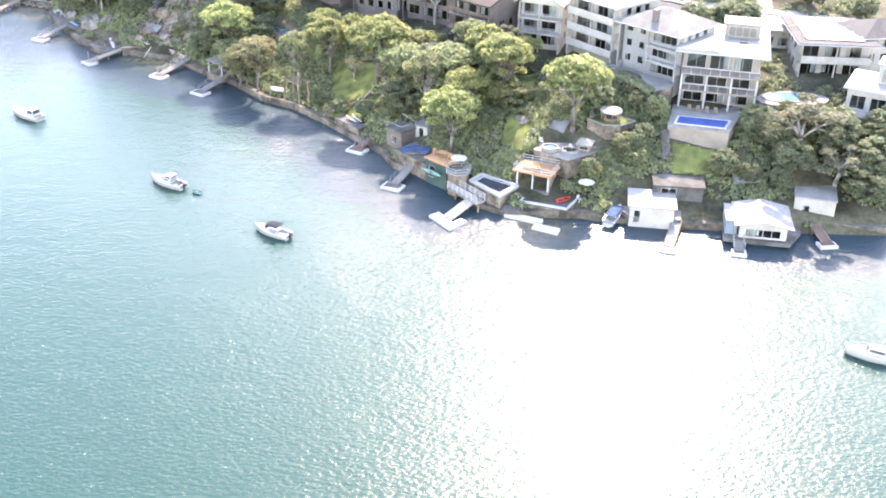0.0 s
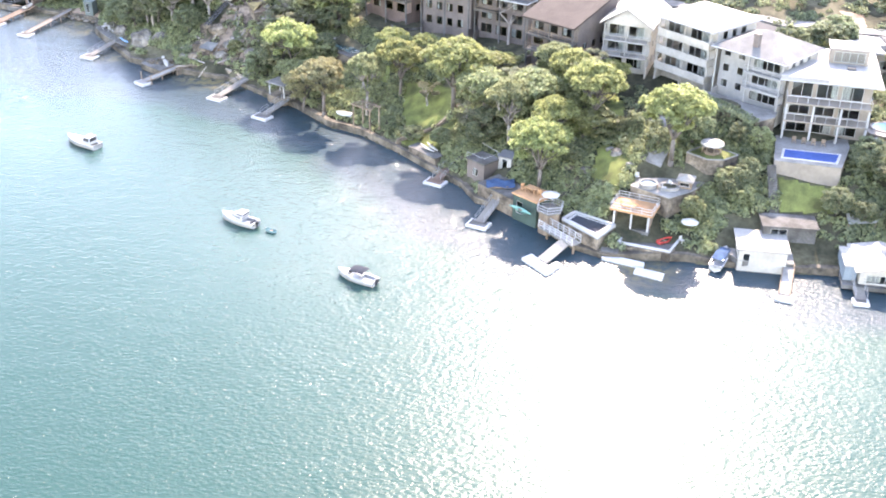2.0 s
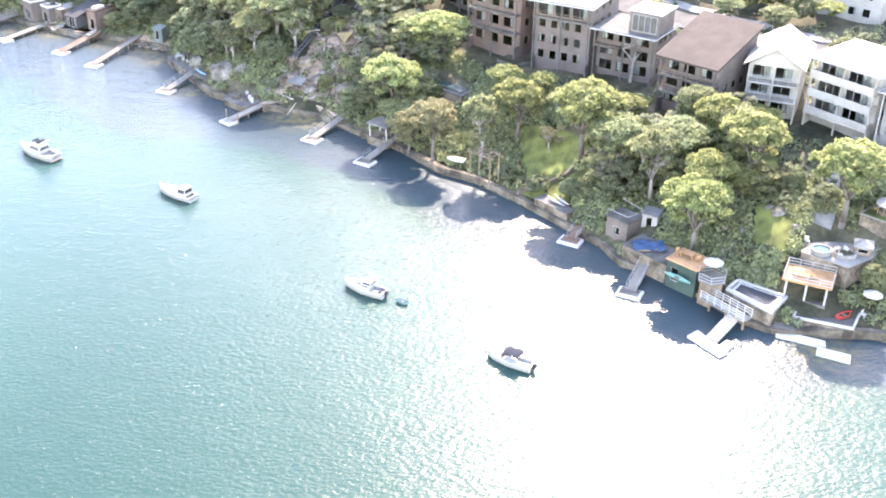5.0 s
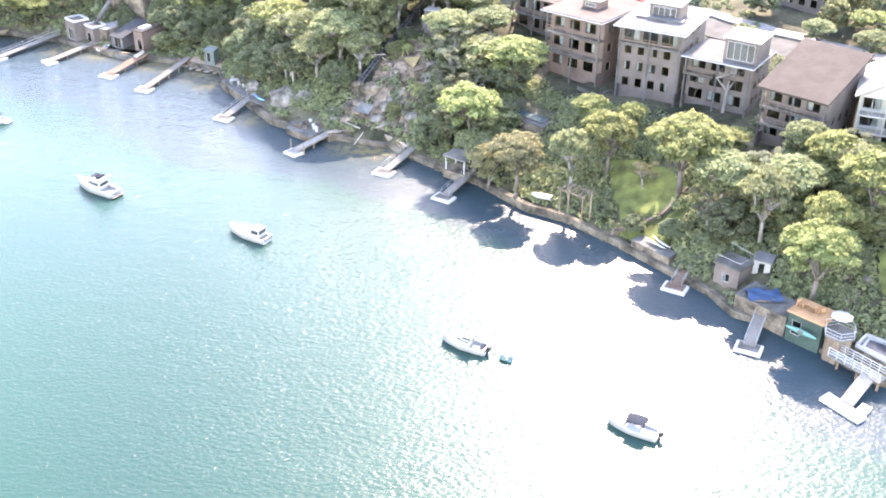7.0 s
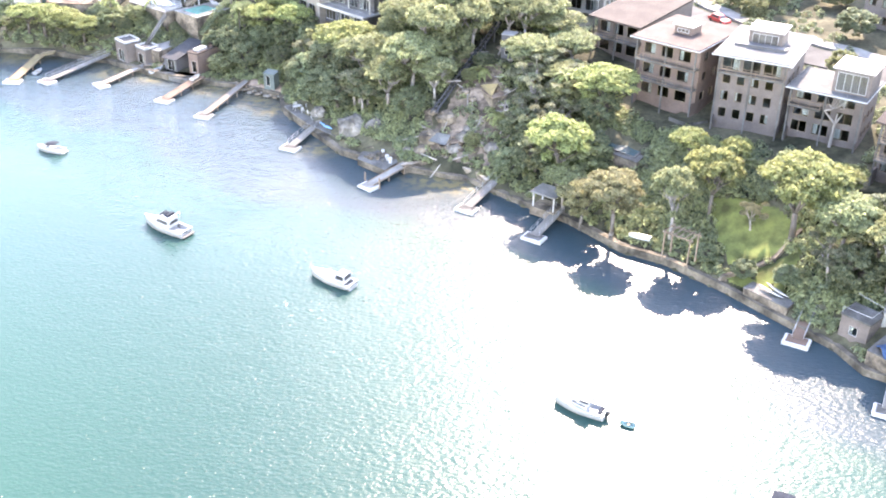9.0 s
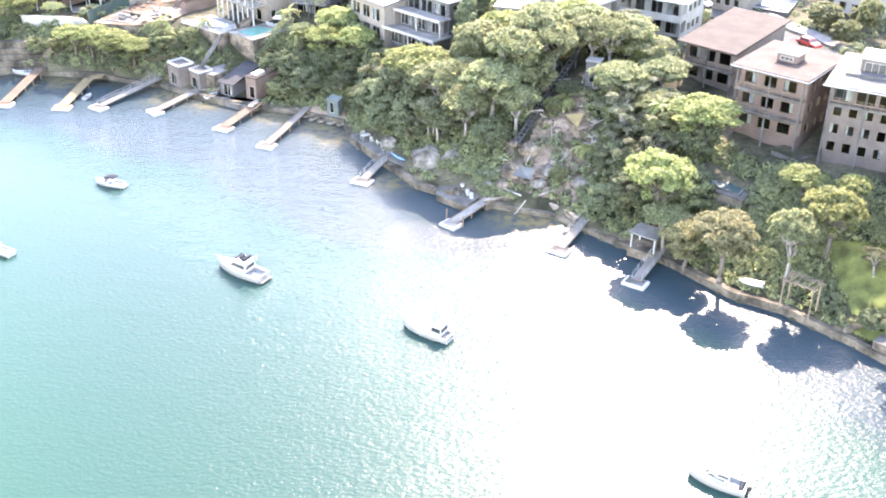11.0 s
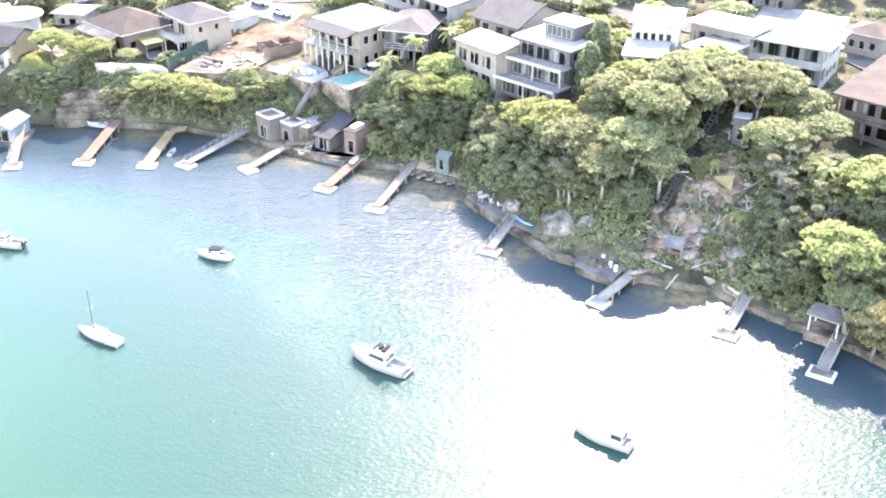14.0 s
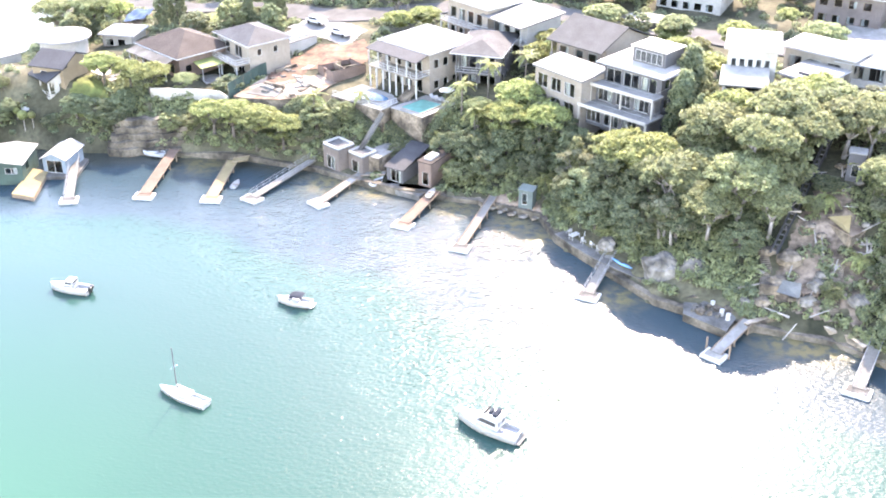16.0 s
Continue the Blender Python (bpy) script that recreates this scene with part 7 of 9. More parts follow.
terrace("small sandstone court above the cove", [(-59.4, 209.6), (-55.6, 208.4), (-54.6, 210.6), (-58.4, 212.0)], 3.4, SANDSTONE, SANDSTONE)
terrace("upper sandstone court above the cove", [(-62.8, 211.0), (-60.2, 210.4), (-59.4, 212.8), (-62.2, 213.6)], 4.6, SANDSTONE, SANDSTONE)
garden_table((-57.0, 210.0, 3.4), 20, "weathered timber table on the sandstone court", TIMBER)
for x, y, t in ((-58.2, 210.2, 90), (-56.0, 209.6, 270), (-57.2, 211.0, 0)):
    garden_chair((x, y, 3.4), t, TIMBER)
# Sheds at the inner corner.
hut("shed", "narrow pale green shed by the beach", (-93.0, 239.6), -25, 2.3, 1.6, 1.6, 4.0, TEAL_PAINT, TEAL_PAINT, "skillion", 0.3, 0.1, category="shed", openings=[(0.5, 0.9, 0.1, 1.9)])
hut("boathouse", "tall red-brick boathouse with a brown flat roof", (-108.9, 247.6), -30, 2.4, 7.4, 0.8, 5.0, REDBRICK, ROOF_BROWN, over=0.15, openings=[(0.7, 1.2, 0.4, 2.2)])
single("roof_hatch", Shape().box(0.5, 1.9, 1.0, 3.4, 5.19, 5.6), PAINT, "pale rooflight on the brick boathouse", "rooflight", at=(-108.9, 247.6, 0), turn=-30)
hut("boathouse", "dark boathouse under a long slate roof", (-114.2, 249.6), -31, 3.2, 7.4, 0.8, 3.2, DARK, ROOF_SLATE, "skillion", 1.7, 0.35, openings=[(0.8, 2.0, 0.1, 2.2)])
terrace("concrete slip in front of the slate boathouse", [(-115.2, 247.0), (-108.6, 243.4), (-106.4, 246.6), (-113.6, 250.0)], 0.9, CONCRETE, CONCRETE, -1)
cube = hut("boathouse", "brick cube boathouse with a white parapet", (-125.2, 255.0), -44, 4.0, 3.4, 0.8, 4.6, BRICK, ROOF_DECK, over=0.12, openings=[(0.8, 2.2, 0.1, 2.3)])
railing(cube, [(0, 0), (4.0, 0), (4.0, 3.4), (0, 3.4), (0, 0)], 4.8, "solid", 0.4)
cube = hut("boathouse", "low brick boathouse with a white parapet", (-120.8, 253.4), -42, 3.4, 3.2, 0.8, 3.8, BRICK, ROOF_DECK, over=0.12, openings=[(0.7, 1.8, 0.1, 2.0)])
railing(cube, [(0, 0), (3.4, 0), (3.4, 3.2), (0, 3.2), (0, 0)], 4.0, "solid", 0.4)
terrace("pale courtyard behind the boathouses", [(-118.6, 253.0), (-115.6, 251.2), (-112.0, 256.6), (-114.8, 258.2)], 3.9, PAVING, SANDSTONE)
stairs("grey concrete stairs up to the pool terrace", (-119.0, 254.6), (-115.4, 258.2), 4.0, 9.2, 0.9, CONCRETE)
dinghy("grey inflatable boat on a small ramp", (-115.6, 248.6), 60, 3.2, RUBBER, 0.75)
dinghy("pale tender on the timber ramp", (-106.6, 243.0), 70, 2.8, SHADECLOTH, 1.5)
dinghy("white dinghy tied beside the golden jetty", (-138.9, 248.4), 80, 2.8, GEL)
rb = boat("grey inflatable runabout on a slip", (-155.4, 259.4), 165, 4.6, 1.9, 0.6, 0.25, hull=RUBBER)
rb.matrix_world = pose(-155.4, 259.6, 0.35, 0, 0, 165)
outboard(rb, -2.4, 0.8)
breakwater = [(-107.6, 242.4), (-106.6, 244.4), (-104.4, 245.6), (-102.0, 245.4), (-99.6, 243.8), (-97.8, 241.0)]
single("breakwater", strip(fine_line(breakwater, 0.6), 0.45, lambda x, y: 0.75 + 0.1 * math.sin(x * 3.1), 0, 1.6), SANDSTONE, "low curved stone breakwater round a sandy corner", "wall", "structure")
for k in range(14):
    u = k / 13
    boulder("small beach rock beside the shed", (-97.0 + 7.5 * u, 240.6 - 3.2 * u + 0.9 * math.sin(k * 2.1), 0.35), (0.5 + 0.25 * math.sin(k * 1.7), 0.45, 0.35), 30.0 + k, SANDSTONE if k % 2 else ROCK)
# Pools of the colonnaded house.
terrace("pale pool terrace with a balustrade", [(-124.9, 265.8), (-115.7, 259.0), (-113.0, 262.7), (-114.4, 266.6), (-120.1, 271.4)], 9.3, PAVING, SANDSTONE)
swimming_pool("kidney-shaped bright blue swimming pool", oval(-118.5, 265.9, 4.4, 1.9, -37, 28, 0.25), 9.32)
terrace("pool terrace beside the grey-roofed house", [(-114.2, 260.4), (-108.6, 255.9), (-103.0, 262.4), (-108.4, 266.4)], 9.3, PAVING, SANDSTONE)
swimming_pool("pale green swimming pool on a terrace", [(-112.4, 260.2), (-108.9, 257.4), (-105.6, 261.6), (-109.0, 264.0)], 9.32, POOL_GREEN)
bal = thing("balustrade", "white balustrade along the pool terrace", "balustrade", (0, 0, 0))
railing(bal, [(-124.6, 265.8), (-115.7, 259.2), (-113.3, 262.5)], 9.3, "bars", 0.9)
stairs("curved stone stairs from the colonnade", (-112.6, 263.4), (-110.4, 265.6), 9.3, 11.2, 2.0, SANDSTONE)
for k in range(3):
    sun_lounger((-107.0 + 0.9 * k, 264.2 - 0.7 * k, 9.3), 40)
umbrella("white parasol beside the green pool", (-104.8, 263.4, 9.3), 1.4)
terrace("garden pool court among palms", [(-97.2, 258.6), (-92.8, 254.2), (-88.8, 256.2), (-93.6, 261.4)], 9.9, CONCRETE, SANDSTONE)
swimming_pool("shaded turquoise pool among palms", oval(-93.2, 257.4, 2.6, 1.3, -40), 9.92)
# White balcony slabs of the dark stepped house.
for z, n, x0, x1 in ((17.4, 3.0, -0.6, 11.2), (14.4, 5.0, -1.2, 11.6)):
    slabby = thing("roof_terrace", "broad white slab terrace with a steel rail", "terrace", (-79.6, 252.6, 0), -42, "stepped terraces")
    part("slab", Shape().box(x0, x1, -n, 0.02, z - 0.25, z), PAVING, slabby)
    part("fascia", Shape().box(x0, x1, -n - 0.1, -n - 0.004, z - 0.3, z + 0.2), WHITE, slabby, "white slab edge")
    part("soffit_wall", Shape().wall((x0 + 0.3, -n + 1.4), (x1 - 0.3, -n + 1.4), z - 3.4, z - 0.26, [(s, s + 2.7, z - 2.9, z - 0.6) for s in (0.5, 3.9, 7.3)], 0.2).box(x0 + 0.3, x1 - 0.3, -0.3, -0.05, z - 3.4, z - 0.26), DARK, slabby)
    for s in (0.5, 3.9, 7.3):
        window(slabby, (x0 + 0.3, -n + 1.4), (x1 - 0.3, -n + 1.4), s, s + 2.7, z - 2.9, z - 0.6, 2, name="glazed_door")
    for x in (x0 + 0.2, (x0 + x1) / 2, x1 - 0.2):
        part("post", Shape().box(x - 0.12, x + 0.12, -n + 0.1, -n + 0.34, z - 3.4, z - 0.26), WHITE, slabby)
    part("railing", Shape().rail([(x0, -0.1, z + 0.95), (x0, -n + 0.1, z + 0.95), (x1, -n + 0.1, z + 0.95), (x1, -0.1, z + 0.95)], 0.025), GALVANISED, slabby)
    keep_clear(turned((-79.6, 252.6), -42, [(x0 - 1, -n - 1), (x1 + 1, -n - 1), (x1 + 1, 0), (x0 - 1, 0)]))
# The building site.
SITE = [(-141.8, 265.2), (-137.6, 264.2), (-133.6, 263.8), (-127.9, 266.4), (-125.5, 271.6), (-121.2, 277.6), (-124.6, 285.6), (-131.6, 286.6), (-138.2, 275.0)]
terrace("levelled sandy building site on a stone wall", SITE, 9.2, EARTH, SANDSTONE, 4)
heap_x, heap_y = np.linspace(-137.6, -129.6, 22), np.linspace(271.4, 284.6, 30)
single("soil_spread", sheet(heap_x, heap_y, lambda X, Y: 9.0 + 0.75 * np.clip(1.2 - ((X + 133.6) / 3.4 + (278 - Y) / 7) ** 2 - ((Y - 278) / 6.2) ** 2, 0, 0.7) + 0.12 * np.sin(X * 2.1 + Y) * np.sin(Y * 1.7)), CLAY, "spread of reddish clay dug out on the building site", "soil", "structure")
for label, pts, h, stone in (("broad pale concrete slab on the building site", [(-139.8, 266.4), (-134.6, 264.7), (-133.4, 267.4), (-138.4, 270.4)], 0.12, CONCRETE),
                             ("pale levelled sand bed on the building site", [(-133.0, 265.0), (-128.4, 267.0), (-127.0, 270.6), (-131.2, 273.2), (-133.6, 268.6)], 0.08, SAND)):
    single("foundation_slab", Shape().slab(pts, 9.1, 9.2 + h), stone, label, "slab", group="site slabs")
site = random.Random(3)
for k in range(40):
    x, y = site.uniform(-139.5, -126.5), site.uniform(265.0, 281)
    if y < 264.2 + abs(x + 133) * 0.42 + 0.6 or (x > -130.6 and y > 271) or x < -141 + (y - 265) * 0.36:
        continue
    w, d, h = site.uniform(0.5, 2.2), site.uniform(0.4, 1.1), site.uniform(0.12, 0.5)
    single("stone_block", Shape().slab([(-w / 2, -d / 2), (w / 2, -d / 2), (w / 2 * site.uniform(0.8, 1), d / 2), (-w / 2, d / 2 * site.uniform(0.8, 1))], -0.2, h + 0.1, 0.05), (SANDSTONE, PAVING, SAND, CONCRETE)[k % 4], "cut sandstone block lying on the building site", "stone block", group="site materials", at=(x, y, 9.2), turn=site.uniform(-60, 60))
for x0, y0, x1, y1, h in ((-137.4, 271.0, -133.6, 268.8, 0.7), (-136.4, 276.4, -133.2, 280.2, 0.9), (-129.6, 270.8, -127.4, 268.6, 0.5)):
    single("footing_wall", strip([(x0, y0), (x1, y1)], 0.2, lambda x, y: 9.2 + h, 0, h + 0.2), SANDSTONE, "unfinished stone footing wall on the building site", "wall", group="site walls")
shell = thing("unfinished_room", "roofless brick walls of an unfinished room", "building shell", (-128.8, 277.6, 9.2), -54)
keep_clear(turned((-128.8, 277.6), -54, [(0, 0), (5.8, 0), (5.8, 6.8), (0, 6.8)]))
part("wall", Shape().wall((0, 0), (5.8, 0), 0, 1.7, [(2.2, 3.2, 0, 1.7)], 0.25).wall((5.8, 0), (5.8, 6.8), 0, 1.9, [], 0.25).wall((5.8, 6.8), (0, 6.8), 0, 1.6, [], 0.25).wall((0, 6.8), (0, 0), 0, 1.4, [(2, 3, 0, 1.4)], 0.25), REDBRICK, shell)
part("floor_slab", Shape().box(0.26, 5.54, 0.26, 6.54, -0.2, 0.08), SAND, shell, "pale sandy floor")
part("cross_wall", Shape().box(0.3, 5.5, 3.2, 3.45, 0.09, 1.4).box(2.9, 3.15, 3.46, 6.5, 0.09, 1.3), SANDSTONE, shell)
draped("bare_earth", keep_clear([(-135.0, 282.4), (-132.6, 277.6), (-129.0, 278.8), (-125.2, 282.4), (-121.4, 279.4), (-119.4, 284.0), (-121.6, 291.4), (-126.6, 289.8), (-130.0, 289.4), (-133.8, 284.6)]), CLAY, "strip of bare reddish earth behind the building site", 0.14, category="earth")
fen = thing("site_fence", "dark green mesh fence round the building site", "fence", (0, 0, 0))
run = fine_line([(-142.9, 265.8), (-139.4, 275.4), (-134.6, 284.2)], 2.2)
part("mesh", strip(run, 0.03, lambda x, y: 11.2, 0, 3.0), GREEN_PAINT, fen)
for x, y in run:
    part("post", Shape().tube((x, y, 7.5), (x, y, 11.1), 0.05, 0.05, 6), STEEL, fen)
car("white utility parked behind the building site", (-131.9, 299.8, gz(-131.9, 299.8) + 0.3), -30, CAR_WHITE)
car("white car parked behind the building site", (-126.4, 293.8, gz(-126.4, 293.8) + 0.2), -35, CAR_WHITE)
car("red car parked on the street", (-9.6, 242.6, gz(-9.6, 242.6) + 0.3), -60, CAR_RED)
car("white car parked on the street", (-24.0, 264.6, gz(-24, 264.6) + 0.3), -55, CAR_WHITE)
car("white car on the upper street", (-40.0, 276.2, gz(-40, 276.2) + 0.3), -30, CAR_WHITE)
terrace("pale paved court with a pool beside the yellow house", [(-169.2, 274.6), (-165.4, 272.2), (-162.8, 277.4), (-166.4, 281.0)], 9.2, PAVING, SANDSTONE)
swimming_pool("pale turquoise pool beside the yellow house", [(-168.0, 275.8), (-165.8, 274.2), (-164.0, 277.6), (-166.4, 279.8)], 9.22)
shade_sail("white shade sail beside the yellow house", [(-169.6, 273.2, 10.9), (-166.4, 270.8, 10.6), (-164.6, 272.6, 10.8), (-167.6, 275.0, 11.2)], SHADECLOTH)
stairs("white timber stairs down from the front wing", (-178.9, 265.2), (-181.2, 268.6), gz(-178.9, 265.2), 7.9, 1.2, PAINT)
draped("driveway", keep_clear([(-137.4, 297.5), (-124.6, 289.0), (-121.4, 296.2), (-133.0, 305.0)]), PAVING, "pale gravel yard behind the building site", 0.12)
keep_clear([(-137.0, 297.5), (-124.0, 289.0), (-118.4, 297.0), (-131.0, 309.0)])
keep_clear([(-127.4, 266.4), (-121.0, 277.2), (-118.6, 273.0), (-122.6, 268.4), (-125.4, 265.6)])
# Open ground behind the yellow house.
keep_clear([(-177.5, 277.5), (-168.5, 277.5), (-167.5, 290.5), (-176.0, 290.5)])
# Terraces of the western houses.
terrace("raised concrete court with a lap pool", [(-138.6, 289.6), (-135.4, 284.6), (-130.6, 290.4), (-134.2, 297.2)], 12.4, CONCRETE, GREY)
swimming_pool("bright blue lap pool on the raised court", [(-137.2, 289.8), (-135.2, 286.8), (-132.0, 290.8), (-134.2, 294.6)], 12.42)
terrace("pale timber deck of the beige house", [(-153.2, 280.2), (-148.4, 272.8), (-142.0, 276.4), (-146.8, 284.0)], 8.7, PAVING, SANDSTONE)
aw = thing("awning", "lime green canvas awning on white posts", "awning", (0, 0, 0))
awn = [(-155.2, 281.4, 12.0), (-149.2, 273.6, 11.2), (-144.0, 278.2, 11.2), (-150.0, 286.4, 12.0)]
part("cloth", Shape().add([*awn, *[(x, y, z - 0.06) for x, y, z in awn]], [(0, 1, 2, 3), (7, 6, 5, 4), (0, 4, 5, 1), (1, 5, 6, 2), (2, 6, 7, 3), (3, 7, 4, 0)]), AWNING, aw)
for x, y in ((-149.1, 273.9), (-146.6, 276.0), (-144.3, 278.2), (-154.9, 281.3)):
    part("post", Shape().tube((x, y, 8.6), (x, y, 11.3), 0.07, 0.07, 6), PAINT, aw)
single("garden_wall", strip(fine_line([(-157.4, 268.6), (-150.8, 268.6), (-144.8, 267.2), (-142.8, 264.6)], 1.2), 0.15, lambda x, y: 9.3, 0.0, 3.6), WHITE, "long white rendered garden wall", "wall", "structure")
terrace("grassed garden behind the white wall", [(-157.6, 269.0), (-150.8, 269.0), (-144.6, 267.8), (-147.6, 273.6), (-155.4, 276.0)], 8.0, GRASS, SANDSTONE)
for k in range(5):
    z = 1.4 + 1.05 * k
    pts = [(-163.5 + 0.3 * k + 0.9 * i, 259.9 + 0.75 * k + 0.35 * math.sin(i * 1.3 + k * 2) + 0.11 * i) for i in range(15)]
    # Ledges under trees: their shade is carried by the stone colour.
    single("rock_ledge", strip(pts, 0.9, lambda x, y, z=z: z + 0.12 * math.sin(x * 2.3), 0, 1.4), SHADED_STONE, "layered sandstone ledge in the bank", "rock ledge", "structure")
tarp = sheet(np.linspace(-172.4, -167.6, 12), np.linspace(303, 310, 12), lambda X, Y: ground_height(X, Y) + 1.5 + 0.3 * np.sin(X * 1.9) * np.cos(Y * 1.3))
single("tarpaulin", tarp, TARP, "blue tarpaulin over a stack behind the cabin", "tarpaulin")
single("stored_gear", Shape().slab([(-172.0, 303.4), (-168.0, 303.4), (-168.0, 309.6), (-172.0, 309.6)], gz(-170, 306) - 0.6, gz(-170, 306) + 1.1), TIMBER, "timber stack under the tarpaulin", "gear")
# Beyond the street: two pools and pale forecourts.
terrace("paved pool court above the street", [(-17.0, 262.0), (-9.6, 257.6), (-5.6, 265.6), (-13.0, 269.4)], gz(-11, 263) + 0.9, PAVING, CONCRETE)
swimming_pool("pale blue pool above the street", [(-15.4, 262.6), (-10.2, 259.6), (-7.6, 265.0), (-12.8, 267.6)], gz(-11, 263) + 0.92)
terrace("round pool court above the street", oval(-66.6, 305.5 - 12, 4.6, 3.0, -30), gz(-66, 294) + 1.2, PAVING, CONCRETE)
draped("forecourt", keep_clear([(-36, 275), (-22, 268), (-16, 280), (-30, 290)]), PAVING, "bright concrete forecourt beside the street", 0.15)
draped("driveway", keep_clear([(54, 186), (58, 186), (62, 204), (58, 205)]), EARTH, "sandy driveway climbing to the street", 0.15)
# Western boathouses.
hut("boathouse", "dark green boathouse with a white roof over the water", (-180.2, 247.2), 4, 6.6, 8.0, 0.7, 3.6, GREEN_PAINT, ROOF_WHITE, "gable_y", 0.5, 0.4, openings=[(3.8, 2.0, 1.2, 1.1)], side=[(2, 1.4, 1.0, 1.2)])
hut("boathouse", "pale blue boathouse with a white gabled roof", (-171.6, 251.4), -8, 4.0, 6.2, 0.6, 3.0, BLUE_PAINT, ROOF_WHITE, "gable_y", 1.1, 0.35, openings=[(0.6, 2.8, 0.0, 2.2)])
terrace("old timber landing between the boathouses", [(-173.8, 242.8), (-169.8, 241.6), (-171.0, 251.4), (-174.2, 252.6)], 0.75, PLANK_GOLD, TIMBER, -1, "landing")
terrace("concrete apron of the blue boathouse", [(-171.8, 249.6), (-165.8, 250.0), (-166.0, 257.0), (-172.0, 259.0)], 0.6, CONCRETE, CONCRETE, -1)


# ---- trees and undergrowth ----
rng = np.random.default_rng(7)


def leaf_quads(centres, normals, sizes, rng):
    """A small pointed leaf spray at each centre."""
    n = len(centres)
    r = rng.normal(size=(n, 3))
    t = np.cross(normals, r)
    t /= np.linalg.norm(t, axis=1, keepdims=True) + 1e-9
    b = np.cross(normals, t)
    a, c = sizes[:, None] * 0.62, sizes[:, None] * 0.36
    v = np.stack([centres - t * a - b * c * 0.8, centres - t * a * 0.4 + b * c * 1.2, centres + t * a], 1)
    return v.reshape(-1, 3)


def leaf_mesh(name, verts, mat):
    n = len(verts) // 3
    me = bpy.data.meshes.new(name)
    me.vertices.add(len(verts))
    me.vertices.foreach_set("co", np.asarray(verts, np.float32).ravel())
    me.loops.add(3 * n)
    me.loops.foreach_set("vertex_index", np.arange(3 * n, dtype=np.int32))
    me.polygons.add(n)
    me.polygons.foreach_set("loop_start", np.arange(0, 3 * n, 3, dtype=np.int32))
    me.update(calc_edges=True)
    me.materials.append(mat)
    return me


def lobes_of(form, rng):
    """Clumps of a crown for a tree 10 m tall and 4 m in radius: centre and radii."""
    out = []
    if form == "umbrella":
        for k in range(32):
            rho, th = 4 * math.sqrt((k + 0.5) / 32) * 0.84, k * 2.4 + rng.uniform(-0.3, 0.3)
            z = 9.0 - 2.5 * (rho / 4) ** 2 + rng.uniform(-0.4, 0.4)
            s = rng.uniform(0.75, 1.2)
            out.append(((rho * math.cos(th), rho * math.sin(th), z), (s, s, s * 0.7)))
        for k in range(7):
            rho, th = rng.uniform(1.0, 3.0), rng.uniform(0, 6.28)
            s = rng.uniform(0.6, 0.95)
            out.append(((rho * math.cos(th), rho * math.sin(th), rng.uniform(4.6, 6.6)), (s, s, s * 0.6)))
    elif form == "round":
        for k in range(46):
            u, th = (k + 0.5) / 46, k * 2.4 + rng.uniform(-0.3, 0.3)
            z = 8.9 - 6.2 * u + rng.uniform(-0.3, 0.3)
            rho = 3.1 * math.sqrt(max(0.02, 1 - ((z - 5.4) / 4.0) ** 2)) * rng.uniform(0.75, 1.05)
            s = rng.uniform(0.65, 1.05)
            out.append(((rho * math.cos(th), rho * math.sin(th), z), (s, s, s * 0.75)))
    elif form == "sparse":
        for k in range(17):
            rho, th = rng.uniform(0.4, 3.5), k * 2.4
            z = rng.uniform(4.4, 9.2) - 0.2 * rho
            s = rng.uniform(0.6, 1.05)
            out.append(((rho * math.cos(th), rho * math.sin(th), z), (s, s, s * 0.6)))
    elif form == "cone":
        for k in range(40):
            u = (k + 0.5) / 40
            z, rho, th = 1.2 + 8.6 * u, 3.4 * (1 - u) ** 0.85 * rng.uniform(0.7, 1.0), k * 2.4
            s = 0.45 + 0.6 * (1 - u)
            out.append(((rho * math.cos(th), rho * math.sin(th), z), (s, s, s * 0.55)))
    elif form == "column":
        for k in range(30):
            u = (k + 0.5) / 30
            z, rho, th = 0.8 + 8.8 * u, 2.6 * (1 - u * u) * rng.uniform(0.6, 1.0), k * 2.4
            s = rng.uniform(0.8, 1.2)
            out.append(((rho * math.cos(th), rho * math.sin(th), z), (s, s, s * 1.1)))
    return out


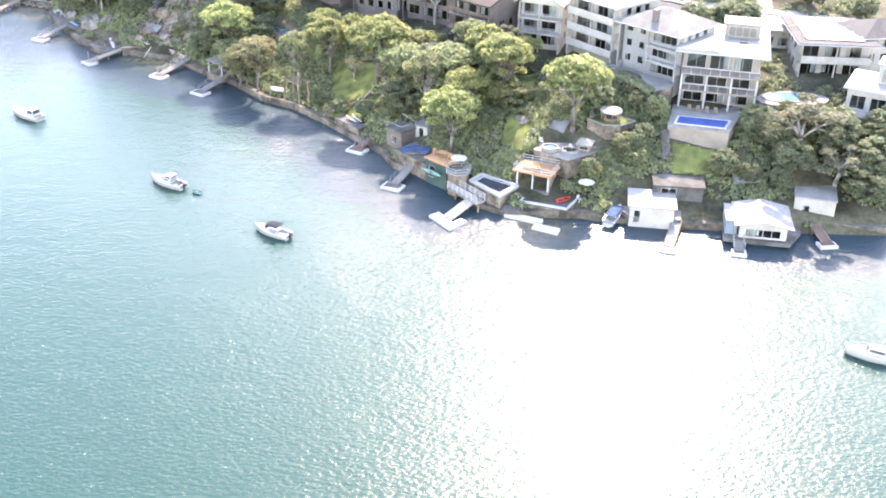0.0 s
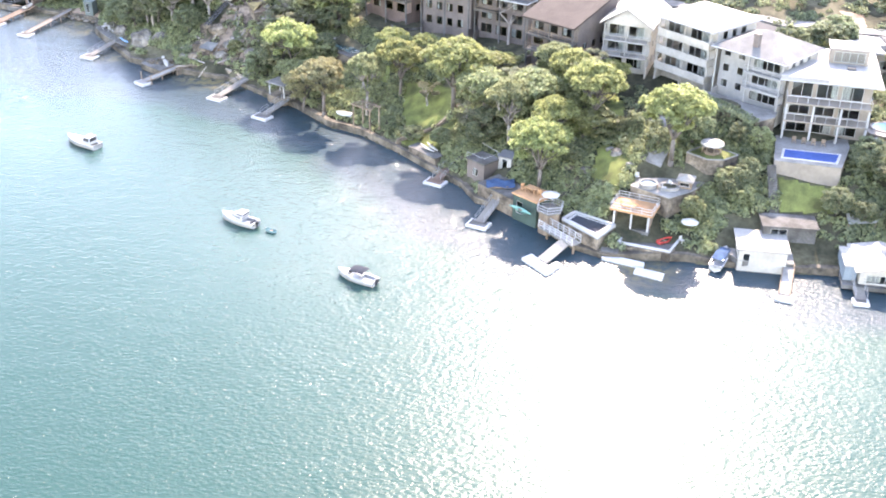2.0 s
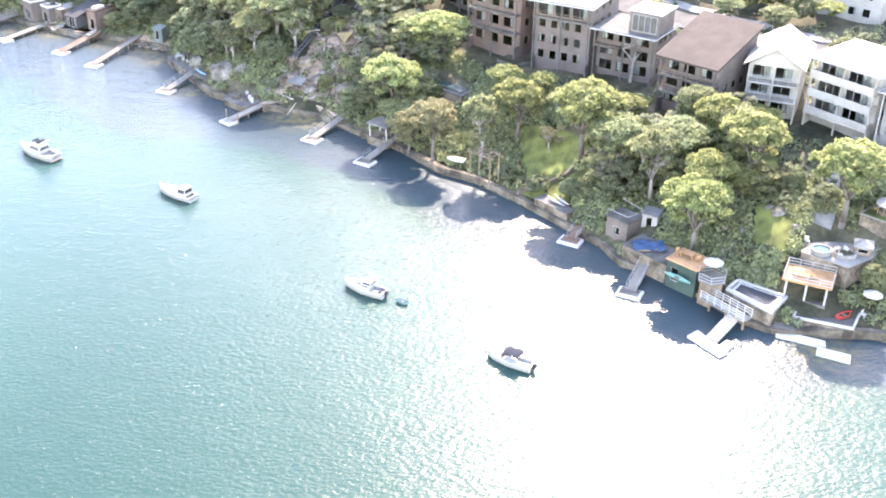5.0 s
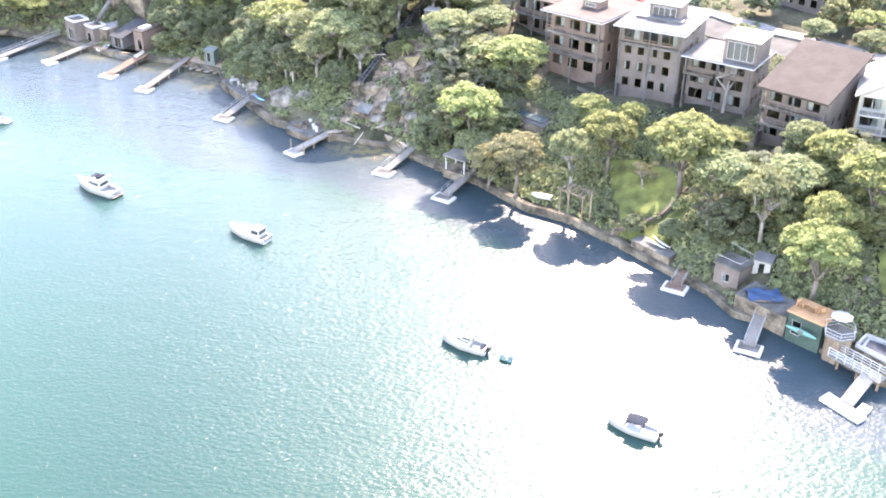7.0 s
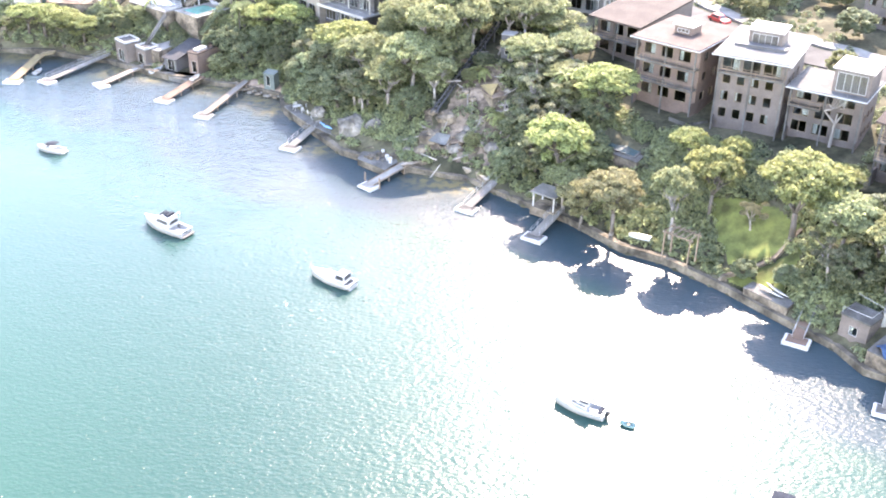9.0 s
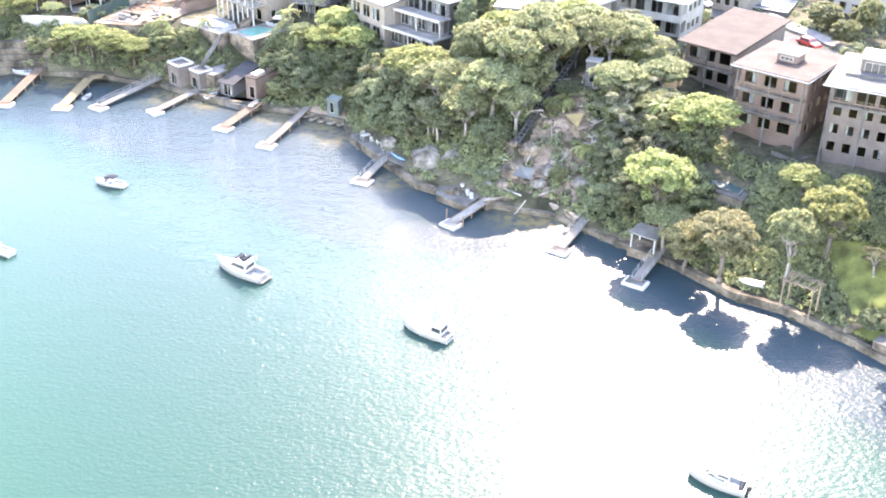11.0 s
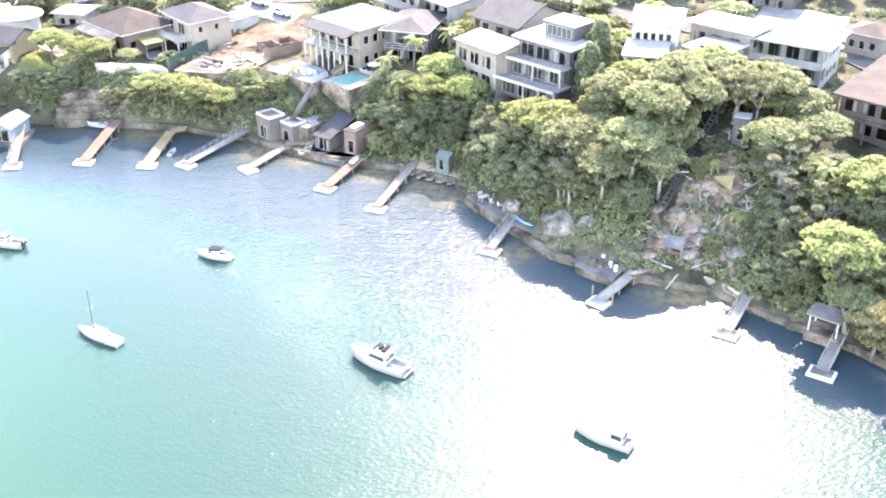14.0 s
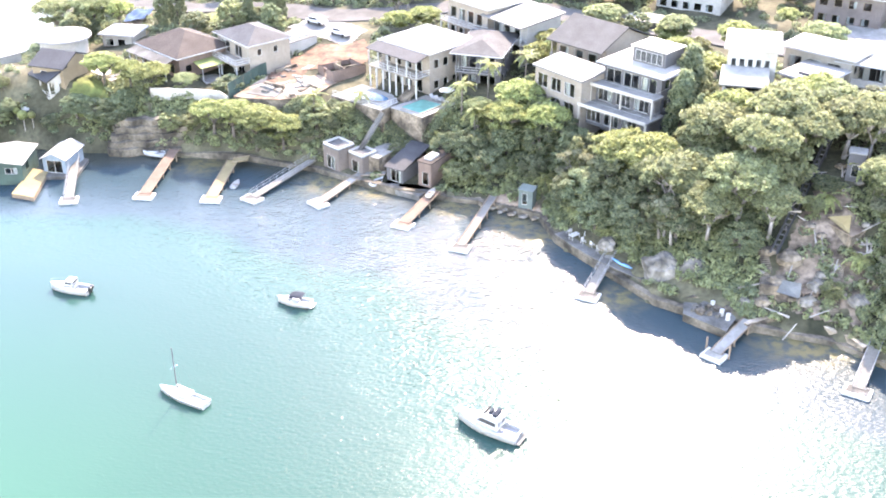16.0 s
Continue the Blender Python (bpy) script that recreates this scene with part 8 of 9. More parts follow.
def tree_kind(label, form, leaf, bark, count, size, seed):
    """One tree, 10 m tall and 4 m in radius, that is copied about."""
    r = np.random.default_rng(seed)
    lobes = lobes_of(form, r)
    ob = thing("tree", label, "tree", (0, 0, -60), 0, "trees on the bank")
    wood = Shape()
    wood.smooth = True
    fork = Vector((r.uniform(-0.4, 0.4), r.uniform(-0.4, 0.4), 3.4 if form in ("umbrella", "sparse") else 2.4))
    wood.tube((0, 0, -1.2), (0.1, 0.05, 0.6), 0.42, 0.3, 8)
    wood.tube((0.1, 0.05, 0.55), fork, 0.3, 0.23, 8)
    if form in ("cone", "column"):
        wood.tube(fork, (0, 0, 9.6), 0.22, 0.05, 7)
    else:
        heads = []
        for k in range(5):
            a = 2 * math.pi * k / 5 + r.uniform(-0.4, 0.4)
            h = fork + Vector((math.cos(a) * r.uniform(0.7, 1.4), math.sin(a) * r.uniform(0.7, 1.4), r.uniform(1.6, 2.8)))
            wood.tube(fork - Vector((0, 0, 0.1)), h, 0.17, 0.11, 6)
            heads.append(h)
        for c, _ in lobes[::1 if count > 5000 else 4]:
            c = Vector(c)
            h = min(heads, key=lambda q: (q - c).length)
            m = h.lerp(c, 0.55) + Vector((0, 0, -0.25))
            wood.tube(h, m, 0.09, 0.06, 5)
            wood.tube(m, c, 0.06, 0.03, 4)
    part("trunk", wood, bark, ob)
    C, N, S = [], [], []
    weights = np.array([q[0] * q[1] for _, q in lobes])
    for (c, q), share in zip(lobes, weights / weights.sum()):
        k = int(count * share)
        d = r.normal(size=(k, 3))
        d /= np.linalg.norm(d, axis=1, keepdims=True)
        d[:, 2] = np.where(d[:, 2] < -0.25, -d[:, 2], d[:, 2])
        tuft = 0.78 + 0.3 * np.sin(d[:, 0] * 7 + c[0] * 3) * np.sin(d[:, 1] * 7 + c[1] * 3) * 0.5 + r.uniform(-0.3, 0.3, k)
        p = np.array(c) + d * np.array(q) * tuft[:, None]
        C.append(p)
        N.append(d + r.normal(scale=0.85, size=(k, 3)))
        S.append(r.uniform(0.65, 1.25, k) * size)
    C, N, S = np.concatenate(C), np.concatenate(N), np.concatenate(S)
    N /= np.linalg.norm(N, axis=1, keepdims=True)
    crown = new("crown", leaf_mesh("crown", leaf_quads(C, N, S, r), leaf))
    crown.parent = ob
    return ob


CUTTING = [(-63.0, 208.5), (-56.0, 205.4), (-49.5, 203.2), (-46.8, 208.0), (-47.0, 216.0), (-46.6, 226.0), (-50.0, 232.0), (-58.0, 222.0), (-62.5, 215.0)]


def in_cutting(x, y):
    """Whether a spot lies in the open ground beside the inclined lift."""
    inside = False
    for (ax, ay), (bx, by) in zip(CUTTING, CUTTING[1:] + CUTTING[:1]):
        if (ay > y) != (by > y) and x < ax + (y - ay) / (by - ay) * (bx - ax):
            inside = not inside
    return inside


def planted(kinds, spots, spread=0.12, squat=1.0):
    """Copies of tree kinds at spots: x, y, height over the ground, crown radius."""
    for k, (x, y, h, r) in enumerate(spots):
        if h > 3.5 and in_cutting(x, y):
            continue
        base = kinds[k % len(kinds)]
        z = gz(x, y)
        m = Matrix.LocRotScale((x, y, z), Euler((0, 0, rng.uniform(0, 6.28))), (r / 4, r / 4, h / 10))
        copy_thing(base, m)


GUM = [tree_kind("spreading gum tree with a pale clumped crown", "umbrella", LEAF_GUM, PALE_BARK, 9000, 0.46, s) for s in (1, 2, 3)]
LIME = [tree_kind("bright green spreading tree with a domed crown", "umbrella", LEAF_LIME, BARK, 9000, 0.46, s) for s in (4, 5)]
FIG = [tree_kind("dense dark green broad-leaved tree", "round", LEAF_DEEP, BARK, 8000, 0.48, s) for s in (6, 7, 8)]
OLIVE = [tree_kind("thin olive-leaved gum with bare limbs", "sparse", LEAF_OLIVE, PALE_BARK, 5500, 0.40, s) for s in (9, 10)]
RUST = [tree_kind("rust-tinged spreading tree above the seawall", "umbrella", LEAF_RUST, BARK, 9000, 0.46, s) for s in (11,)]
PINE = [tree_kind("tall dark conifer with tiered branches", "cone", LEAF_DEEP, BARK, 7000, 0.46, 12)]
CYPRESS = [tree_kind("dense dark columnar tree between houses", "column", LEAF_DEEP, BARK, 8000, 0.48, 13)]
# Lighter builds of smaller trees for gardens and the far slope.
SHRUBBY = [tree_kind("bushy dark green garden tree", "round", LEAF_DEEP, BARK, 3200, 0.72, s) for s in (21, 22)]
BUSHY = [tree_kind("bushy olive-green garden tree", "round", LEAF_GUM, BARK, 3200, 0.72, s) for s in (23, 24)]
DOMED = [tree_kind("small bright domed garden tree", "umbrella", LEAF_LIME, BARK, 3200, 0.72, s) for s in (25, 26)]

# Named crowns above the park and the eastern gardens: x, y, height, radius.
planted(LIME, [(19.4, 152.4, 11.6, 5.2), (9.0, 161.4, 11.4, 4.5), (0.8, 153.6, 11.4, 4.8), (3.0, 158.6, 10.4, 3.6), (-11.8, 176.4, 12.2, 6.0), (-21.2, 184.8, 10.4, 4.0), (6.4, 170.2, 9.0, 3.8), (-41.4, 196.8, 11.8, 5.0), (-33.8, 207.4, 9.2, 5.4)])
planted(GUM, [(-26.6, 182.2, 11.6, 3.4), (-3.2, 164.4, 11.4, 3.9), (-7.2, 171.2, 9.6, 4.6), (0.6, 166.6, 9.2, 4.6), (-3.6, 168.6, 7.0, 4.0), (-40.6, 192.6, 7.0, 3.6), (8.4, 167.2, 9.0, 3.6), (4.2, 175.6, 8.2, 3.4)])
planted(RUST, [(-34.4, 185.0, 10.2, 4.4), (-38.4, 188.6, 9.0, 3.6)])
planted(OLIVE, [(-16.4, 180.4, 4.6, 2.2), (-9.0, 168.6, 7.4, 3.8), (52.6, 146.4, 9.0, 6.4), (57.0, 142.2, 7.2, 4.6), (-2.0, 172.0, 7.6, 3.6), (9.6, 173.6, 8.0, 3.0)])
planted(FIG, [(-13.6, 170.2, 2.8, 2.2), (-18.4, 173.2, 2.6, 2.0), (-22.6, 177.4, 2.6, 2.0), (-7.6, 167.0, 3.4, 2.4), (-6.8, 166.6, 6.4, 3.6), (6.0, 156.6, 4.0, 2.2), (23.0, 156.6, 6.0, 3.2), (40.6, 143.2, 4.4, 2.4), (26.8, 146.4, 3.4, 1.9), (28.6, 147.4, 4.0, 2.0), (60.6, 139.0, 5.6, 4.0), (63.0, 143.0, 6.2, 4.6), (57.0, 147.4, 6.8, 4.4), (50.6, 143.4, 5.2, 3.6), (66.0, 148.0, 6.4, 4.4), (46.6, 150.6, 4.6, 3.0), (48.8, 147.6, 5.0, 3.2)])
planted(FIG, [(49.0, 184.0, 6.4, 4.2), (45.6, 183.4, 5.4, 3.4), (52.2, 188.0, 6.2, 3.8), (13.0, 160.4, 2.8, 1.5), (15.2, 160.0, 3.0, 1.5)])
# The bush slope.
planted(GUM, [(-72.8, 226.0, 10.4, 5.0), (-64.2, 220.6, 10.2, 5.2), (-60.6, 218.0, 8.2, 4.0), (-54.4, 227.4, 9.4, 4.4), (-48.4, 229.4, 8.6, 4.4), (-69.4, 226.6, 9.0, 4.6), (-61.0, 225.0, 11.6, 5.0), (-57.0, 231.8, 10.8, 5.2), (-66.0, 232.6, 11.0, 4.8), (-42.2, 229.0, 8.4, 4.4), (-68.2, 219.4, 8.2, 4.0)])
planted(LIME, [(-74.6, 231.0, 10.4, 5.4), (-78.0, 235.4, 9.6, 4.8), (-62.6, 237.0, 9.4, 4.4), (-50.6, 237.6, 8.8, 4.2)])
planted(FIG, [(-79.6, 233.0, 8.6, 4.6), (-83.4, 234.0, 7.4, 4.0), (-77.2, 224.4, 7.4, 4.2), (-75.6, 229.0, 8.6, 4.4), (-82.2, 229.0, 5.6, 3.2), (-72.0, 222.0, 7.4, 4.0), (-85.2, 235.6, 6.6, 3.6), (-80.2, 228.6, 6.4, 3.4), (-64.6, 216.4, 5.6, 3.0), (-47.8, 209.6, 6.2, 3.2), (-48.4, 201.4, 5.0, 2.8), (-44.6, 201.0, 6.4, 3.8), (-36.4, 198.8, 6.6, 3.4), (-46.0, 206.4, 6.4, 3.6), (-34.6, 206.4, 7.0, 3.6)])
planted(OLIVE, [(-57.4, 216.8, 6.6, 3.2), (-51.8, 223.0, 6.4, 3.2), (-47.6, 214.8, 7.0, 3.6), (-47.4, 220.4, 6.6, 3.6), (-60.4, 222.4, 7.4, 3.6), (-55.6, 212.4, 5.2, 2.6), (-44.0, 212.0, 7.0, 3.6), (-51.0, 210.6, 5.2, 2.4), (-40.6, 206.4, 7.0, 3.4), (-42.0, 218.4, 7.0, 3.6), (-38.2, 213.6, 6.6, 3.2)])
planted(FIG, [(-90.8, 254.1, 6.6, 3.0), (-88.3, 251.2, 7.0, 3.2), (-86.0, 248.6, 6.6, 3.0), (-84.2, 246.4, 6.0, 3.0)])
planted(CYPRESS, [(-66.6, 249.8, 13.0, 4.6), (-68.6, 244.4, 11.0, 3.8), (-160.0, 300.0, 10.0, 2.6), (-163.4, 302.0, 9.4, 2.4), (-70.4, 251.6, 11.5, 3.4)])
planted(CYPRESS, [(-141.0, 300.0, 9.0, 1.8), (-139.4, 303.0, 8.4, 1.7), (-145.0, 298.0, 7.4, 2.0)])
planted(GUM, [(-146.4, 305.0, 7.0, 4.0), (-115.6, 300.6, 6.6, 3.6), (-113.6, 304.0, 7.0, 4.0), (-76.0, 286.0, 7.0, 3.8), (-64.0, 280.0, 6.4, 3.6), (-30.0, 255.0, 6.0, 3.2)])
planted(PINE, [(-67.6, 236.6, 11.0, 3.0), (-86.0, 244.0, 8.0, 2.8)])
# The western bank.
planted(LIME, [(-137.2, 259.6, 7.2, 4.4), (-132.4, 258.4, 6.0, 3.6), (-141.4, 261.4, 6.8, 4.0), (-145.2, 262.2, 6.2, 3.8)])
planted(FIG, [(-135.0, 258.6, 3.8, 3.0), (-130.0, 259.0, 4.4, 2.8), (-104.6, 253.0, 4.8, 2.8), (-100.8, 250.6, 6.0, 3.2), (-97.6, 246.6, 5.4, 3.2), (-94.4, 251.0, 5.4, 3.0), (-89.4, 248.6, 6.2, 3.4), (-90.6, 244.4, 4.4, 2.6), (-165.6, 264.4, 4.4, 3.4), (-162.4, 263.8, 3.8, 2.6), (-169.8, 264.8, 4.2, 3.0), (-112.8, 255.0, 3.6, 2.0), (-124.4, 259.4, 3.4, 2.0), (-186.6, 263.0, 4.4, 3.0), (-192.4, 267.0, 5.0, 3.4)])
planted(LIME, [(-166.4, 271.2, 6.0, 3.6), (-157.6, 269.2, 6.0, 3.8), (-92.4, 256.0, 7.4, 4.4), (-96.6, 254.6, 5.8, 3.0), (-88.4, 249.0, 8.6, 4.0), (-94.2, 251.6, 8.4, 3.8), (-161.4, 270.4, 5.4, 3.0)])
planted(GUM, [(-151.4, 269.8, 4.2, 2.4), (-99.4, 256.2, 5.6, 2.6), (-41.0, 268.6, 8.4, 4.2), (24.0, 210.0, 6.0, 3.2), (17.0, 216.6, 5.6, 3.0), (-185.0, 300.0, 8.6, 4.4), (-178.0, 302.0, 8.0, 4.6)])
# Trees among and behind the houses, strewn where the plan leaves room.


def free_spot(x, y, margin=0.0):
    for poly in FOOT:
        lo, hi = poly.min(0) - margin, poly.max(0) + margin
        if not (lo[0] < x < hi[0] and lo[1] < y < hi[1]):
            continue
        inside = False
        for a, b in zip(poly, np.roll(poly, -1, 0)):
            if (a[1] > y) != (b[1] > y) and x < a[0] + (y - a[1]) / (b[1] - a[1]) * (b[0] - a[0]):
                inside = not inside
            if margin:
                d = b - a
                s = min(1, max(0, ((x - a[0]) * d[0] + (y - a[1]) * d[1]) / (d @ d + 1e-9)))
                if math.hypot(x - a[0] - s * d[0], y - a[1] - s * d[1]) < margin:
                    return False
        if inside:
            return False
    return all(math.hypot(x - p[0], y - p[1]) > 4.2 + margin for p in ROAD[::2])


FAR_LEAVES = {}


def strewn(kinds, n, box, depth, tall, wide, margin, far=1e9):
    """Trees at random free spots; those further inland than far become part of the joined woods."""
    found = []
    while n > 0:
        n -= 1
        x, y = rng.uniform(box[0], box[1]), rng.uniform(box[2], box[3])
        d = float(inland(x, y))
        if not (depth[0] < d < depth[1] and free_spot(x, y, margin)):
            continue
        h, r = rng.uniform(*tall), rng.uniform(*wide)
        if d < far:
            found.append((x, y, h, r))
            continue
        turn = rng.uniform(0, 6.28)
        spin = np.array([(math.cos(turn), -math.sin(turn), 0), (math.sin(turn), math.cos(turn), 0), (0, 0, 1)])
        for child in kinds[n % len(kinds)].children:
            me = child.data
            co = np.empty(3 * len(me.vertices))
            me.vertices.foreach_get("co", co)
            co = (co.reshape(-1, 3) * np.array([r / 4, r / 4, h / 10])) @ spin.T + np.array([x, y, gz(x, y)])
            if child.name.startswith("crown"):
                FAR_LEAVES.setdefault(me.materials[0].name, []).append(co)
    planted(kinds, found)


strewn(SHRUBBY + DOMED + BUSHY, 260, (-60, 80, 165, 300), (22, 120), (4.0, 7.5), (2.2, 3.8), 2.0, 38)
strewn(SHRUBBY + BUSHY + DOMED, 240, (-190, -60, 256, 340), (16, 110), (4.0, 7.5), (2.2, 3.8), 2.0, 38)
strewn(GUM + BUSHY + OLIVE, 70, (-88, -36, 198, 245), (6, 40), (5.5, 9.0), (3.0, 4.6), 1.5)
strewn(SHRUBBY + BUSHY, 130, (-190, 60, 285, 350), (60, 160), (5.0, 9.0), (2.8, 4.8), 1.5, 38)
strewn(SHRUBBY + BUSHY, 70, (15, 75, 136, 165), (3, 20), (2.5, 4.5), (1.5, 2.6), 1.2)
strewn(SHRUBBY + BUSHY, 130, (-170, -88, 240, 275), (2.5, 17), (2.4, 4.6), (1.8, 3.2), 0.9)
strewn(BUSHY + SHRUBBY, 26, (-61, -45, 207, 232), (3, 30), (1.8, 3.4), (1.2, 2.2), 0.6)
strewn(SHRUBBY + BUSHY, 16, (-196, -170, 262, 272), (1.0, 9), (1.8, 3.0), (1.4, 2.4), 0.2)
strewn(BUSHY + DOMED, 60, (-45, 15, 150, 200), (11, 27), (4.0, 6.5), (2.2, 3.6), 1.2)
for name, group in FAR_LEAVES.items():
    far_woods = new("garden_woods", leaf_mesh("garden_woods", np.concatenate(group), bpy.data.materials[name]))
    tagged(far_woods, "leafy garden trees among the upper houses", "woods", "", "stuff")
for kinds in (GUM, LIME, FIG, OLIVE, RUST, PINE, CYPRESS, SHRUBBY, BUSHY, DOMED):
    for base in kinds:
        for o in (*base.children_recursive, base):
            bpy.data.objects.remove(o)


def palm(at, h, label="slender palm with arching fronds"):
    ob = thing("palm", label, "palm tree", at, rng.uniform(0, 360), "garden palms")
    part("trunk", Shape().tube((0, 0, -1), (0.15, 0.1, h * 0.5), 0.2, 0.15, 7).tube((0.15, 0.1, h * 0.5), (0.3, 0.1, h), 0.15, 0.12, 7), BARK, ob)
    frond = Shape()
    for k in range(7):
        u0, u1 = k / 7, (k + 1) / 7
        for side in (-1, 1):
            w0, w1 = 0.42 * math.sin(math.pi * (0.12 + 0.85 * u0)), 0.42 * math.sin(math.pi * (0.12 + 0.85 * u1))
            z0, z1 = 0.9 * u0 - 2.0 * u0 * u0, 0.9 * u1 - 2.0 * u1 * u1
            frond.add([(2.4 * u0, 0, z0), (2.4 * u1, 0, z1), (2.4 * u1, side * w1, z1 - 0.25 * w1), (2.4 * u0 + 0.18, side * w0, z0 - 0.25 * w0)], [(0, 1, 2, 3)])
    me = frond.mesh("frond", LEAF_LIME)
    for k in range(13):
        f = new("frond", me)
        f.parent = ob
        f.matrix_local = pose(0.3, 0.1, h, 0, -rng.uniform(-25, 45), k * 360 / 13 + rng.uniform(-9, 9))


for x, y, h in [(-102.2, 258.6, 6.5), (-97.8, 262.0, 7.0), (-91.6, 265.0, 7.0), (-86.0, 272.0, 7.0), (-127.6, 262.0, 4.6), (-119.7, 263.0, 3.2), (-99.8, 254.6, 5.0), (-88.8, 252.4, 5.5), (-45.6, 244.0, 5.0), (58.6, 178.0, 4.0), (-82.6, 232.2, 3.0), (-83.6, 231.0, 2.4), (-40.0, 211.0, 6.0)]:
    palm((x, y, gz(x, y)), h)
dead = thing("dead_tree", "bare bleached tree with forked branches", "tree", (-2.6, 195.4, gz(-2.6, 195.4)))
twigs = Shape().tube((0, 0, -1), (0.2, 0, 3.5), 0.3, 0.2, 7)
r2 = random.Random(5)
ends = [(Vector((0.2, 0, 3.5)), 0.18)]
for level in range(4):
    grown = []
    for p, r in ends:
        for k in range(2 if level else 4):
            q = p + Vector((r2.uniform(-1, 1), r2.uniform(-1, 1), r2.uniform(0.3, 1.1))) * (2.0 - 0.35 * level)
            twigs.tube(p, q, r, r * 0.6, 5)
            grown.append((q, r * 0.6))
    ends = grown
part("trunk", twigs, PALE_BARK, dead)
# Undergrowth over the whole bank, and clipped hedges.
C, N, S = [], [], []
legs = np.array(SHORE)
for k in range(26000):
    if k < 17000:
        x, y = rng.uniform(-215, 78), rng.uniform(132, 330)
    else:
        i, u, back = int(rng.integers(0, len(SHORE) - 1)), rng.uniform(), rng.uniform(1.0, 22)
        x, y = legs[i] + (legs[i + 1] - legs[i]) * u + np.array([0.35, 0.93]) * back
    if y > 215 and x > 10:
        continue
    d = float(inland(x, y))
    if not 0.6 < d < 90 or (d > 55 and k % 2) or not free_spot(x, y, 0.35) or (in_cutting(x, y) and k % 3):
        continue
    r = rng.uniform(0.5, 1.3) if d > 4 else rng.uniform(0.4, 0.8)
    m = int(46 * r)
    v = rng.normal(size=(m, 3))
    v /= np.linalg.norm(v, axis=1, keepdims=True)
    v[:, 2] = np.abs(v[:, 2])
    C.append(np.array([x, y, gz(x, y)]) + v * np.array([r, r, r * rng.uniform(0.6, 1.3)]) * rng.uniform(0.7, 1.05, (m, 1)))
    N.append(v + rng.normal(scale=0.5, size=(m, 3)))
    S.append(rng.uniform(0.35, 0.65, m))
C, N, S = np.concatenate(C), np.concatenate(N), np.concatenate(S)
N /= np.linalg.norm(N, axis=1, keepdims=True)
half = len(C) // 2
under = new("undergrowth", leaf_mesh("undergrowth", leaf_quads(C[:half], N[:half], S[:half], rng), LEAF_DEEP))
tagged(under, "dense dark green undergrowth over the bank", "undergrowth", "", "stuff")
under = new("undergrowth", leaf_mesh("undergrowth", leaf_quads(C[half:], N[half:], S[half:], rng), LEAF_GUM))
tagged(under, "mixed olive and bright undergrowth over the bank", "undergrowth", "", "stuff")


def hedge(label, a, b, width, h):
    n = int(math.dist(a, b) * width * 110)
    u, w, t = rng.uniform(0, 1, n), rng.uniform(-1, 1, n), rng.uniform(0, 1, n)
    dx, dy = (b[0] - a[0]), (b[1] - a[1])
    d = math.hypot(dx, dy)
    top = rng.uniform(0, 1, n) < 0.5
    w = np.where(top, w, np.sign(w) * rng.uniform(0.9, 1.05, n))
    t = np.where(top, rng.uniform(0.93, 1.05, n), t)
    x, y = a[0] + dx * u - dy / d * w * width / 2, a[1] + dy * u + dx / d * w * width / 2
    c = np.stack([x, y, ground_height(x, y) + h * t], 1)
    nn = np.stack([-dy / d * w, dx / d * w, np.where(top, 1.0, 0.1)], 1) + rng.normal(scale=0.5, size=(n, 3))
    nn /= np.linalg.norm(nn, axis=1, keepdims=True)
    ob = new("hedge", leaf_mesh("hedge", leaf_quads(c, nn, rng.uniform(0.25, 0.45, n), rng), LEAF_DEEP))
    tagged(ob, label, "hedge", "clipped hedges")


def topiary(at, h, ball):
    """A clipped ball of leaves on a pale bare stem."""
    ob = thing("topiary_tree", "clipped yellow-green ball tree on a bare pale stem", "topiary tree", at, 0, "topiary trees")
    part("stem", Shape().tube((0, 0, -0.6), (0.05, 0, h - ball * 0.6), 0.09, 0.07, 7), PALE_BARK, ob)
    d = rng.normal(size=(700, 3))
    d /= np.linalg.norm(d, axis=1, keepdims=True)
    crown = new("crown", leaf_mesh("crown", leaf_quads(d * ball * rng.uniform(0.85, 1.05, (700, 1)) + np.array([0, 0, h]), d, rng.uniform(0.2, 0.34, 700), rng), LEAF_LIME))
    crown.parent = ob


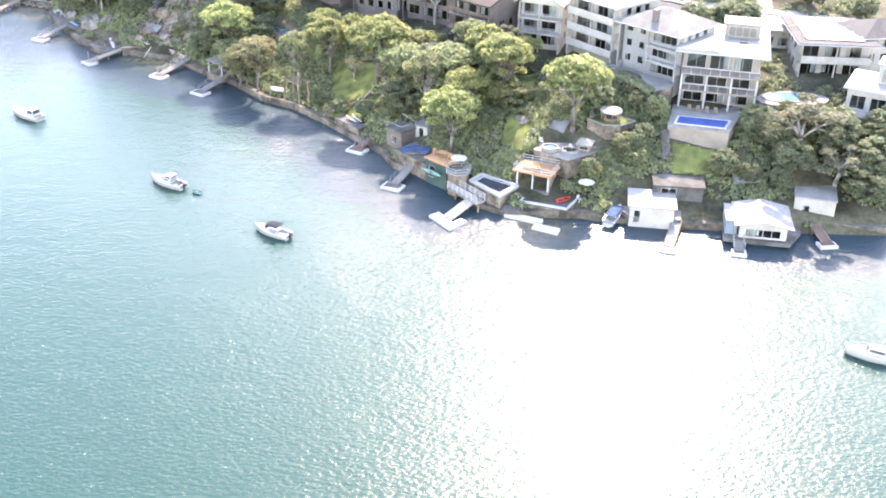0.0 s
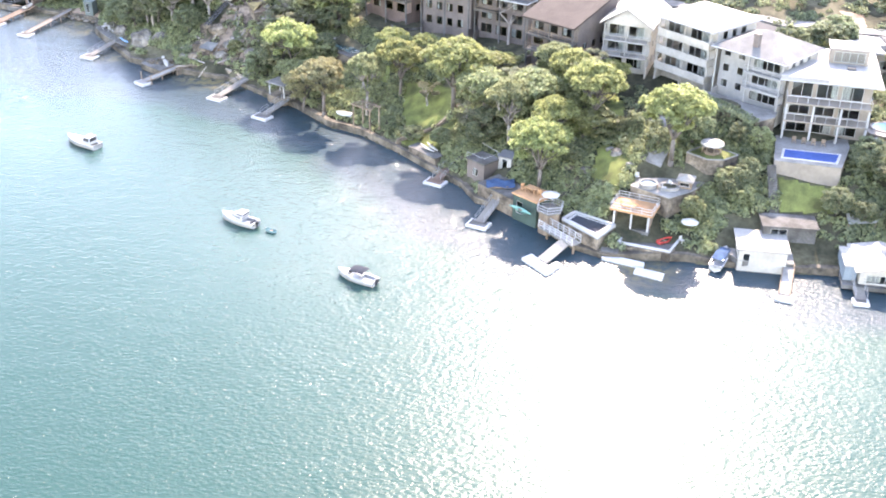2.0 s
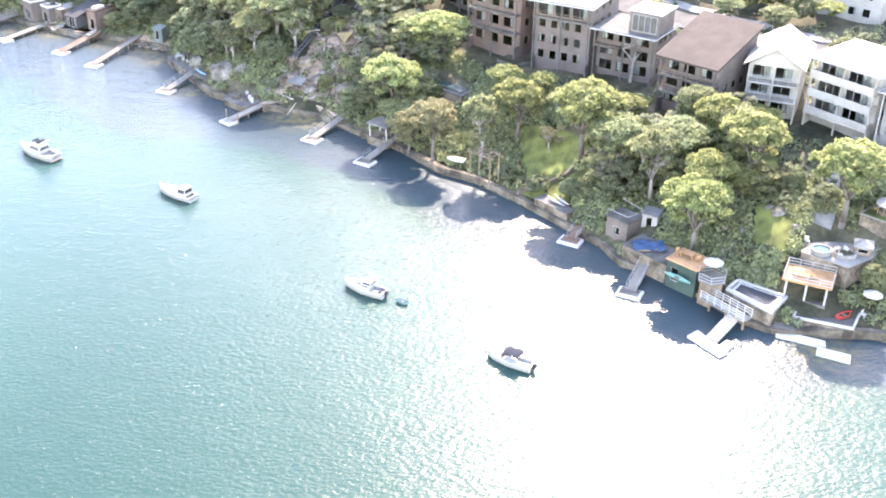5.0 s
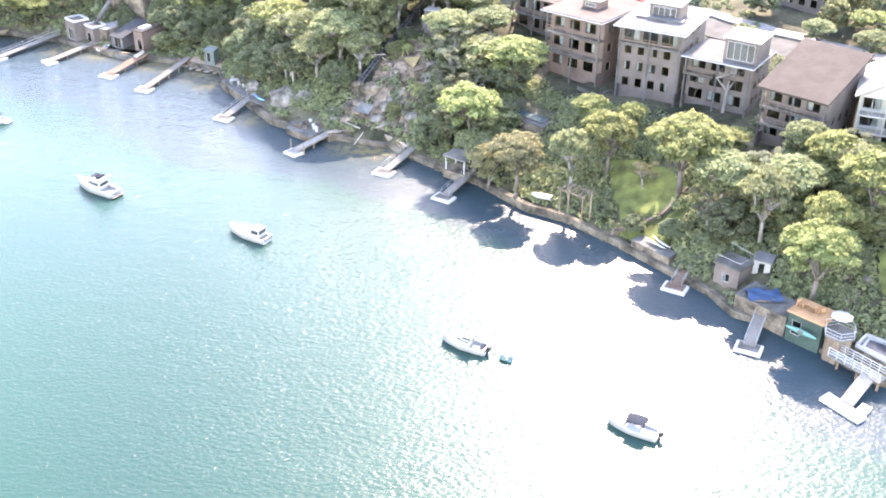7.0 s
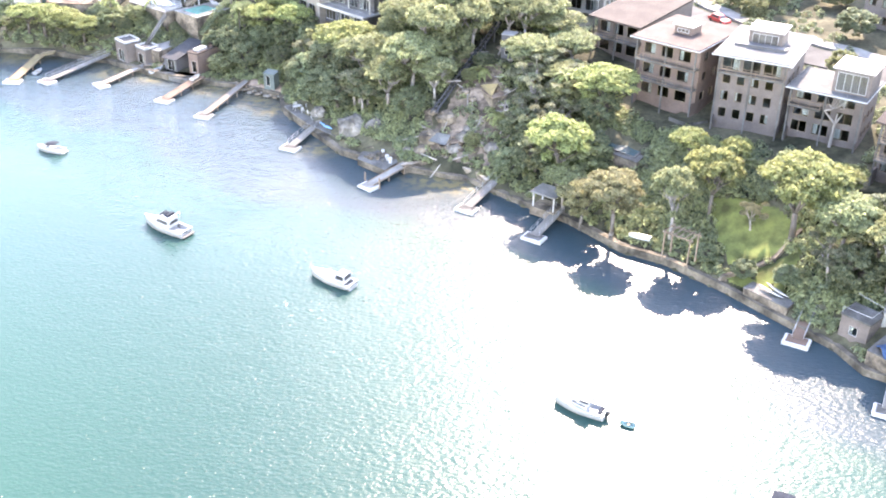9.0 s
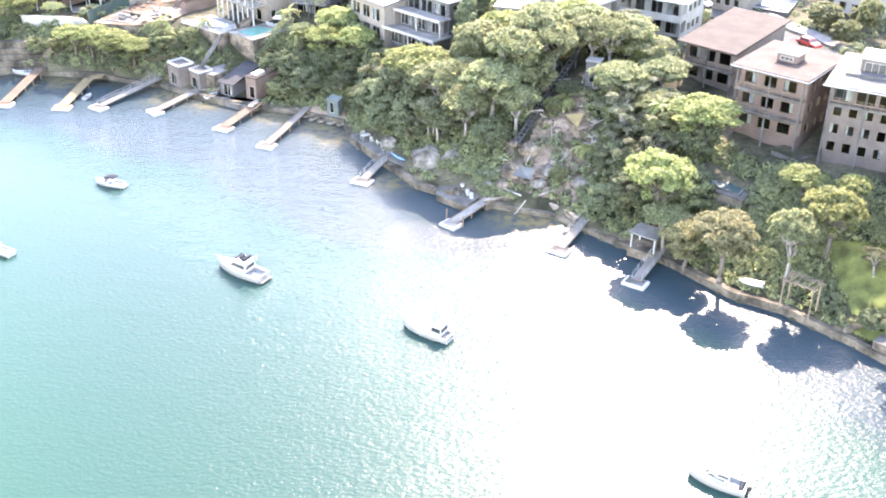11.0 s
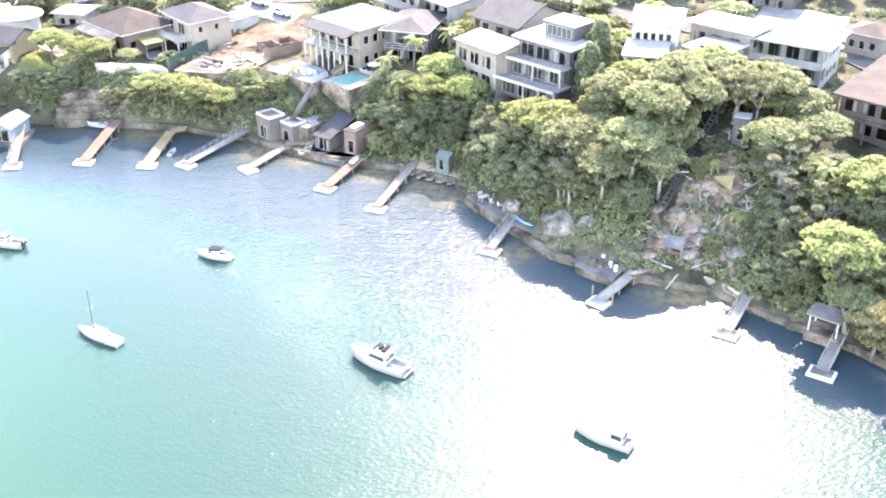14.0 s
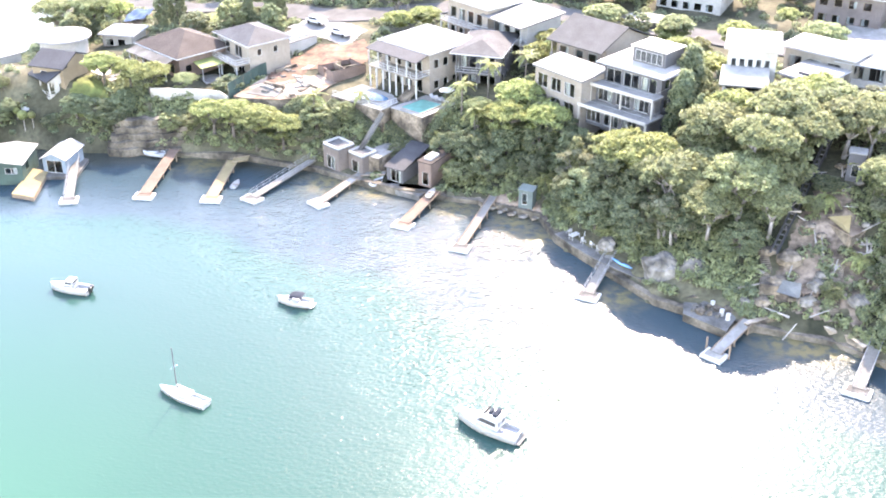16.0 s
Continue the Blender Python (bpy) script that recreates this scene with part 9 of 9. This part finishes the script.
for x, y, h, ball in ((-179.0, 263.6, 2.6, 0.85), (-177.5, 263.8, 2.2, 0.65), (-180.4, 264.6, 1.2, 0.6)):
    topiary((x, y, gz(x, y)), h, ball)
hedge("long clipped hedge behind the white flats", (30.5, 190.5), (42.5, 179.5), 1.6, 2.0)
hedge("second clipped hedge behind the grey house", (34.5, 186.0), (44.0, 178.5), 1.4, 1.8)
hedge("dark clipped hedge below the pale forecourt", (25.2, 162.8), (31.4, 155.4), 1.8, 4.0)
hedge("clipped hedge by the upper street", (-38.0, 262.5), (-24.0, 256.5), 1.8, 1.8)
hedge("clipped hedge along the garden wall", (29.8, 152.5), (31.6, 159.0), 1.4, 1.6)

for a, b, h in (((-125.2, 264.6), (-116.4, 258.0), 1.5), ((-114.8, 259.4), (-109.0, 254.7), 2.0), ((-108.0, 255.0), (-102.2, 261.4), 3.6), ((-142.0, 263.6), (-133.6, 262.2), 2.0), ((-133.2, 262.2), (-127.2, 264.9), 2.2)):
    hedge("ragged green hedge below a terrace wall", a, b, 1.6, h)
# Tree ferns and fallen wood in the bush.
for x, y, h in [(-84.6, 236.2, 1.6), (-83.0, 234.6, 1.2), (-70.6, 230.4, 2.0), (-64.8, 226.0, 1.8), (-58.4, 229.0, 2.2), (-52.6, 220.6, 1.4), (-50.4, 212.4, 1.2), (-47.0, 224.8, 1.8), (-79.2, 229.6, 1.6), (-45.4, 207.8, 1.6), (-88.6, 243.0, 1.8), (-99.0, 248.6, 2.0), (-104.6, 250.2, 1.8)]:
    palm((x, y, gz(x, y)), h, "low tree fern with spreading fronds")
logs = random.Random(17)
for k in range(64):
    x, y = logs.uniform(-64, -44), logs.uniform(205, 231)
    if not in_cutting(x, y) and k % 3:
        continue
    t, w = logs.uniform(0, math.pi), logs.uniform(1.2, 3.6)
    dx, dy = math.cos(t) * w / 2, math.sin(t) * w / 2
    p, q = Vector((x - dx, y - dy, gz(x - dx, y - dy) + 0.6)), Vector((x + dx, y + dy, gz(x + dx, y + dy) + 0.7))
    single("fallen_log", Shape().tube(p, q, logs.uniform(0.09, 0.2), 0.07, 6), PALE_BARK, "bleached fallen log on the bush slope", "log", group="fallen logs")
for k in range(16):
    x, y, r = logs.uniform(-62, -46), logs.uniform(208, 228), logs.uniform(0.5, 1.1)
    boulder("sunlit sandstone rock in the undergrowth", (x, y, gz(x, y) + 0.4), (r, r * 0.8, r * 0.8), 80.0 + k, SANDSTONE if k % 3 else ROCK)
